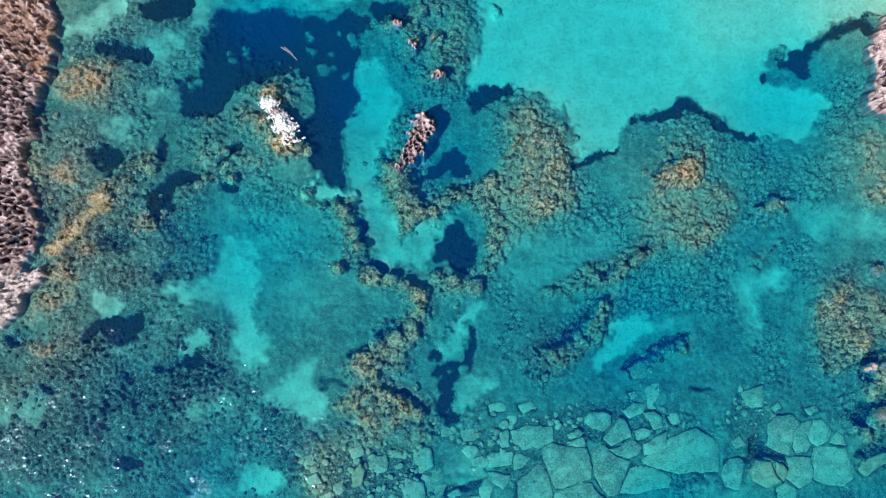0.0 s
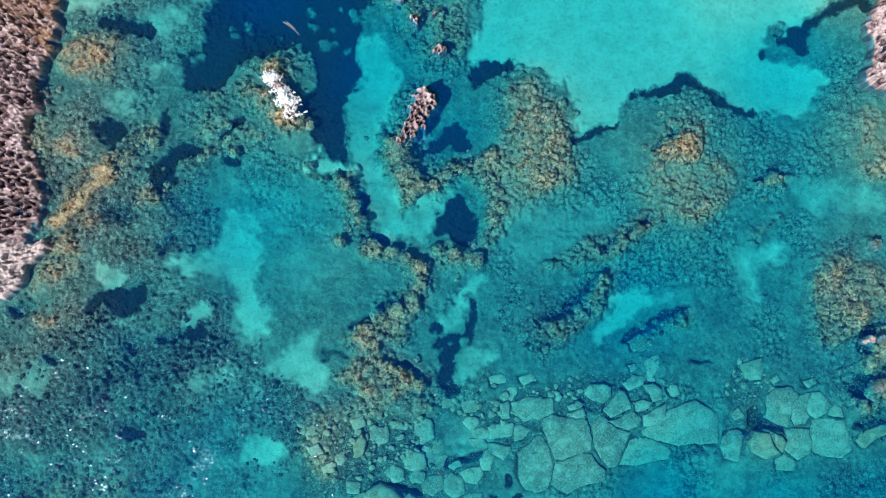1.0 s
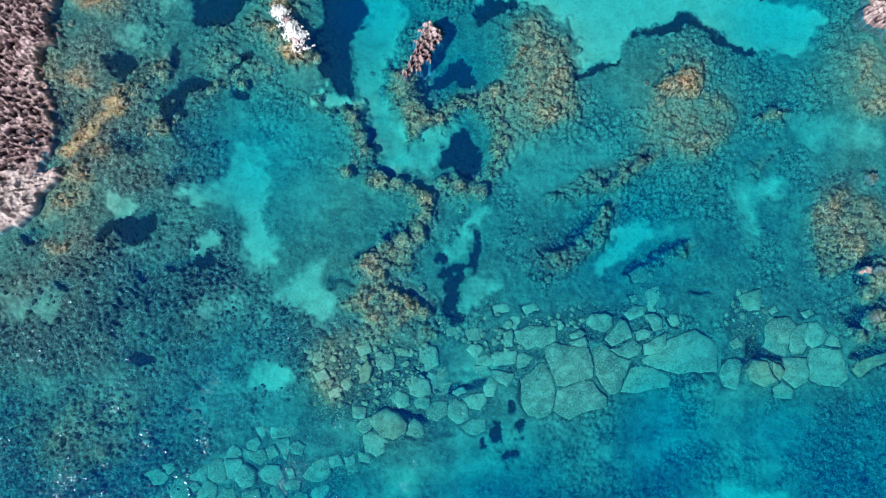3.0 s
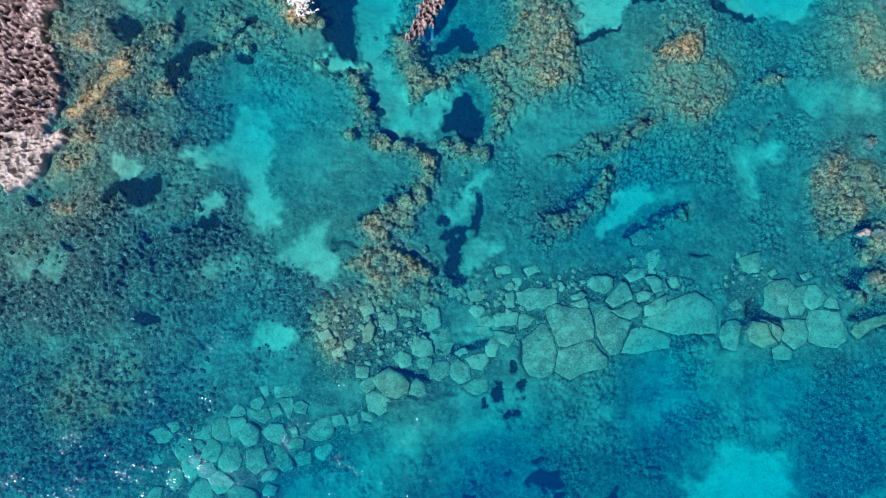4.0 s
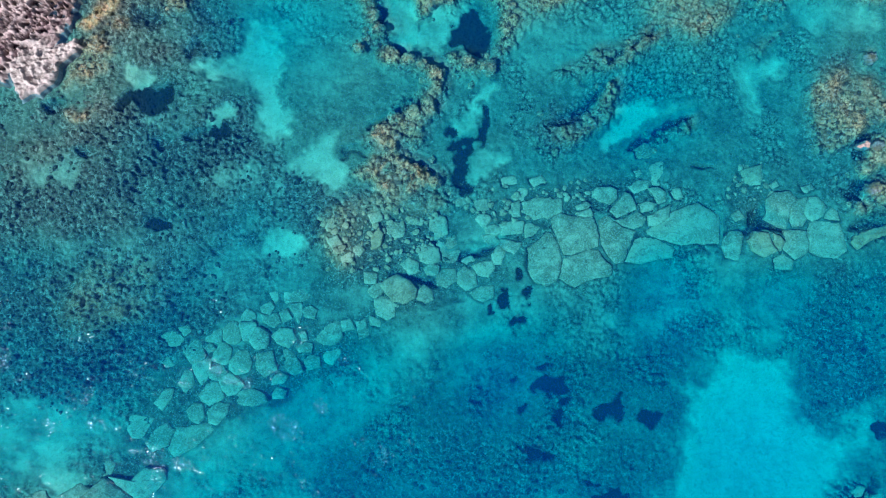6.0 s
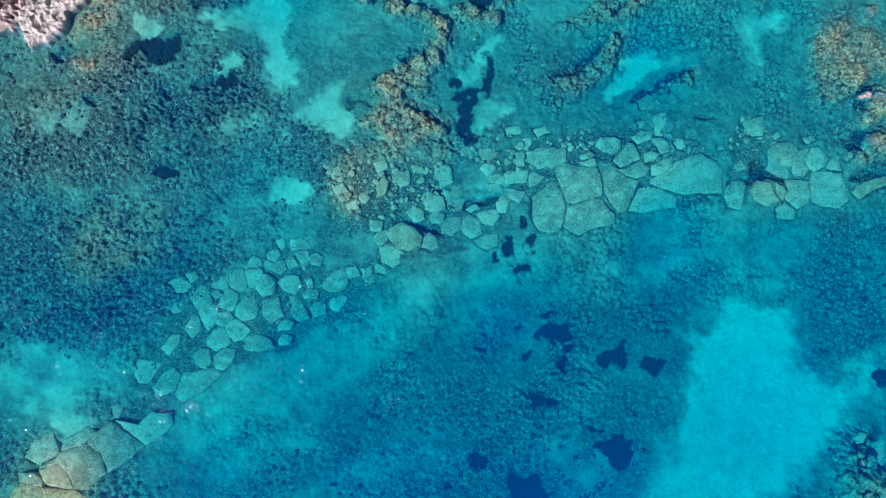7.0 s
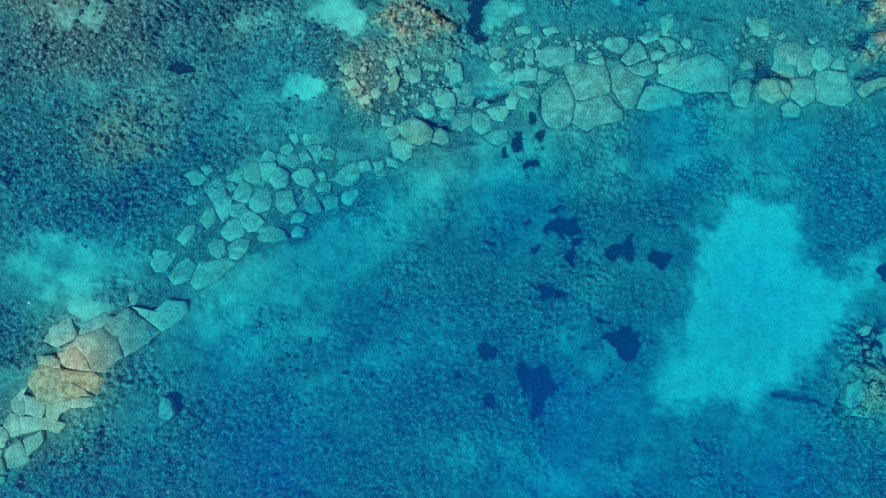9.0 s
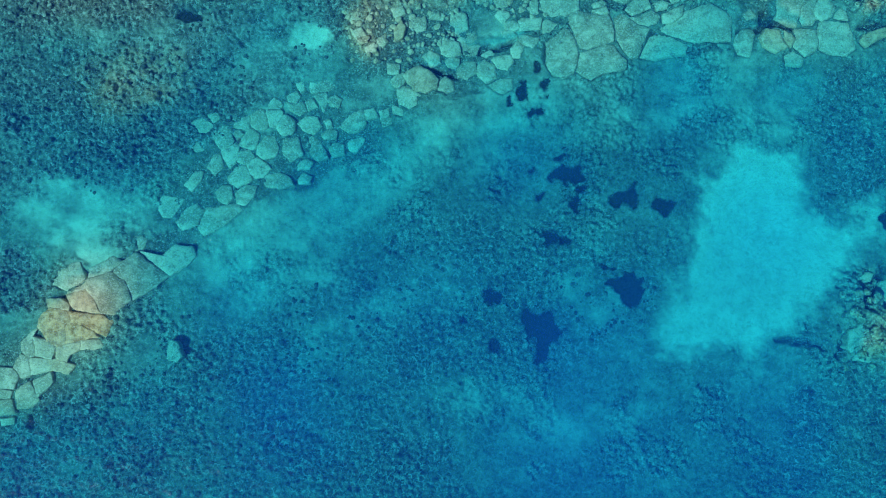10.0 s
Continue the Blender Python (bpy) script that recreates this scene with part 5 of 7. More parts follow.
stroke("knob", 1, 0.22, 0.26, (2.21, 7.93))
stroke("knob", 1, 0.26, 0.3, (1.26, 7.67))
stroke("knob", 1, 0.41, 0.47, (5.58, 10.71))
stroke("knob", 1, 0.33, 0.39, (6.39, 11.2))
stroke("knob", 1, 0.33, 0.39, (7.65, 9.9))
stroke("knob", 1, 0.41, 0.47, (6.83, 8.92))
stroke("knob", 1, 0.37, 0.43, (5.86, 8.11))
stroke("knob", 1, 0.44, 0.52, (13.91, 9.45))
stroke("knob", 1, 0.37, 0.43, (14.89, 9.78))
stroke("knob", 1, 0.33, 0.39, (14.53, 8.8))
stroke("knob", 1, 0.33, 0.39, (15.55, 6.13))
stroke("knob", 1, 0.26, 0.3, (13.22, 8.31))
stroke("knob", 1, 0.24, 0.28, (11.98, 4.61))
stroke("knob", 1, 0.22, 0.26, (11.02, 4.2))
stroke("knob", 1, 0.33, 0.39, (19.64, 7.53))
stroke("knob", 1, 0.22, 0.26, (18.97, 7.2))
stroke("knob", 1, 0.33, 0.39, (-2.88, -1.75))
stroke("knob", 1, 0.26, 0.3, (-3.35, -1.14))
stroke("knob", 1, 0.30, 0.34, (-2.59, -0.23))
stroke("knob", 1, 0.28, 0.32, (-1.52, 0.23))
stroke("knob", 1, 0.26, 0.3, (-0.75, 0.84))
stroke("knob", 1, 0.41, 0.47, (-1.03, -3.71))
stroke("knob", 1, 0.30, 0.34, (-0.27, -4.01))
stroke("knob", 1, 0.33, 0.39, (-1.64, -4.3))
stroke("knob", 1, 0.28, 0.32, (-3.02, -3.1))
stroke("knob", 1, 0.30, 0.34, (-1.98, 17.97))
stroke("knob", 1, 0.33, 0.39, (-0.52, 16.87))
stroke("knob", 1, 0.31, 0.37, (0.68, 17.16))
stroke("knob", 1, 0.33, 0.39, (0.68, 14.97))
stroke("knob", 1, 0.30, 0.34, (-0.2, 18.85))
stroke("knob", 1, 0.37, 0.43, (-7.3, 10.71))
stroke("knob", 1, 0.26, 0.3, (-6.51, 10.46))
stroke("knob", 1, 0.33, 0.39, (-8.65, 13.88))
stroke("knob", 1, 0.22, 0.26, (-6.46, 8.2))
stroke("knob", 1, 0.22, 0.26, (-11.07, 10.43))
stroke("knob", 1, 0.22, 0.26, (15.57, 10.44))
stroke("knob", 1, 0.26, 0.3, (25.21, 3.86))
stroke("knob", 1, 0.37, 0.43, (23.91, 1.33))
stroke("knob", 1, 0.33, 0.39, (23.21, 0.39))
stroke("knob", 1, 0.33, 0.39, (24.46, 0.08))
stroke("knob", 1, 0.30, 0.34, (22.64, 1.33))
stroke("knob", 1, 0.37, 0.43, (24.58, -2.7))
stroke("knob", 1, 0.41, 0.47, (24.79, -4.23))
stroke("knob", 1, 0.33, 0.39, (24.1, -5.13))
stroke("knob", 1, 0.30, 0.34, (23.02, 2.27))
stroke("knob", 1, 0.30, 0.34, (3.77, 5.06))
stroke("knob", 1, 0.26, 0.3, (4.25, 5.86))
stroke("knob", 1, 0.30, 0.34, (1.57, 3.17))
stroke("knob", 1, 0.33, 0.39, (2.82, 2.86))
stroke("knob", 1, 0.26, 0.3, (0.63, 3.48))
stroke("knob", 1, 0.30, 0.34, (-17.52, 8.46))
stroke("knob", 1, 0.30, 0.34, (-15.09, 9.44))
stroke("knob", 1, 0.22, 0.26, (-10.7, 8.82))
stroke("knob", 1, 0.37, 0.43, (-19.21, 5.61))
stroke("knob", 1, 0.30, 0.34, (-18.25, 4.99))
stroke("knob", 1, 0.37, 0.43, (-20.22, 2.21))


def to_lines(x, y, p, closed):
    d = np.full(x.shape, 1e9)
    q = np.vstack([p, p[:1]]) if closed or len(p) == 1 else p
    for (ax, ay), (bx, by) in zip(q[:-1], q[1:]):
        ex, ey = bx - ax, by - ay
        k = np.clip(((x - ax) * ex + (y - ay) * ey) / max(ex * ex + ey * ey, 1e-9), 0, 1)
        d = np.minimum(d, np.hypot(x - ax - k * ex, y - ay - k * ey))
    return d


def within(x, y, p):
    ins = np.zeros(x.shape, bool)
    q = np.roll(p, -1, axis=0)
    for (ax, ay), (bx, by) in zip(p, q):
        if ay != by:
            ins ^= ((ay > y) != (by > y)) & (x < (bx - ax) * (y - ay) / (by - ay) + ax)
    return ins


def zone(name, x, y, ragged=1.0):
    """How far each place belongs to a zone, 0..1, with ragged borders."""
    wx = x + ragged * (0.9 * (fbm(x / 1.7, y / 1.7, 11, 3) - 0.5) + 0.35 * (fbm(x / 0.35, y / 0.35, 21, 2) - 0.5))
    wy = y + ragged * (0.9 * (fbm(x / 1.7, y / 1.7, 31, 3) - 0.5) + 0.35 * (fbm(x / 0.35, y / 0.35, 41, 2) - 0.5))
    m = np.zeros(x.shape)
    for kind, weight, radius, soft, p in SHAPES.get(name, []):
        lo, hi = p.min(0) - radius - soft - 1.5, p.max(0) + radius + soft + 1.5
        pick = (wx > lo[0]) & (wx < hi[0]) & (wy > lo[1]) & (wy < hi[1])
        if not pick.any():
            continue
        u, v = wx[pick], wy[pick]
        d = to_lines(u, v, p, kind == "area")
        if kind == "area":
            d = np.where(within(u, v, p), -d, d)
        m[pick] = np.maximum(m[pick], weight * step(soft, -soft, d - radius))
    return m


def seagrass_cover(x, y):
    return zone("grass", x, y, 1.5) * (1 - zone("clear", x, y, 1.2))


def base_depth(x, y):
    top, low = 0.0, 0.0
    for a, b, z in DEPTHS:
        w = 1.0 / ((x - a) ** 2 + (y - b) ** 2 + 3.0) ** 1.6
        top, low = top + w * z, low + w
    return top / low


def ground(x, y):
    """Height of the sea bed and the weights of what covers it."""
    z0 = base_depth(x, y)
    sand, ochre, grass = zone("sand", x, y, 1.9), zone("ochre", x, y, 1.4), seagrass_cover(x, y)
    ridge, turf, rubble = zone("ridge", x, y, 1.3), zone("turf", x, y, 2.0), zone("rubble", x, y)
    turf = turf * np.clip(0.30 + 2.6 * (fbm(x / 2.9, y / 2.9, 153, 4) - 0.34), 0.28, 1.0)
    film = zone("film", x, y, 3.0) * np.clip(3.6 * (fbm((x - 0.5 * y) / 2.2, (y + 0.3 * x) / 1.4, 37, 5) - 0.27), 0.05, 1.15)
    knob, gully_shade, crack = zone("knob", x, y, 0.7), zone("gully_shade", x, y, 0.8), zone("crack", x, y, 0.4)
    patchy = fbm(x / 0.9, y / 0.9, 47, 4) - 0.5
    sand = np.clip(sand + 4.6 * patchy * sand * (1.05 - sand), 0, 1)
    ochre = np.clip(ochre + 4.5 * patchy * ochre * (1 - 0.8 * ochre), 0, 1)
    ochre = np.maximum(ochre, 0.85 * knob)
    rock = 1 - sand
    out = np.maximum(np.maximum(-29 - x, x - 31), np.maximum(-38 - y, y - 24))
    tame = step(12.0, 0.0, out)
    stray = 0.75 * step(0.47, 0.64, fbm(x / 2.4, y / 2.4, 57, 5))
    reef = rock * np.clip(np.maximum.reduce([ridge, ochre, 0.95 * turf, 0.5 * rubble, stray]) + 0.5 * patchy, 0.05, 1) * tame
    f1, f2, _ = worley(x / 0.38 + 1.2 * fbm(x / 0.7, y / 0.7, 3, 3), y / 0.38 + 1.2 * fbm(x / 0.7, y / 0.7, 9, 3), 1)
    lumps = np.clip(1 - f1 / 0.75, 0, 1) ** 0.6
    crag = 1 - np.abs(2 * fbm(x / 0.62, y / 0.62, 71, 5) - 1) * 2.6
    lumps = 0.45 * lumps + 0.55 * np.clip(crag, 0, 1)
    g1, _, _ = worley(x / 0.27 + 0.4 * fbm(x / 0.3, y / 0.3, 5, 2), y / 0.27, 2)
    small = np.clip(1 - g1 / 0.8, 0, 1) ** 0.7
    broad = fbm(x / 3.1, y / 3.1, 13, 3) - 0.5
    low = z0 + 0.30 * broad * (0.4 + rock) + 0.32 * ridge * np.clip(3.0 * (fbm(x / 1.0, y / 1.0, 67, 3) - 0.25), 0.1, 1.4) + 0.28 * ochre + 0.06 * turf - 0.12 * sand - 0.18 * grass - 0.40 * gully_shade * (1 - grass)
    low = low + 0.5 * ochre * (1 - grass) * np.maximum(0, -0.4 - low)
    low = low + 0.45 * knob * (-0.2 - low)
    t1, _, _ = worley(x / 0.40 + 2.4 * fbm(x / 0.5, y / 0.5, 103, 3), y / 0.36 + 2.4 * fbm(x / 0.5, y / 0.5, 113, 3), 8)
    pits = step(0.42, 0.20, t1) * step(-2.1, -1.4, z0)
    u1, _, _ = worley(x / 0.33 + 1.6 * fbm(x / 0.4, y / 0.4, 123, 3), y / 0.30 + 1.6 * fbm(x / 0.4, y / 0.4, 133, 3), 12)
    holes = step(0.36, 0.18, u1) * step(0.34, 0.50, fbm(x / 0.9, y / 0.9, 143, 3)) * np.clip(np.maximum(ochre, ridge), 0, 1) * (1 - 0.5 * turf)
    lumps = lumps * (1 - 0.9 * turf) + turf * (0.6 - 0.78 * pits * np.clip(3.2 * (fbm(x / 1.6, y / 1.6, 97, 4) - 0.32), 0.08, 1.4))
    z = low + tame * rock * (0.16 + 1.1 * reef) * (1 - 0.85 * np.maximum(rubble, crack)) * (0.30 * lumps + 0.18 * small - 0.25) + 0.07 * ridge * lumps + 0.008 * sand * fbm(x / 0.6, y / 0.6, 29, 2) - 0.22 * np.maximum(rubble, crack) - 0.25 * holes * tame
    z = np.minimum(z, -0.06 + 0.12 * lumps)
    # The rubble weight also carries the painted gully shade, beside true rubble and cracks.
    return z, low, sand * (1 - gully_shade), ochre * (1 - gully_shade), grass, turf, np.maximum.reduce([0.5 * rubble, gully_shade, 0.8 * crack]), reef, film


# ---- materials ----
def material(name):
    m = bpy.data.materials.new(name)
    m.use_nodes = True
    m.node_tree.nodes.clear()
    return m


class Graph:
    """Short hand for node trees."""

    def __init__(self, m):
        self.t = m.node_tree
        self.out = self.node("ShaderNodeOutputMaterial")

    def node(self, kind, **inputs):
        n = self.t.nodes.new(kind)
        for k, v in inputs.items():
            self.put(n, k.replace("_", " "), v)
        return n

    def put(self, n, key, v):
        s = n.inputs[int(key[1:]) if key[0] == "i" and key[1:].isdigit() else key]
        if isinstance(v, bpy.types.NodeSocket):
            self.t.links.new(v, s)
        elif isinstance(v, tuple) and len(v) == 3 and s.type == "RGBA":
            s.default_value = (*v, 1)
        else:
            s.default_value = v

    def place(self):
        return self.node("ShaderNodeNewGeometry").outputs["Position"]

    def noise(self, scale, detail=4.0, rough=0.6, vec=None, distort=0.0):
        n = self.node("ShaderNodeTexNoise", Vector=vec or self.place(), Scale=scale, Detail=detail, Roughness=rough, Distortion=distort)
        return n.outputs[0]

    def cells(self, scale, vec=None, feature="F1"):
        n = self.node("ShaderNodeTexVoronoi", Vector=vec or self.place(), Scale=scale)
        n.feature = feature
        return n.outputs[0]

    def span(self, v, a, b, c=0.0, d=1.0):
        n = self.node("ShaderNodeMapRange", Value=v)
        n.interpolation_type = "SMOOTHSTEP"
        for i, k in zip((1, 2, 3, 4), (a, b, c, d)):
            n.inputs[i].default_value = k
        return n.outputs[0]

    def math(self, op, a, b=0.0):
        n = self.t.nodes.new("ShaderNodeMath")
        n.operation = op
        self.put(n, "i0", a)
        self.put(n, "i1", b)
        return n.outputs[0]

    def mix(self, f, a, b, blend="MIX"):
        n = self.t.nodes.new("ShaderNodeMix")
        n.data_type, n.blend_type = "RGBA", blend
        self.put(n, "i0", f)
        self.put(n, "i6", a)
        self.put(n, "i7", b)
        return n.outputs[2]

    def attr(self, name):
        n = self.node("ShaderNodeAttribute")
        n.attribute_name = name
        return n.outputs["Fac"]

    def bump(self, h, strength, distance):
        return self.node("ShaderNodeBump", Strength=strength, Distance=distance, Height=h).outputs[0]

    def solid(self, colour, rough=0.85, normal=None, spec=0.2):
        b = self.node("ShaderNodeBsdfPrincipled", Base_Color=colour, Roughness=rough)
        b.inputs["Specular IOR Level"].default_value = spec
        if normal is not None:
            self.put(b, "Normal", normal)
        self.t.links.new(b.outputs[0], self.out.inputs[0])


def rock_tones(g, vec=None):
    """Submerged limestone under a film of algae: olive grey with pale scrapes and dark turf."""
    big, fine = g.noise(0.9, 4, 0.6, vec), g.noise(5.0, 6, 0.7, vec)
    c = g.mix(g.span(big, 0.35, 0.65), (0.115, 0.18, 0.12), (0.21, 0.32, 0.20))
    c = g.mix(g.span(fine, 0.5, 0.66), c, (0.42, 0.55, 0.39))
    return g.mix(g.span(fine, 0.48, 0.36), c, (0.03, 0.035, 0.028)), fine


SEABED = material("sea_bed")
g = Graph(SEABED)
rock, fine = rock_tones(g)
dust = g.mix(g.span(g.noise(1.1, 5, 0.65), 0.35, 0.65), (0.095, 0.175, 0.115), (0.18, 0.30, 0.195))
dust = g.mix(g.span(fine, 0.47, 0.36, 0, 0.7), dust, (0.06, 0.09, 0.07))
dust = g.mix(g.span(g.noise(8.5, 4, 0.7), 0.54, 0.66, 0, 0.45), dust, (0.32, 0.42, 0.33))
rock = g.mix(g.span(g.attr("reef"), 0.15, 0.75), dust, rock)
rock = g.mix(g.math("MULTIPLY", g.attr("film"), 0.85), rock, g.mix(g.span(fine, 0.40, 0.62), (0.025, 0.045, 0.035), (0.12, 0.18, 0.13)))
ochre = g.mix(g.span(g.noise(3.2, 5), 0.38, 0.66), (0.46, 0.33, 0.15), (0.76, 0.61, 0.34))
ochre = g.mix(g.span(g.noise(8.0, 4), 0.50, 0.40, 0, 0.75), ochre, (0.10, 0.08, 0.04))
turf = g.mix(g.span(g.noise(4.6, 5, 0.7), 0.40, 0.62), (0.03, 0.03, 0.024), (0.165, 0.155, 0.115))
worms = g.cells(4.4, g.mix(0.30, g.place(), g.node("ShaderNodeTexNoise", Vector=g.place(), Scale=3.2, Detail=3.0).outputs[1]), "DISTANCE_TO_EDGE")
turf = g.mix(g.math("MULTIPLY", g.span(worms, 0.10, 0.02), g.span(g.noise(3.5, 4, 0.7), 0.38, 0.58, 0.15, 0.75)), turf, (0.28, 0.31, 0.235))
# The sand's own grain and mottle, with caustic dapple painted in among them.
sandy = g.mix(g.span(g.noise(1.3, 5, 0.65), 0.3, 0.7), (0.43, 0.54, 0.33), (0.56, 0.70, 0.45))
sandy = g.mix(g.span(g.noise(6.0, 5, 0.7), 0.56, 0.74, 0, 0.5), sandy, (0.62, 0.72, 0.53))
sandy = g.mix(g.span(g.noise(2.4, 6, 0.75), 0.55, 0.72, 0, 0.35), sandy, (0.18, 0.23, 0.16))
# Pale net: sunlight focused by ripples, put into the sand colour.
caustic_net = g.cells(2.6, g.mix(0.22, g.place(), g.node("ShaderNodeTexNoise", Vector=g.place(), Scale=2.4, Detail=3.0).outputs[1]), "DISTANCE_TO_EDGE")
sandy = g.mix(g.span(caustic_net, 0.14, 0.0, 0, 0.18), sandy, (0.64, 0.77, 0.58))
sandy = g.mix(g.span(g.noise(11.0, 3, 0.7), 0.52, 0.64, 0, 0.5), sandy, (0.62, 0.74, 0.55))
sandy = g.mix(g.span(g.noise(5.0, 5, 0.8), 0.50, 0.36, 0, 0.5), sandy, (0.24, 0.30, 0.20))
col = g.mix(g.math("MULTIPLY", g.attr("turf"), g.span(g.noise(1.6, 4), 0.3, 0.55, 0.6, 1.0)), rock, turf)
# Dark bed of rubble and cracks, and the shade painted along the gullies.
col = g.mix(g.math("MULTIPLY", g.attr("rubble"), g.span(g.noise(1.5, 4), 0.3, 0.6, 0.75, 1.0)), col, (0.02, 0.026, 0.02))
col = g.mix(g.math("MULTIPLY", g.attr("ochre"), g.span(g.noise(1.7, 5, 0.7), 0.34, 0.56, 0.35, 0.92)), col, ochre)
# Pits drawn in colour alone: their dark fills the cell middles, edges stay pale.
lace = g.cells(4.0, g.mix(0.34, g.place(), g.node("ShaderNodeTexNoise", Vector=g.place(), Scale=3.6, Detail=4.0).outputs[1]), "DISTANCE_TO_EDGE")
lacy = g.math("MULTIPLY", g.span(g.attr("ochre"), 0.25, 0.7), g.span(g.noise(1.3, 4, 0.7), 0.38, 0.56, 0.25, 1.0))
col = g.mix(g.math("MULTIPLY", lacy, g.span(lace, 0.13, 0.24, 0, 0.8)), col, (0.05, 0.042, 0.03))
col = g.mix(g.math("MULTIPLY", lacy, g.span(lace, 0.05, 0.01, 0, 0.4)), col, (0.62, 0.50, 0.35))
col = g.mix(g.attr("sand"), col, sandy)
col = g.mix(g.math("MULTIPLY", g.attr("grass"), 0.95), col, (0.02, 0.034, 0.028))
strand = g.cells(3.4, g.mix(0.42, g.place(), g.node("ShaderNodeTexNoise", Vector=g.place(), Scale=2.6, Detail=4.0).outputs[1]), "DISTANCE_TO_EDGE")
strand = g.math("MULTIPLY", g.span(strand, 0.07, 0.015), g.span(g.noise(2.2, 5, 0.7), 0.42, 0.58, 0, 1.0))
col = g.mix(g.math("MULTIPLY", g.math("MULTIPLY", strand, g.span(g.attr("turf"), 0.05, 0.6, 0.3, 0.75)), g.math("SUBTRACT", 1.0, g.math("ADD", g.attr("sand"), g.attr("grass")))), col, (0.44, 0.53, 0.40))
speck = g.cells(11.5, g.mix(0.30, g.place(), g.node("ShaderNodeTexNoise", Vector=g.place(), Scale=6.0, Detail=2.0).outputs[1]))
stony = g.math("MULTIPLY", g.math("SUBTRACT", 1.0, g.math("ADD", g.attr("sand"), g.attr("grass"))), g.math("MULTIPLY", g.span(g.attr("reef"), 0.1, 0.5, 0.28, 1.0), g.math("MULTIPLY", g.span(g.attr("turf"), 0.2, 0.8, 1.0, 0.35), g.span(g.attr("film"), 0.2, 0.8, 1.0, 0.5))))
col = g.mix(g.math("MULTIPLY", stony, g.span(speck, 0.38, 0.12, 0, 0.95)), col, (0.44, 0.57, 0.41))
dots = g.cells(8.6, g.mix(0.36, g.place(), g.node("ShaderNodeTexNoise", Vector=g.place(), Scale=4.5, Detail=2.0).outputs[1]))
col = g.mix(g.math("MULTIPLY", stony, g.span(dots, 0.36, 0.14, 0, 0.3)), col, (0.028, 0.03, 0.024))
g.solid(col, 0.95, g.bump(g.math("ADD", fine, g.math("MULTIPLY", g.noise(13.0, 3, 0.6), 0.5)), g.math("MULTIPLY", g.span(g.attr("reef"), 0.05, 0.6, 0.4, 1.0), g.math("SUBTRACT", 1.0, g.attr("sand"))), 0.12), 0.05)

REEF = material("algae_covered_rock")
g = Graph(REEF)
rock, fine = rock_tones(g)
own = g.node("ShaderNodeObjectInfo").outputs["Random"]
ochre = g.mix(own, (0.44, 0.37, 0.18), (0.54, 0.29, 0.15))
ochre = g.mix(g.span(g.noise(7.0, 5, 0.7), 0.45, 0.62), ochre, (0.76, 0.64, 0.40))
ochre = g.mix(g.span(g.noise(6.0, 5, 0.7), 0.50, 0.34), ochre, (0.05, 0.04, 0.025))
col = g.mix(g.span(g.noise(1.6, 3), 0.36, 0.60), rock, ochre)
# Dark pits again put in by colour only, without hollows.
lace = g.cells(4.6, g.mix(0.34, g.place(), g.node("ShaderNodeTexNoise", Vector=g.place(), Scale=4.0, Detail=3.0).outputs[1]), "DISTANCE_TO_EDGE")
col = g.mix(g.span(lace, 0.15, 0.26, 0, 0.5), col, (0.055, 0.05, 0.032))
g.solid(col, 0.9, g.bump(g.noise(14, 4), 0.8, 0.06), 0.1)

SLAB = material("limestone_slab")
g = Graph(SLAB)
own = g.node("ShaderNodeObjectInfo").outputs["Random"]
c = g.mix(own, (0.30, 0.30, 0.18), (0.62, 0.57, 0.35))
c = g.mix(g.span(g.noise(2.2, 6, 0.7), 0.52, 0.36, 0, 0.75), c, (0.14, 0.14, 0.09))
c = g.mix(g.span(g.noise(1.4, 5), 0.46, 0.66), c, (0.66, 0.60, 0.38))
c = g.mix(g.span(g.noise(0.55, 6, 0.75), 0.48, 0.60, 0, 0.6), c, (0.17, 0.18, 0.10))
c = g.mix(g.span(g.noise(10.0, 4, 0.8), 0.50, 0.60, 0, 0.85), c, (0.68, 0.61, 0.43))
c = g.mix(g.span(g.noise(9.0, 5, 0.8), 0.46, 0.38, 0, 0.6), c, (0.12, 0.11, 0.07))
rusty = g.mix(g.span(g.noise(3.5, 5, 0.7), 0.36, 0.64), (0.30, 0.15, 0.05), (0.72, 0.45, 0.20))
rusty = g.mix(g.span(g.noise(12.0, 4, 0.8), 0.52, 0.64, 0, 0.6), rusty, (0.74, 0.62, 0.44))
c = g.mix(g.math("MULTIPLY", g.attr("warm"), g.span(g.noise(0.9, 4), 0.28, 0.55, 0.6, 1.0)), c, rusty)
g.solid(c, 0.85, g.bump(g.noise(14, 6, 0.7), 0.6, 0.05), 0.15)

KARST = material("dry_karst_limestone")
g = Graph(KARST)
big = g.noise(0.8, 5)
c = g.mix(g.span(big, 0.35, 0.62), (0.55, 0.40, 0.42), (0.80, 0.64, 0.65))
c = g.mix(g.span(g.noise(6.5, 6, 0.7), 0.52, 0.70), c, (0.72, 0.65, 0.62))
c = g.mix(g.span(g.noise(4.0, 6, 0.75), 0.49, 0.35, 0, 0.85), c, (0.17, 0.10, 0.115))
c = g.mix(g.math("MULTIPLY", g.attr("edge"), g.span(g.noise(2.6, 4), 0.30, 0.6, 0.45, 1.0)), c, (0.30, 0.20, 0.11))
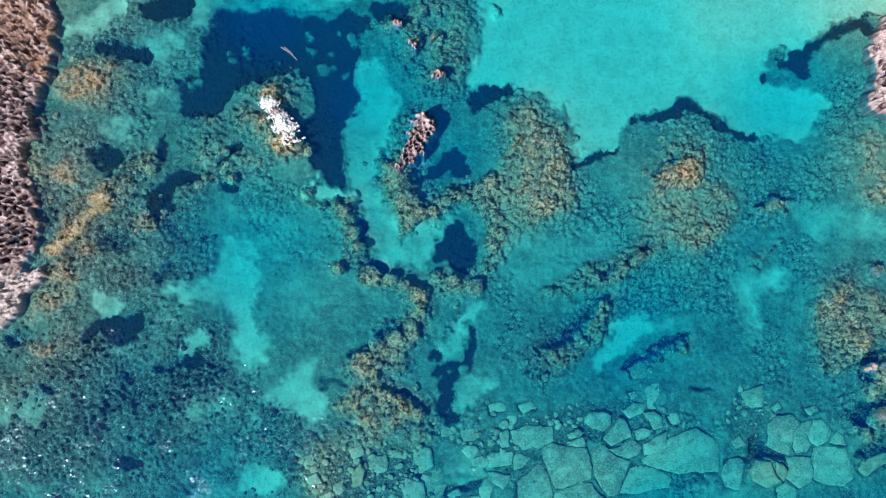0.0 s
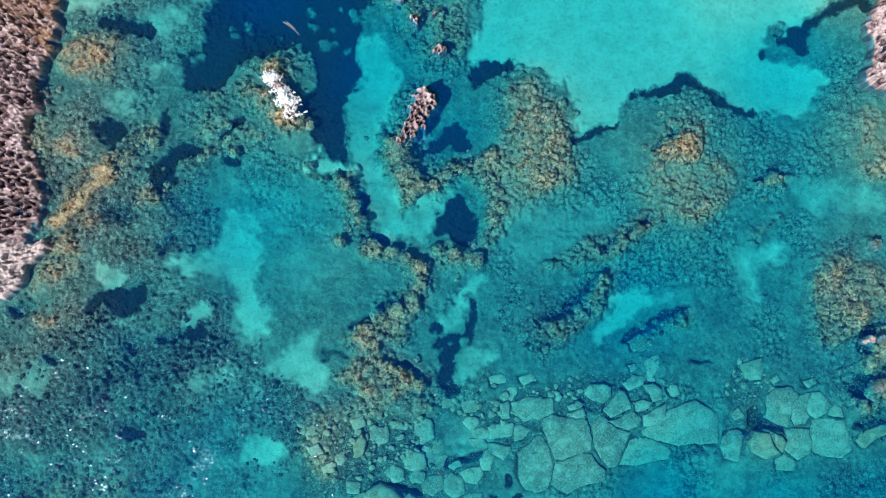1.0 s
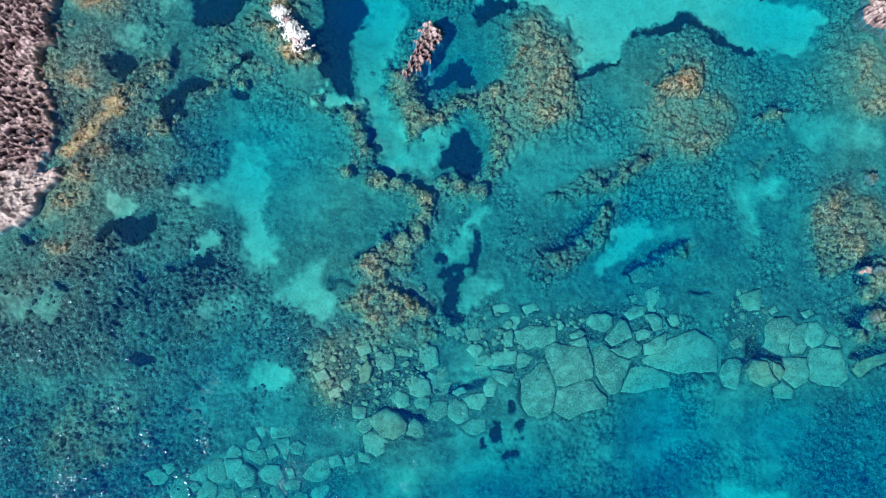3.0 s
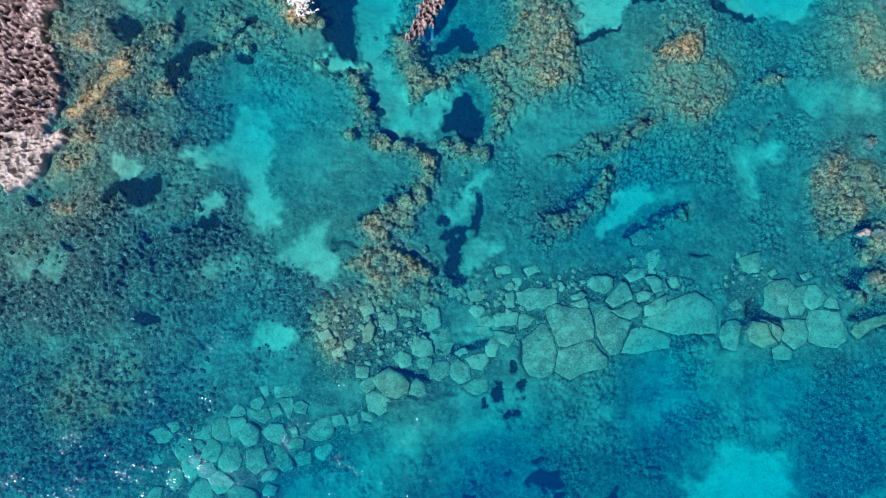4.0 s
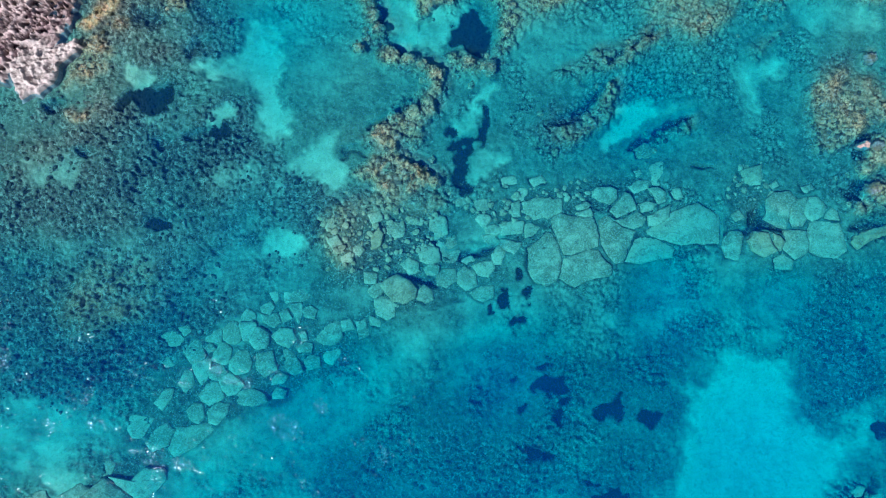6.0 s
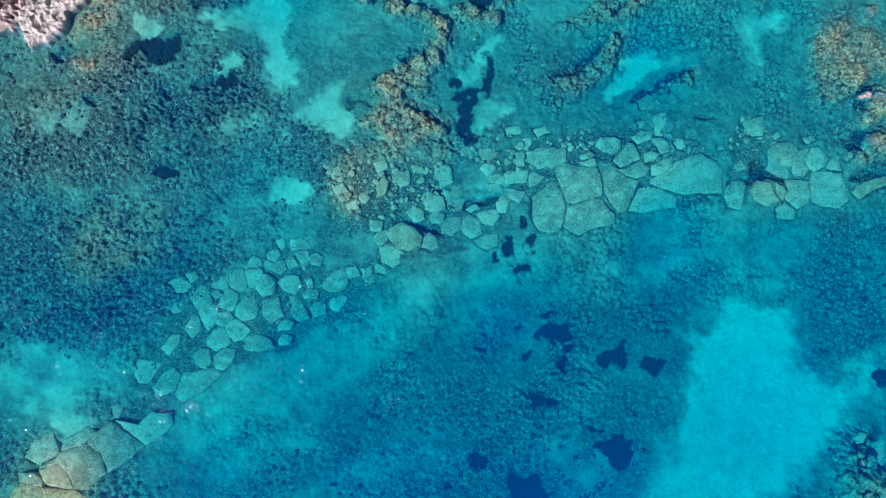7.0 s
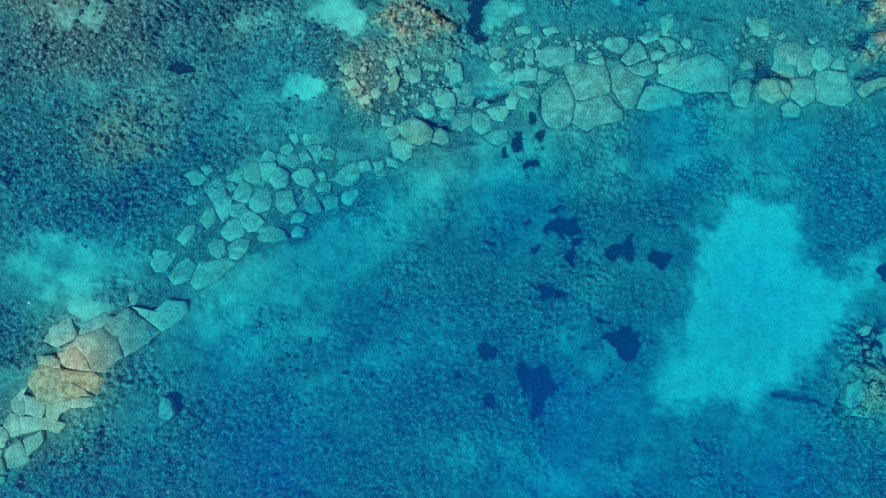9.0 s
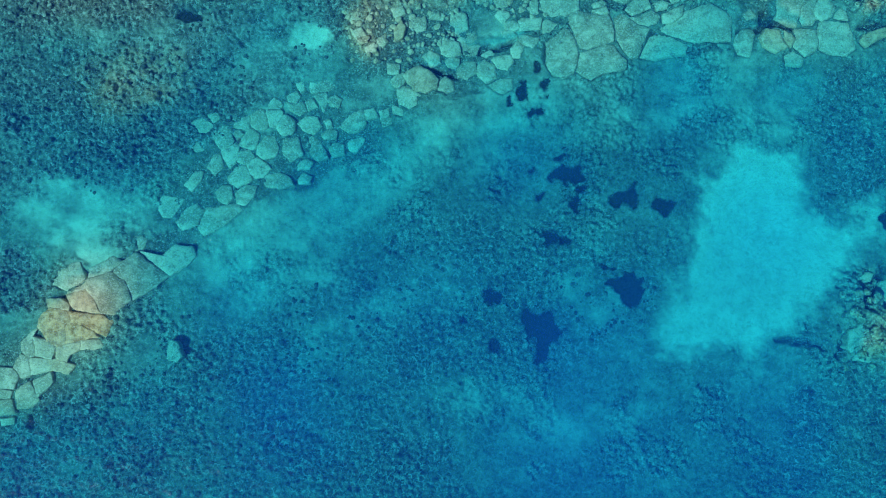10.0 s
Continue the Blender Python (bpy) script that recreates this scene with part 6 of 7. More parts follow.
# Pit floors: a dark lichen tone that also paints in the pits' shade.
c = g.mix(g.math("MULTIPLY", g.attr("lichen_shade"), g.span(g.noise(3.0, 4), 0.3, 0.55, 0.5, 1.0)), c, (0.045, 0.022, 0.036))
c = g.mix(g.math("MULTIPLY", g.attr("rust"), g.span(g.noise(1.8, 5), 0.35, 0.6, 0.2, 0.85)), c, (0.36, 0.20, 0.12))
c = g.mix(g.math("MULTIPLY", g.attr("salt"), g.span(g.noise(3.0, 5, 0.7), 0.3, 0.6, 0.25, 0.95)), c, (0.70, 0.63, 0.62))
g.solid(c, 0.9, g.bump(g.noise(12, 6, 0.7), 0.9, 0.08), 0.2)

GRASS = material("seagrass_blade")
g = Graph(GRASS)
g.solid(g.mix(g.node("ShaderNodeNewGeometry").outputs["Random Per Island"], (0.014, 0.024, 0.018), (0.036, 0.05, 0.03)), 0.7, None, 0.1)

WEED = material("seaweed_tuft")
g = Graph(WEED)
isle = g.node("ShaderNodeNewGeometry").outputs["Random Per Island"]
c = g.mix(g.span(isle, 0.15, 0.55), (0.07, 0.09, 0.07), (0.17, 0.18, 0.13))
c = g.mix(g.span(isle, 0.55, 0.95), c, (0.36, 0.40, 0.30))
g.solid(g.mix(g.span(g.noise(9, 4), 0.4, 0.65, 0, 0.6), c, (0.05, 0.05, 0.03)), 0.9, g.bump(g.noise(18, 3), 0.6, 0.04), 0.05)

FOAM = material("sea_foam")
g = Graph(FOAM)
g.solid(g.mix(g.span(g.noise(6, 5, 0.7), 0.4, 0.62), (0.70, 0.74, 0.78), (0.93, 0.93, 0.93)), 0.7, g.bump(g.noise(16, 4), 0.6, 0.05))

WOOD = material("bleached_driftwood")
g = Graph(WOOD)
g.solid(g.mix(g.noise(9, 4), (0.45, 0.40, 0.33), (0.68, 0.64, 0.56)), 0.8)

WATER = material("clear_sea_water")
g = Graph(WATER)
deep = g.attr("depth")
tint = g.node("ShaderNodeCombineColor")
for i, k in enumerate((1.33, 0.072, 0.02)):
    g.put(tint, "i%d" % i, g.math("MULTIPLY", g.math("POWER", math.exp(-k), deep), (1.0, 0.925, 1.0)[i]))
clear = g.node("ShaderNodeBsdfTransparent", Color=tint.outputs[0]).outputs[0]
# Light scattered in the water, painted as a blue diffuse haze that thickens with depth.
haze_blue = g.node("ShaderNodeBsdfDiffuse", Color=(0.0, 0.14, 0.74)).outputs[0]
haze_share = g.math("SUBTRACT", 1.0, g.math("POWER", math.exp(-0.092), deep))
body = g.node("ShaderNodeMixShader", i0=haze_share, i1=clear, i2=haze_blue).outputs[0]
northing = g.node("ShaderNodeSeparateXYZ", Vector=g.place()).outputs["Y"]
gusts = g.math("MULTIPLY", g.span(g.noise(0.45, 4, 0.65), 0.50, 0.66, 0.03, 0.46), g.span(northing, -24.0, -18.0, 0.15, 1.0))
swell = g.math("ADD", g.noise(1.1, 3, 0.5), g.math("MULTIPLY", g.noise(8.0, 1, 0.5), gusts))
ripple = g.bump(swell, 1.0, 0.11)
gloss = g.node("ShaderNodeBsdfGlossy", Color=(0.6, 0.88, 1.0), Roughness=0.12, Normal=ripple).outputs[0]
facing = g.node("ShaderNodeLayerWeight", Blend=0.5, Normal=ripple).outputs["Facing"]
fres = g.math("ADD", 0.02, g.math("MULTIPLY", 0.9, g.math("POWER", facing, 5.0)))
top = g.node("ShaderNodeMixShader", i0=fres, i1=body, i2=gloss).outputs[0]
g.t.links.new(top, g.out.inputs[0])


# ---- meshes ----
def sheet(name, xs, ys, height, fields, mat):
    """A grid mesh over xs and ys with float fields on its points."""
    gx, gy = np.meshgrid(xs, ys)
    n, k = len(xs), len(ys)
    co = np.stack([gx.ravel(), gy.ravel(), height.ravel()], 1).astype(np.float32)
    i = np.arange(n * k).reshape(k, n)
    quads = np.stack([i[:-1, :-1], i[:-1, 1:], i[1:, 1:], i[1:, :-1]], -1).reshape(-1, 4)
    return raw(name, co, quads, mat, fields)


def raw(name, co, faces, mat, fields=None, smooth=True):
    me = bpy.data.meshes.new(name)
    faces = np.asarray(faces, np.int32)
    me.vertices.add(len(co))
    me.vertices.foreach_set("co", np.asarray(co, np.float32).ravel())
    me.loops.add(faces.size)
    me.loops.foreach_set("vertex_index", faces.ravel())
    me.polygons.add(len(faces))
    me.polygons.foreach_set("loop_start", np.arange(len(faces), dtype=np.int32) * faces.shape[1])
    me.polygons.foreach_set("use_smooth", np.full(len(faces), smooth))
    me.update(calc_edges=True)
    for key, v in (fields or {}).items():
        me.attributes.new(key, "FLOAT", "POINT").data.foreach_set("value", np.asarray(v, np.float32).ravel())
    me.materials.append(mat)
    return me


def steps(a, b, fine, far):
    """Even fine steps from a to b, then ever wider ones out to far on both sides."""
    core = np.arange(a, b + fine / 2, fine)
    out, s, p = [], fine, b
    while p < far:
        s *= 1.35
        p += s
        out.append(p)
    out = np.array(out)
    return np.concatenate([(a - (out - b))[::-1], core, out])


# ---- sea bed and water ----
xs, ys = steps(-28, 29.5, 0.064, 1500), steps(-37, 23, 0.064, 1500)
gx, gy = np.meshgrid(xs, ys)
z, low, sand, och, gra, tur, rub_shade, ree, fil = ground(gx, gy)
seabed = tagged(new("ground", sheet("ground", xs, ys, z, {"sand": sand, "ochre": och, "grass": gra, "turf": tur, "rubble": rub_shade, "reef": ree, "film": fil}, SEABED)),
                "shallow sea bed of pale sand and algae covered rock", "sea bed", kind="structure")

wx_, wy_ = steps(-28, 29.5, 0.2, 1500), steps(-37, 23, 0.2, 1500)
hx, hy = np.meshgrid(wx_, wy_)
_, under, *_ = ground(hx, hy)
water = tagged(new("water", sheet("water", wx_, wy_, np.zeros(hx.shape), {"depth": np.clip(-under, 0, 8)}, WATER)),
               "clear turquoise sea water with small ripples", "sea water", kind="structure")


def beds(x, y):
    """Heights at many places, taken from the sheet."""
    i = np.clip(np.searchsorted(xs, x), 1, len(xs) - 1)
    j = np.clip(np.searchsorted(ys, y), 1, len(ys) - 1)
    return z[j, i]


def lows(x, y):
    """The same without the small lumps."""
    i = np.clip(np.searchsorted(xs, x), 1, len(xs) - 1)
    j = np.clip(np.searchsorted(ys, y), 1, len(ys) - 1)
    return low[j, i]


# ---- dry karst rock ----
def karst(name, x0, x1, y0, y1, rise, label, cell=0.06, near=None):
    """Pitted limestone that stands out of the water inside the shore zone."""
    ax, ay = np.arange(x0, x1, cell), np.arange(y0, y1, cell)
    kx, ky = np.meshgrid(ax, ay)
    m = zone("shore", kx, ky, 1.5)
    inner = zone("shore", kx, ky, 2.5)
    wx, wy = 2.0 * fbm(kx / 0.8, ky / 0.8, 51, 4), 2.0 * fbm(kx / 0.8, ky / 0.8, 61, 4)
    fine = 0.55 if near else 1.0
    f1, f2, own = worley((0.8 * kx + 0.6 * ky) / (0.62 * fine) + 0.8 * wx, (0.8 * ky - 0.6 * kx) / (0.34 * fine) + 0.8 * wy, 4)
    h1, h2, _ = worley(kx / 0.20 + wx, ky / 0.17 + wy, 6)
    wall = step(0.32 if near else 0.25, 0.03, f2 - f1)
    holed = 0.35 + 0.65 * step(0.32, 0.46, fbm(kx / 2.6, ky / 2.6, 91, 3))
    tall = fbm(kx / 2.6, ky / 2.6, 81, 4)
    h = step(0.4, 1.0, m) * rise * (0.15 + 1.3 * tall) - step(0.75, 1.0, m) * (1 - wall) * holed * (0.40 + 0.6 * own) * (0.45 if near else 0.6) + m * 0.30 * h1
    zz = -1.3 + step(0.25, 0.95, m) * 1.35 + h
    # Where pit floors are coloured dark, clear of the walls between them.
    lichen_shade = m * holed * step(0.08, 0.26, f2 - f1) * step(0.0, 0.2, own)
    faces_keep = m > 0.02
    if near:
        faces_keep &= np.hypot(kx - near[0], ky - near[1]) < near[2]
    n, k = len(ax), len(ay)
    i = np.arange(n * k).reshape(k, n)
    quads = np.stack([i[:-1, :-1], i[:-1, 1:], i[1:, 1:], i[1:, :-1]], -1).reshape(-1, 4)
    keep = faces_keep.ravel()[quads].any(1)
    quads = quads[keep]
    used, inv = np.unique(quads, return_inverse=True)
    co = np.stack([kx.ravel(), ky.ravel(), zz.ravel()], 1)[used]
    salt = zone("salt", kx, ky, 3.0).ravel()[used]
    edge = np.maximum(step(0.95, 0.3, inner) * step(1.2, 0.2, zz), step(0.08, -0.10, zz)).ravel()[used]
    me = raw(name, co, inv.reshape(-1, 4), KARST, {"salt": salt, "edge": edge * (0.3 if near else 1.0), "lichen_shade": lichen_shade.ravel()[used], "rust": zone("rust", kx, ky, 2.0).ravel()[used]})
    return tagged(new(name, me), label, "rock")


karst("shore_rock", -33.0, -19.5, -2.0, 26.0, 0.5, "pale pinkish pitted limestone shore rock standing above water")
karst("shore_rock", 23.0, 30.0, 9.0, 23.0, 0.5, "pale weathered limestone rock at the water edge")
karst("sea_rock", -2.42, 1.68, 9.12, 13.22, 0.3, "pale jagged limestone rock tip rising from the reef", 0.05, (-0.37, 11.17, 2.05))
karst("sea_rock", -2.18, -0.41, 8.68, 10.45, 0.2, "pale jagged limestone rock tip rising from the reef", 0.05, (-1.29, 9.57, 0.88))
karst("sea_rock", -2.80, -1.12, 17.01, 18.69, 0.15, "pale jagged limestone rock tip rising from the reef", 0.05, (-1.96, 17.85, 0.84))
karst("sea_rock", -0.16, 1.52, 13.94, 15.62, 0.12, "pale jagged limestone rock tip rising from the reef", 0.05, (0.68, 14.78, 0.84))
karst("sea_rock", -1.25, 0.23, 15.93, 17.41, 0.2, "pale jagged limestone rock tip rising from the reef", 0.05, (-0.51, 16.67, 0.74))
karst("sea_rock", 0.27, 1.27, 16.45, 17.45, 0.2, "pale jagged limestone rock tip rising from the reef", 0.05, (0.77, 16.95, 0.50))
karst("sea_rock", -9.42, -6.23, 10.25, 13.45, 0.15, "low wave washed limestone rock just above the sea", 0.05, (-7.82, 11.85, 1.60))


# ---- slabs ----
def worn(q):
    """How far a crack strays from its straight line here: the same for the slabs on both its sides."""
    a, b = noise.noise_vector((q.x * 0.9, q.y * 0.9, 3.0)), noise.noise_vector((q.x * 3.1, q.y * 3.1, 8.0))
    return 0.09 * a.to_2d() + 0.055 * b.to_2d()


def slab_mesh(pts, thick, seed, warm, corner):
    """A cracked slab with a worn rim: outline rings from the buried foot up to the crowned top."""
    rnd = random.Random(seed)
    p = [Vector((a, b)) for a, b in pts]
    if p[0].x < 5:
        m = sum(p, Vector((0, 0))) / len(p)
        p = [q + (q - m).normalized() * 0.055 for q in p]
    p = [q for a, b in zip(p, p[1:] + p[:1]) for q in (a.lerp(b, corner), a.lerp(b, 1 - corner))]
    p = [q for a, b in zip(p, p[1:] + p[:1]) for q in [a.lerp(b, k / max(1, round((b - a).length / 0.17))) for k in range(max(1, round((b - a).length / 0.17)))]]
    c = sum(p, Vector((0, 0))) / len(p)
    size = sum((q - c).length for q in p) / len(p)
    p = [q + worn(q) + Vector((rnd.uniform(-1, 1), rnd.uniform(-1, 1))) * 0.022 * size ** 0.5 for q in p]
    rim = min(0.05, 0.10 * size)
    co, faces, n = [], [], len(p)
    for inset, drop in ((-0.04, thick + 0.9), (-0.03, 0.5 * thick), (-0.02, 0.12), (0.2 * rim, 0.03), (rim, 0.0)):
        for q in p:
            d = c - q
            s = q + d.normalized() * inset
            co.append((s.x - c.x, s.y - c.y, -drop + 0.03 * rnd.uniform(-1, 1)))
    for k in (0.66, 0.33):
        for q in p:
            s = c + (q - c) * k
            co.append((s.x - c.x, s.y - c.y, 0.05 * size ** 0.5 * (1 - k) + 0.07 * (noise.noise((s.x * 1.3, s.y * 1.3, seed)))))
    rings = len(co) // n
    for r in range(rings - 1):
        for i in range(n):
            j = (i + 1) % n
            faces.append((r * n + i, r * n + j, (r + 1) * n + j, (r + 1) * n + i))
    co.append((0, 0, 0.05 * size ** 0.5))
    top, last = len(co) - 1, (rings - 1) * n
    me = bpy.data.meshes.new("flat_rock")
    me.from_pydata(co, [], faces + [(last + i, last + (i + 1) % n, top) for i in range(n)])
    me.attributes.new("warm", "FLOAT", "POINT").data.foreach_set("value", [warm] * len(co))
    me.materials.append(SLAB)
    for f in me.polygons:
        f.use_smooth = f.index >= 3 * n
    return me, c


SLABS = []


def slab(level, thick, *pts, label="broad cracked limestone slab under shallow clear water", warm=None, flush=False):
    if warm is None:
        warm = 0.85 if pts[0][0] < -17 else 0.4 if pts[0][0] > 15.5 else 0.15
    me, c = slab_mesh(pts, thick, len(SLABS), warm, 0.05 if "broad" in label else 0.15)
    pp = np.array(pts) * 0.8 + 0.2 * np.array([c.x, c.y])
    level += float(np.mean(base_depth(pp[:, 0], pp[:, 1]) if flush else lows(pp[:, 0], pp[:, 1]))) + 0.04
    rnd = random.Random(len(SLABS) + 900)
    lean = 0.4 if flush else 1.6
    ob = new("flat_rock", me)
    dip, roll = rnd.uniform(-lean, lean), rnd.uniform(-lean, lean)
    if flush:
        e = base_depth(np.array([c.x + 0.6, c.x - 0.6, c.x, c.x]), np.array([c.y, c.y, c.y + 0.6, c.y - 0.6]))
        dip, roll = dip + math.degrees(math.atan((e[2] - e[3]) / 1.2)), roll - math.degrees(math.atan((e[0] - e[1]) / 1.2))
    ob.matrix_basis = pose(c.x, c.y, level, dip, roll, 0)
    SLABS.append((c.x, c.y, max((Vector(q) - c).length for q in pts)))
    return tagged(ob, label, "rock", "slabs of the broken limestone ledge")



for level, thick, pts, warm, flush, label in PLATES:
    slab(level, thick, *pts, label=label, warm=warm, flush=flush)

# smaller pieces of the broken ledge, cell by cell
rnd = random.Random(5)
seeds = []
for kind, weight, radius, soft, p in SHAPES["band"]:
    lo, hi = p.min(0), p.max(0)
    for _ in range(7000):
        q = np.array([rnd.uniform(lo[0], hi[0]), rnd.uniform(lo[1], hi[1])])
        gap = 0.38 + 1.1 * float(vnoise(q[:1] / 3.0, q[1:] / 3.0, 55)[0])
        if not within(q[:1], q[1:], p)[0] or any((q[0] - a) ** 2 + (q[1] - b) ** 2 < gap * gap for a, b, _ in seeds):
            continue
        if any((q[0] - a) ** 2 + (q[1] - b) ** 2 < (r * 0.85 + 0.3) ** 2 for a, b, r in SLABS):
            continue
        seeds.append((q[0], q[1], gap))
def cell(x, y, gap, others):
    """The cell of one seed among its neighbours: an octagon cut by the lines half way to each of them."""
    ring = [Vector((x + 0.95 * gap * math.cos(a * math.pi / 4 + 0.3), y + 0.95 * gap * math.sin(a * math.pi / 4 + 0.3))) for a in range(8)]
    me = Vector((x, y))
    for a, b, reach in others:
        way = Vector((a, b)) - me
        d = way.length
        if d < 1e-6 or d > 5:
            continue
        way /= d
        cut = (d * d + (0.45 * gap) ** 2 - reach * reach) / (2 * d) - rnd.uniform(0.015, 0.05)
        out = []
        for p, q in zip(ring, ring[1:] + ring[:1]):
            u, v = (p - me).dot(way) - cut, (q - me).dot(way) - cut
            if u <= 0:
                out.append(p)
            if (u < 0) != (v < 0):
                out.append(p.lerp(q, u / (u - v)))
        ring = out
        if len(ring) < 3:
            return []
    return [tuple(p + Vector((rnd.uniform(-1, 1), rnd.uniform(-1, 1))) * 0.04 * gap) for p in ring]


big = list(SLABS)
rnd.shuffle(seeds)
for x, y, gap in seeds:
    if rnd.random() < 0.45 or len(SLABS) > 298 or float(zone("gully_shade", np.array([x]), np.array([y]))[0]) > 0.2 or float(vnoise(np.array([x / 2.6]), np.array([y / 2.6]), 101)[0]) < 0.42:
        continue
    ring = cell(x, y, gap, [(a, b, 0.45 * k) for a, b, k in seeds] + [(a, b, 0.9 * k) for a, b, k in big])
    if len(ring) > 2 and min((Vector(p) - Vector((x, y))).length for p in ring) > 0.12:
        slab(rnd.uniform(-0.19, -0.04), 0.35, *ring,
             label="small angular limestone block in submerged rubble", warm=rnd.choice((0.0, 0.0, 0.15)))


# ---- reef rocks ----
def lump_mesh(seed):
    bm = bmesh.new()
    bmesh.ops.create_icosphere(bm, subdivisions=4, radius=1.0)
    off = Vector((seed * 7.3, seed * 3.1, seed))
    for v in bm.verts:
        q = v.co.copy()
        n1 = noise.fractal(q * 1.2 + off, 1.0, 2.0, 3)
        cell = noise.voronoi(q * 2.6 + off)[0][0]
        pits = noise.voronoi(q * 5.0 + off)[0][0]
        v.co = q * (0.86 + 0.28 * n1 - 0.28 * cell + 0.22 * (0.5 - pits))
        v.co.z *= 0.62
    me = bpy.data.meshes.new("reef_rock")
    bm.to_mesh(me)
    bm.free()
    me.materials.append(REEF)
    for f in me.polygons:
        f.use_smooth = True
    return me


def frond_mesh(seed):
    """A bushy clump of algae: short forked fronds fanning out from one holdfast."""
    rnd = random.Random(seed)
    co, faces = [], []
    for _ in range(34):
        a, lean, ln = rnd.uniform(0, 6.283), rnd.uniform(0.2, 1.2), rnd.uniform(0.5, 1.0)
        d, w = Vector((math.cos(a) * math.sin(lean), math.sin(a) * math.sin(lean), math.cos(lean))), rnd.uniform(0.07, 0.15)
        side = Vector((-math.sin(a), math.cos(a), 0)) * w
        root, mid, tip = Vector((rnd.gauss(0, 0.25), rnd.gauss(0, 0.25), -0.15)), d * ln * 0.55, d * ln + Vector((0, 0, -0.25 * ln))
        k = len(co)
        co += [root - side * 0.5, root + side * 0.5, root + mid - side, root + mid + side, root + tip - side * 0.5, root + tip + side * 0.5]
        faces += [(k, k + 1, k + 3, k + 2), (k + 2, k + 3, k + 5, k + 4)]
    me = bpy.data.meshes.new("algae_tuft")
    me.from_pydata(co, [], faces)
    me.materials.append(WEED)
    return me


FRONDS = [frond_mesh(i) for i in range(6)]


LUMPS = [lump_mesh(i) for i in range(9)]
ROCKS = []


def reef_rock(x, y, r, top, label="rounded ochre reef rock crusted with brown algae"):
    rnd = random.Random(len(ROCKS) + 40)
    s = Vector((r * rnd.uniform(0.9, 1.25), r * rnd.uniform(0.8, 1.1), r * rnd.uniform(0.4, 0.6)))
    floor_z = float(beds(np.array([x]), np.array([y]))[0])
    put = pose(x, y, min(floor_z + 0.22 * r, -0.10 - 0.5 * r), rnd.uniform(-8, 8), rnd.uniform(-8, 8), rnd.uniform(0, 360)) @ Matrix.Diagonal((*s, 1))
    if "rounded" in label:
        ob = new("reef_rock")
        ob.matrix_basis = pose(x, y, floor_z)
        body = new("rock_body", LUMPS[len(ROCKS) % len(LUMPS)])
        body.parent = ob
        body.matrix_basis = pose(-x, -y, -floor_z) @ put
        for k in range(3):
            a, d = rnd.uniform(0, 6.283), rnd.uniform(0.55, 0.95) * r
            tuft = new("algae_tuft", FRONDS[(len(ROCKS) * 3 + k) % len(FRONDS)])
            tuft.parent = ob
            tuft.matrix_basis = pose(d * math.cos(a), d * math.sin(a), 0.30 * r, 0, 0, rnd.uniform(0, 360)) @ Matrix.Scale(rnd.uniform(0.10, 0.2), 4)
            tagged(tuft, "bushy brown algae tuft")
    else:
        ob = new("reef_rock", LUMPS[len(ROCKS) % len(LUMPS)])
        ob.matrix_basis = put
    ROCKS.append(ob)
    return tagged(ob, label, "rock", "rocks of the reef")


reef_rock(-4.56, 7.1, 0.43, -0.5)
reef_rock(-3.91, 5.83, 0.52, -0.5)
reef_rock(-3.68, 5.04, 0.40, -0.5)
reef_rock(-2.95, 3.57, 0.68, -0.5)
reef_rock(-1.86, 3.32, 0.49, -0.5)
reef_rock(-0.3, 2.39, 0.62, -0.5)
reef_rock(-1.08, 3.01, 0.43, -0.5)
reef_rock(-4.75, 3.84, 0.43, -0.5)
reef_rock(-0.47, 6.79, 0.68, -0.5)
reef_rock(0.47, 7.02, 0.52, -0.5)
reef_rock(-1.2, 7.91, 0.68, -0.5)
reef_rock(-1.59, 8.87, 0.68, -0.5)
reef_rock(-1.91, 9.52, 0.55, -0.5)
reef_rock(-1, 6.16, 0.43, -0.5)
reef_rock(3.64, 8.84, 0.55, -0.5)
reef_rock(3.16, 8.42, 0.43, -0.5)
reef_rock(2.21, 7.93, 0.37, -0.5)
reef_rock(1.26, 7.67, 0.43, -0.5)
reef_rock(5.58, 10.71, 0.68, -0.5)
reef_rock(6.39, 11.2, 0.55, -0.5)
reef_rock(7.65, 9.9, 0.55, -0.5)
reef_rock(6.83, 8.92, 0.68, -0.5)
reef_rock(5.86, 8.11, 0.62, -0.5)
reef_rock(13.91, 9.45, 0.74, -0.5)
reef_rock(14.89, 9.78, 0.62, -0.5)
reef_rock(14.53, 8.8, 0.55, -0.5)
reef_rock(15.55, 6.13, 0.55, -0.5)
reef_rock(13.22, 8.31, 0.43, -0.5)
reef_rock(11.98, 4.61, 0.40, -0.5)
reef_rock(11.02, 4.2, 0.37, -0.5)
reef_rock(19.64, 7.53, 0.55, -0.5)
reef_rock(18.97, 7.2, 0.37, -0.5)
reef_rock(-2.88, -1.75, 0.55, -0.5)
reef_rock(-3.35, -1.14, 0.43, -0.5)
reef_rock(-2.59, -0.23, 0.49, -0.5)
reef_rock(-1.52, 0.23, 0.46, -0.5)
reef_rock(-0.75, 0.84, 0.43, -0.5)
reef_rock(-1.03, -3.71, 0.68, -0.5)
reef_rock(-0.27, -4.01, 0.49, -0.5)
reef_rock(-1.64, -4.3, 0.55, -0.5)
reef_rock(-3.02, -3.1, 0.46, -0.5)
reef_rock(-1.98, 17.97, 0.49, -0.5)
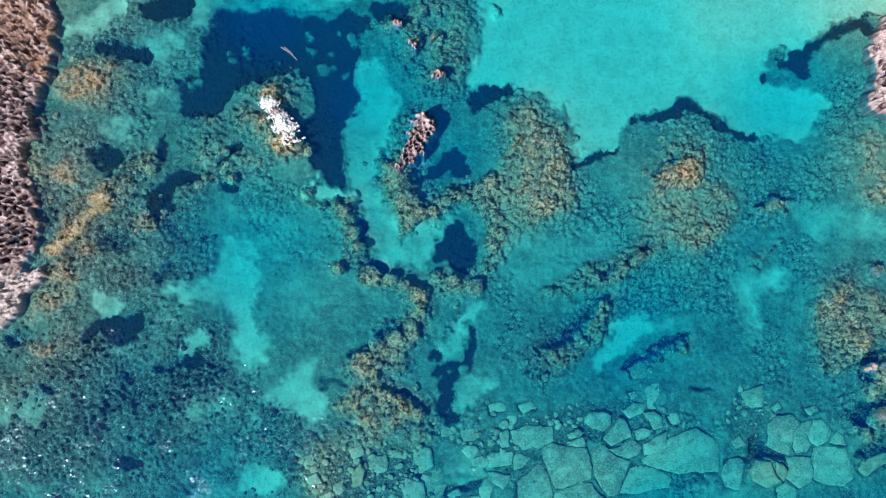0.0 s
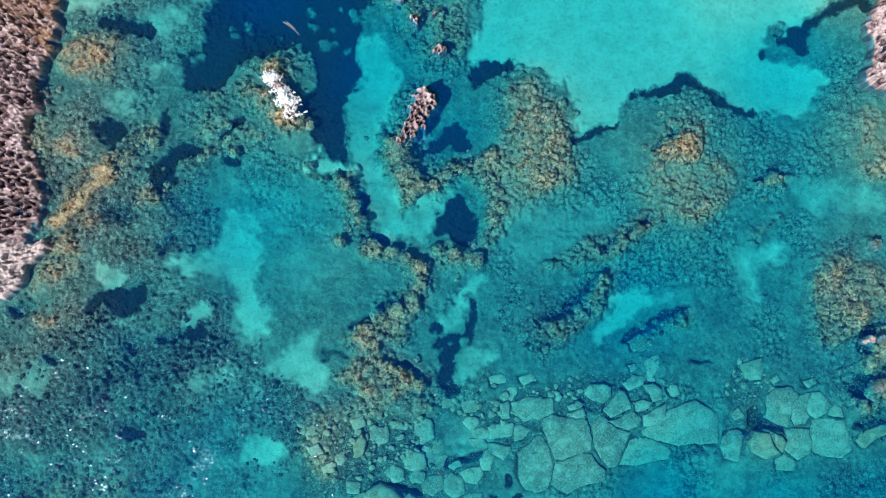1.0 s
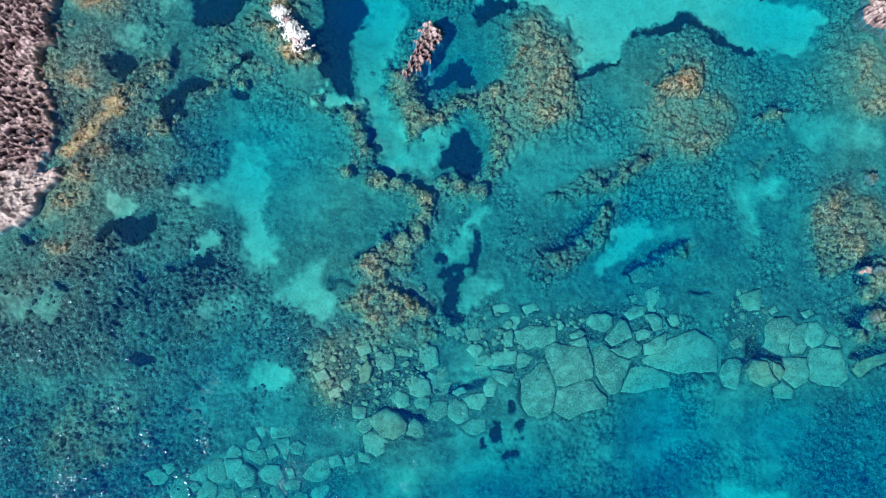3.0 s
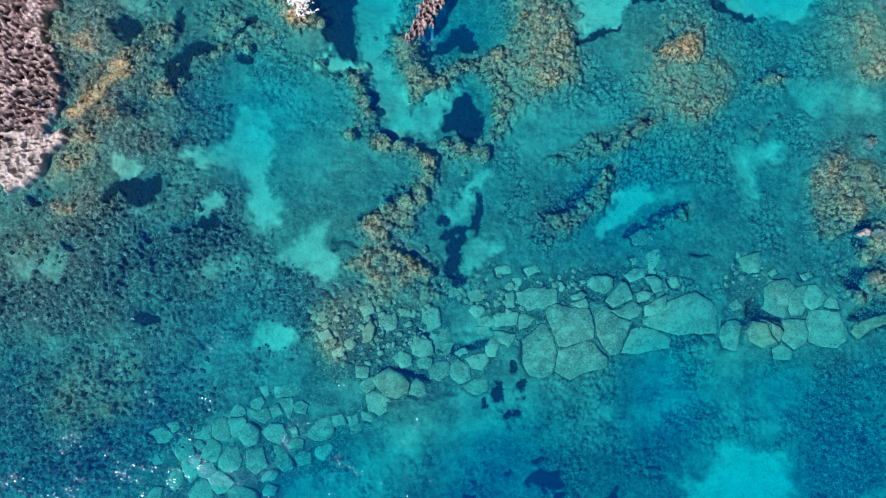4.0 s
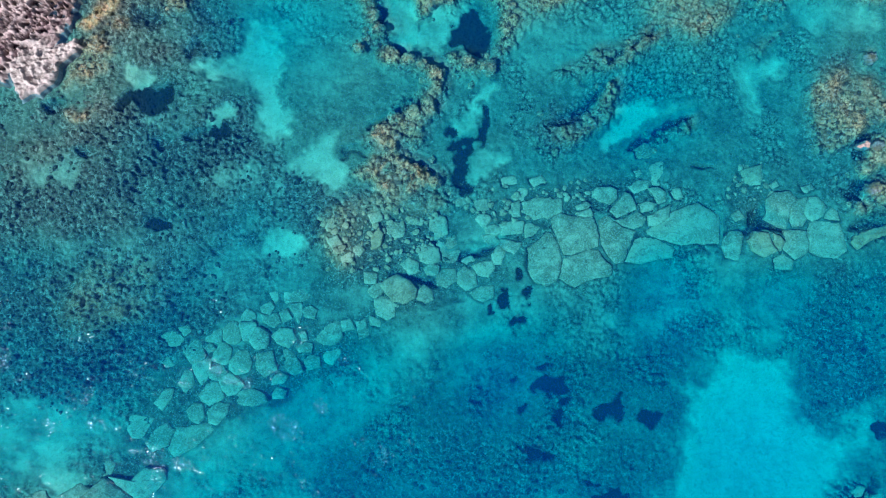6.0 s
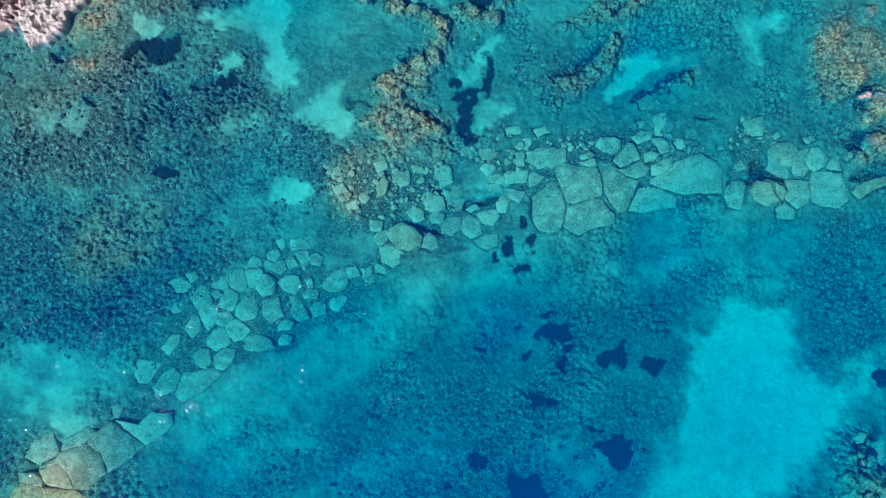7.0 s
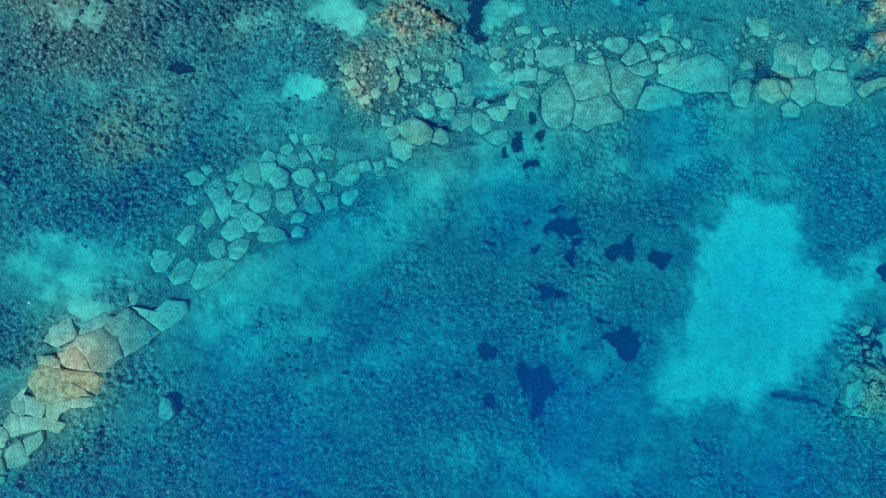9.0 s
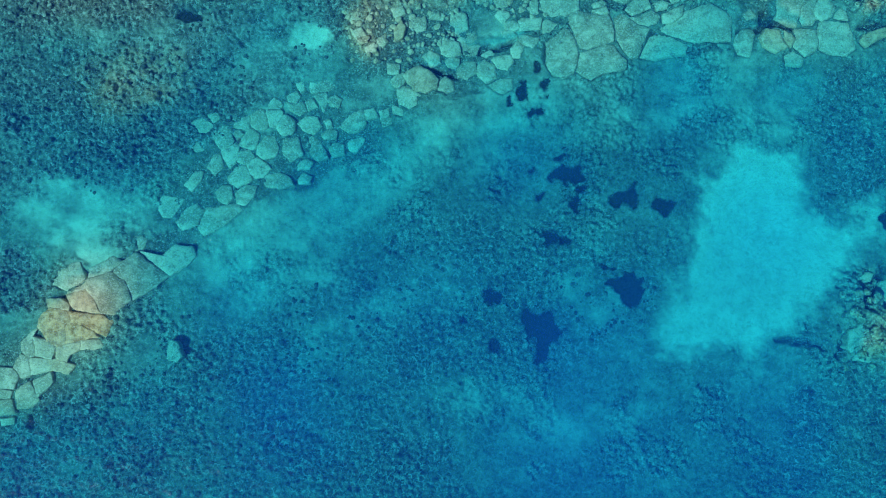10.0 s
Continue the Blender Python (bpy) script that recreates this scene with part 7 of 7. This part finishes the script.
reef_rock(-0.52, 16.87, 0.55, -0.5)
reef_rock(0.68, 17.16, 0.52, -0.5)
reef_rock(0.68, 14.97, 0.55, -0.5)
reef_rock(-0.2, 18.85, 0.49, -0.5)
reef_rock(-7.3, 10.71, 0.62, -0.5)
reef_rock(-6.51, 10.46, 0.43, -0.5)
reef_rock(-8.65, 13.88, 0.55, -0.5)
reef_rock(-6.46, 8.2, 0.37, -0.5)
reef_rock(-11.07, 10.43, 0.37, -0.5)
reef_rock(15.57, 10.44, 0.37, -0.5)
reef_rock(25.21, 3.86, 0.43, -0.5)
reef_rock(23.91, 1.33, 0.62, -0.5)
reef_rock(23.21, 0.39, 0.55, -0.5)
reef_rock(24.46, 0.08, 0.55, -0.5)
reef_rock(22.64, 1.33, 0.49, -0.5)
reef_rock(24.58, -2.7, 0.62, -0.5)
reef_rock(24.79, -4.23, 0.68, -0.5)
reef_rock(24.1, -5.13, 0.55, -0.5)
reef_rock(23.02, 2.27, 0.49, -0.5)
reef_rock(3.77, 5.06, 0.49, -0.5)
reef_rock(4.25, 5.86, 0.43, -0.5)
reef_rock(1.57, 3.17, 0.49, -0.5)
reef_rock(2.82, 2.86, 0.55, -0.5)
reef_rock(0.63, 3.48, 0.43, -0.5)
reef_rock(-17.52, 8.46, 0.49, -0.5)
reef_rock(-15.09, 9.44, 0.49, -0.5)
reef_rock(-10.7, 8.82, 0.37, -0.5)
reef_rock(-19.21, 5.61, 0.62, -0.5)
reef_rock(-18.25, 4.99, 0.49, -0.5)
reef_rock(-20.22, 2.21, 0.62, -0.5)
reef_rock(23.16, -24.83, 0.46, -1.2)
reef_rock(23.78, -24.31, 0.52, -1.2)
reef_rock(22.79, -25.53, 0.37, -1.2)
reef_rock(24.12, -25.1, 0.43, -1.2)
reef_rock(24.14, -22.38, 0.46, -1.2)
reef_rock(24.37, -21.41, 0.37, -1.2)
reef_rock(22.1, -26.23, 0.34, -1.2)
reef_rock(23.56, -26.21, 0.40, -1.2)

def tip_rock(x, y, r, up):
    """A jagged knob of rock whose crest just breaks the water."""
    bm = bmesh.new()
    bmesh.ops.create_icosphere(bm, subdivisions=5, radius=1.0)
    off = Vector((x, y, 0))
    for v in bm.verts:
        q = Vector((v.co.x * 1.5 * r, v.co.y * r, 0)) + off
        jag = noise.fractal(q * 2.4, 0.8, 2.1, 5)
        cleft = noise.voronoi(Vector((q.x * 3.4, q.y * 4.6, 1.0)))[0]
        v.co = Vector((v.co.x * (1 + 0.35 * jag), v.co.y * (1 + 0.35 * jag), v.co.z * (0.75 + 0.3 * jag) - 0.35 * (1 - (cleft[1] - cleft[0])) * max(v.co.z, 0)))
    me = bpy.data.meshes.new("sea_rock")
    bm.to_mesh(me)
    bm.free()
    me.materials.append(KARST)
    tall = 0.32
    damp = [min(1.0, max(0.0, 1.15 - 1.3 * v.co.z * (up > 0))) for v in me.vertices]
    me.attributes.new("edge", "FLOAT", "POINT").data.foreach_set("value", damp)
    ob = new("sea_rock", me)
    ob.matrix_basis = pose(x, y, up - 0.62 * tall, 0, 0, 18) @ Matrix.Diagonal((1.5 * r, r, tall, 1))
    return tagged(ob, "pinkish limestone rock tip at the water's surface", "rock")


tip_rock(24.48, -1.52, 0.30, 0.06)
tip_rock(25.35, -1.45, 0.26, 0.0)
tip_rock(25.0, -3.94, 0.36, -0.12)
tip_rock(25.35, 3.85, 0.30, -0.14)

# lesser rocks along the crests of the reef
rnd = random.Random(77)
for kind, weight, radius, soft, p in SHAPES["ridge"]:
    for k in range(int(3 + 3 * radius * len(p))):
        a = rnd.uniform(0, len(p) - 1)
        i = min(int(a), len(p) - 2) if len(p) > 1 else 0
        q = p[i] + (p[min(i + 1, len(p) - 1)] - p[i]) * (a - i)
        x, y = q[0] + rnd.gauss(0, 0.9 * radius), q[1] + rnd.gauss(0, 0.9 * radius)
        reef_rock(x, y, rnd.uniform(0.14, 0.36), 0, label="small brown algae crusted rock on the reef crest")


# ---- loose stones ----
def stone_mesh(seed):
    """A broken angular boulder: a rough ball cut flat by a few planes."""
    rnd = random.Random(seed + 300)
    bm = bmesh.new()
    bmesh.ops.create_icosphere(bm, subdivisions=3, radius=1.0)
    cuts = []
    for _ in range(9):
        d = Vector((rnd.gauss(0, 1), rnd.gauss(0, 1), rnd.gauss(0, 0.7))).normalized()
        cuts.append((d, rnd.uniform(0.58, 0.85)))
    for v in bm.verts:
        for d, lim in cuts:
            over = v.co.dot(d) - lim
            if over > 0:
                v.co -= d * over
        v.co *= 1 + 0.06 * noise.noise(v.co * 3 + Vector((seed, 0, 0)))
        v.co.z *= 0.38
    me = bpy.data.meshes.new("stone")
    bm.to_mesh(me)
    bm.free()
    me.attributes.new("warm", "FLOAT", "POINT").data.foreach_set("value", [0.3] * len(me.vertices))
    me.materials.append(SLAB)
    return me


STONES = [stone_mesh(i) for i in range(8)]
rnd = random.Random(31)
put = []
for kind, weight, radius, soft, p in SHAPES["stones"]:
    lo, hi = p.min(0), p.max(0)
    for _ in range(int(9 * (hi[0] - lo[0]) * (hi[1] - lo[1]))):
        x, y, s = rnd.uniform(lo[0], hi[0]), rnd.uniform(lo[1], hi[1]), 0.07 + 0.16 * rnd.random() ** 1.6
        if len(put) >= 290 or not within(np.array([x]), np.array([y]), p)[0] or any((x - a) ** 2 + (y - b) ** 2 < (0.8 * (s + k)) ** 2 for a, b, k in put):
            continue
        put.append((x, y, s))
        zf = float(lows(np.array([x]), np.array([y]))[0])
        ob = new("stone", STONES[len(put) % 8])
        ob.matrix_basis = pose(x, y, zf - 0.12 + 0.08 * s, rnd.uniform(-15, 15), rnd.uniform(-15, 15), rnd.uniform(0, 360)) @ Matrix.Diagonal((s * rnd.uniform(0.9, 1.4), s, s, 1))
        tagged(ob, "loose pale limestone stone lying in shallow rubble", "stone", "loose stones of the rubble")


# ---- seagrass ----
def seagrass(p):
    rs = np.random.RandomState(int(abs(p[0, 0] * 31 + p[0, 1] * 17)) + 3)
    lo, hi = p.min(0) - 0.5, p.max(0) + 0.5
    n = int(420 * (hi[0] - lo[0]) * (hi[1] - lo[1])) + 60
    q = rs.rand(n, 2) * (hi - lo) + lo
    x, y = q[:, 0], q[:, 1]
    keep = (within(x, y, p) | (to_lines(x, y, p, True) < 0.4)) & (seagrass_cover(x, y) > 0.5)
    x, y = x[keep][:9000], y[keep][:9000]
    if len(x) < 8:
        return
    zb, n = beds(x, y) - 0.03, len(x)
    a, ln, w = rs.rand(n) * 6.283, 0.07 + 0.11 * rs.rand(n), 0.016 + 0.018 * rs.rand(n)
    dx, dy = np.cos(a), np.sin(a)
    co, faces = [], []
    for along, up, wide in ((0, 0, 1.0), (0.35, 0.55, 1.0), (0.95, 0.6, 0.4)):
        for side in (-1, 1):
            co.append(np.stack([x + dx * along * ln - side * dy * w * wide, y + dy * along * ln + side * dx * w * wide, zb + up * ln * 0.8], 1))
    co = np.stack(co, 1).reshape(-1, 3)
    i = np.arange(n)[:, None] * 6
    faces = np.concatenate([i + np.array([[0, 2, 3, 1]]), i + np.array([[2, 4, 5, 3]])])
    tagged(new("seagrass_patch", raw("seagrass_patch", co, faces, GRASS)), "dense dark green seagrass patch on the sea bed", "seagrass", "seagrass meadow", "")


for outline in MEADOWS:
    seagrass(outline)


# ---- seaweed tufts ----
def tufts(name, count, x0, x1, y0, y1, seed, dense, size, label):
    """Low bushy clumps of seaweed strewn over the rocky bottom."""
    rs = np.random.RandomState(seed)
    x, y = x0 + (x1 - x0) * rs.rand(count * 4), y0 + (y1 - y0) * rs.rand(count * 4)
    d = dense(x, y)
    keep = (rs.rand(len(x)) < d) & (d > 0.22)
    x, y = x[keep][:count], y[keep][:count]
    n, seg = len(x), 7
    r, zb = size * (0.5 + rs.rand(n) ** 2 * 1.1), beds(x, y)
    ang = np.linspace(0, 2 * math.pi, seg, endpoint=False)[None, :] + rs.rand(n, 1)
    rings = []
    for k, up in ((1.0, -0.25), (0.8, 0.42)):
        rr = r[:, None] * k * (0.6 + 0.75 * rs.rand(n, seg))
        rings.append(np.stack([x[:, None] + rr * np.cos(ang), y[:, None] + rr * np.sin(ang), zb[:, None] + r[:, None] * (up + 0.25 * rs.rand(n, seg))], -1))
    crown = np.stack([x, y, zb + r * (0.55 + 0.4 * rs.rand(n))], -1)[:, None, :]
    co = np.concatenate([rings[0], rings[1], crown], 1)
    per = 2 * seg + 1
    tri = []
    for i in range(seg):
        j = (i + 1) % seg
        tri += [(i, j, seg + j), (i, seg + j, seg + i), (seg + i, seg + j, 2 * seg)]
    faces = (np.arange(n)[:, None, None] * per + np.array(tri)[None]).reshape(-1, 3)
    return tagged(new(name, raw(name, co.reshape(-1, 3), faces, WEED, None, False)), label, "seaweed", kind="stuff")


def rocky(x, y):
    return (1 - zone("sand", x, y)) * (1 - seagrass_cover(x, y)) * np.maximum(0.6 * zone("turf", x, y, 2.0), 0.5 * np.maximum(zone("ochre", x, y), zone("ridge", x, y))) * step(0.40, 0.58, fbm(x / 1.4, y / 1.4, 19, 3))


tufts("seaweed", 20000, -27, 28, -36, 22, 12, rocky, 0.10, "low brown and olive seaweed clumps on submerged rock")


# ---- foam and driftwood ----
def foam(x, y, length, wide, turn, seed):
    """Broken white water: a thin lumpy skin of froth with holes, lying on the sea."""
    u, v = np.meshgrid(np.linspace(-1, 1, 150), np.linspace(-1, 1, 100))
    n = fbm(u * 3 + seed, v * 2 + seed, 15, 4)
    body = 1.05 - np.hypot(u, v) + 1.1 * (n - 0.5)
    froth = fbm(u * 14 + seed, v * 10, 25, 4)
    ok = (body > 0.05) & (froth > 0.58 - 0.6 * body)
    c, s = math.cos(turn), math.sin(turn)
    px, py = u * length / 2, v * wide / 2
    co = np.stack([x + px * c - py * s, y + px * s + py * c, 0.05 + 0.30 * np.clip(body, 0, 1) * (0.6 + 0.8 * froth)], -1).reshape(-1, 3)
    i = np.arange(u.size).reshape(u.shape)
    quads = np.stack([i[:-1, :-1], i[:-1, 1:], i[1:, 1:], i[1:, :-1]], -1).reshape(-1, 4)
    quads = quads[ok.ravel()[quads].all(1)]
    used, inv = np.unique(quads, return_inverse=True)
    top = co[used]
    me = raw("sea_foam", top, inv.reshape(-1, 4), FOAM)
    return tagged(new("sea_foam", me), "white foam of a wave breaking over a rock", "foam")


def driftwood(a, b):
    """Two thin bleached sticks afloat side by side."""
    a, b = Vector((*a, 0.02)), Vector((*b, 0.02))
    way = (b - a).normalized()
    side = Vector((-way.y, way.x, 0))
    bm = bmesh.new()
    for off, lo, hi in ((0.0, 0.0, 1.0), (0.09, 0.12, 0.7)):
        rings = []
        for k in range(9):
            t = lo + (hi - lo) * k / 8
            c = a.lerp(b, t) + side * (off + 0.05 * math.sin(3.1 * t + off * 9))
            r = 0.018 * (1.1 - 0.6 * t)
            rings.append([bm.verts.new(c + side * r * math.cos(q) + Vector((0, 0, r * math.sin(q)))) for q in (0, 1.57, 3.14, 4.71)])
        for u, v in zip(rings[:-1], rings[1:]):
            for i in range(4):
                bm.faces.new((u[i], u[(i + 1) % 4], v[(i + 1) % 4], v[i]))
        bm.faces.new(rings[0][::-1])
        bm.faces.new(rings[-1])
    me = bpy.data.meshes.new("driftwood")
    bm.to_mesh(me)
    bm.free()
    me.materials.append(WOOD)
    return tagged(new("driftwood", me), "thin bleached stick floating over dark seagrass", "driftwood")


foam(-8.58, 13.06, 1.29, 1.05, -0.5, 1)
foam(-7.76, 11.9, 2.58, 1.42, -1.05, 2)
driftwood((-8.08, 16.38), (-7.15, 15.63))
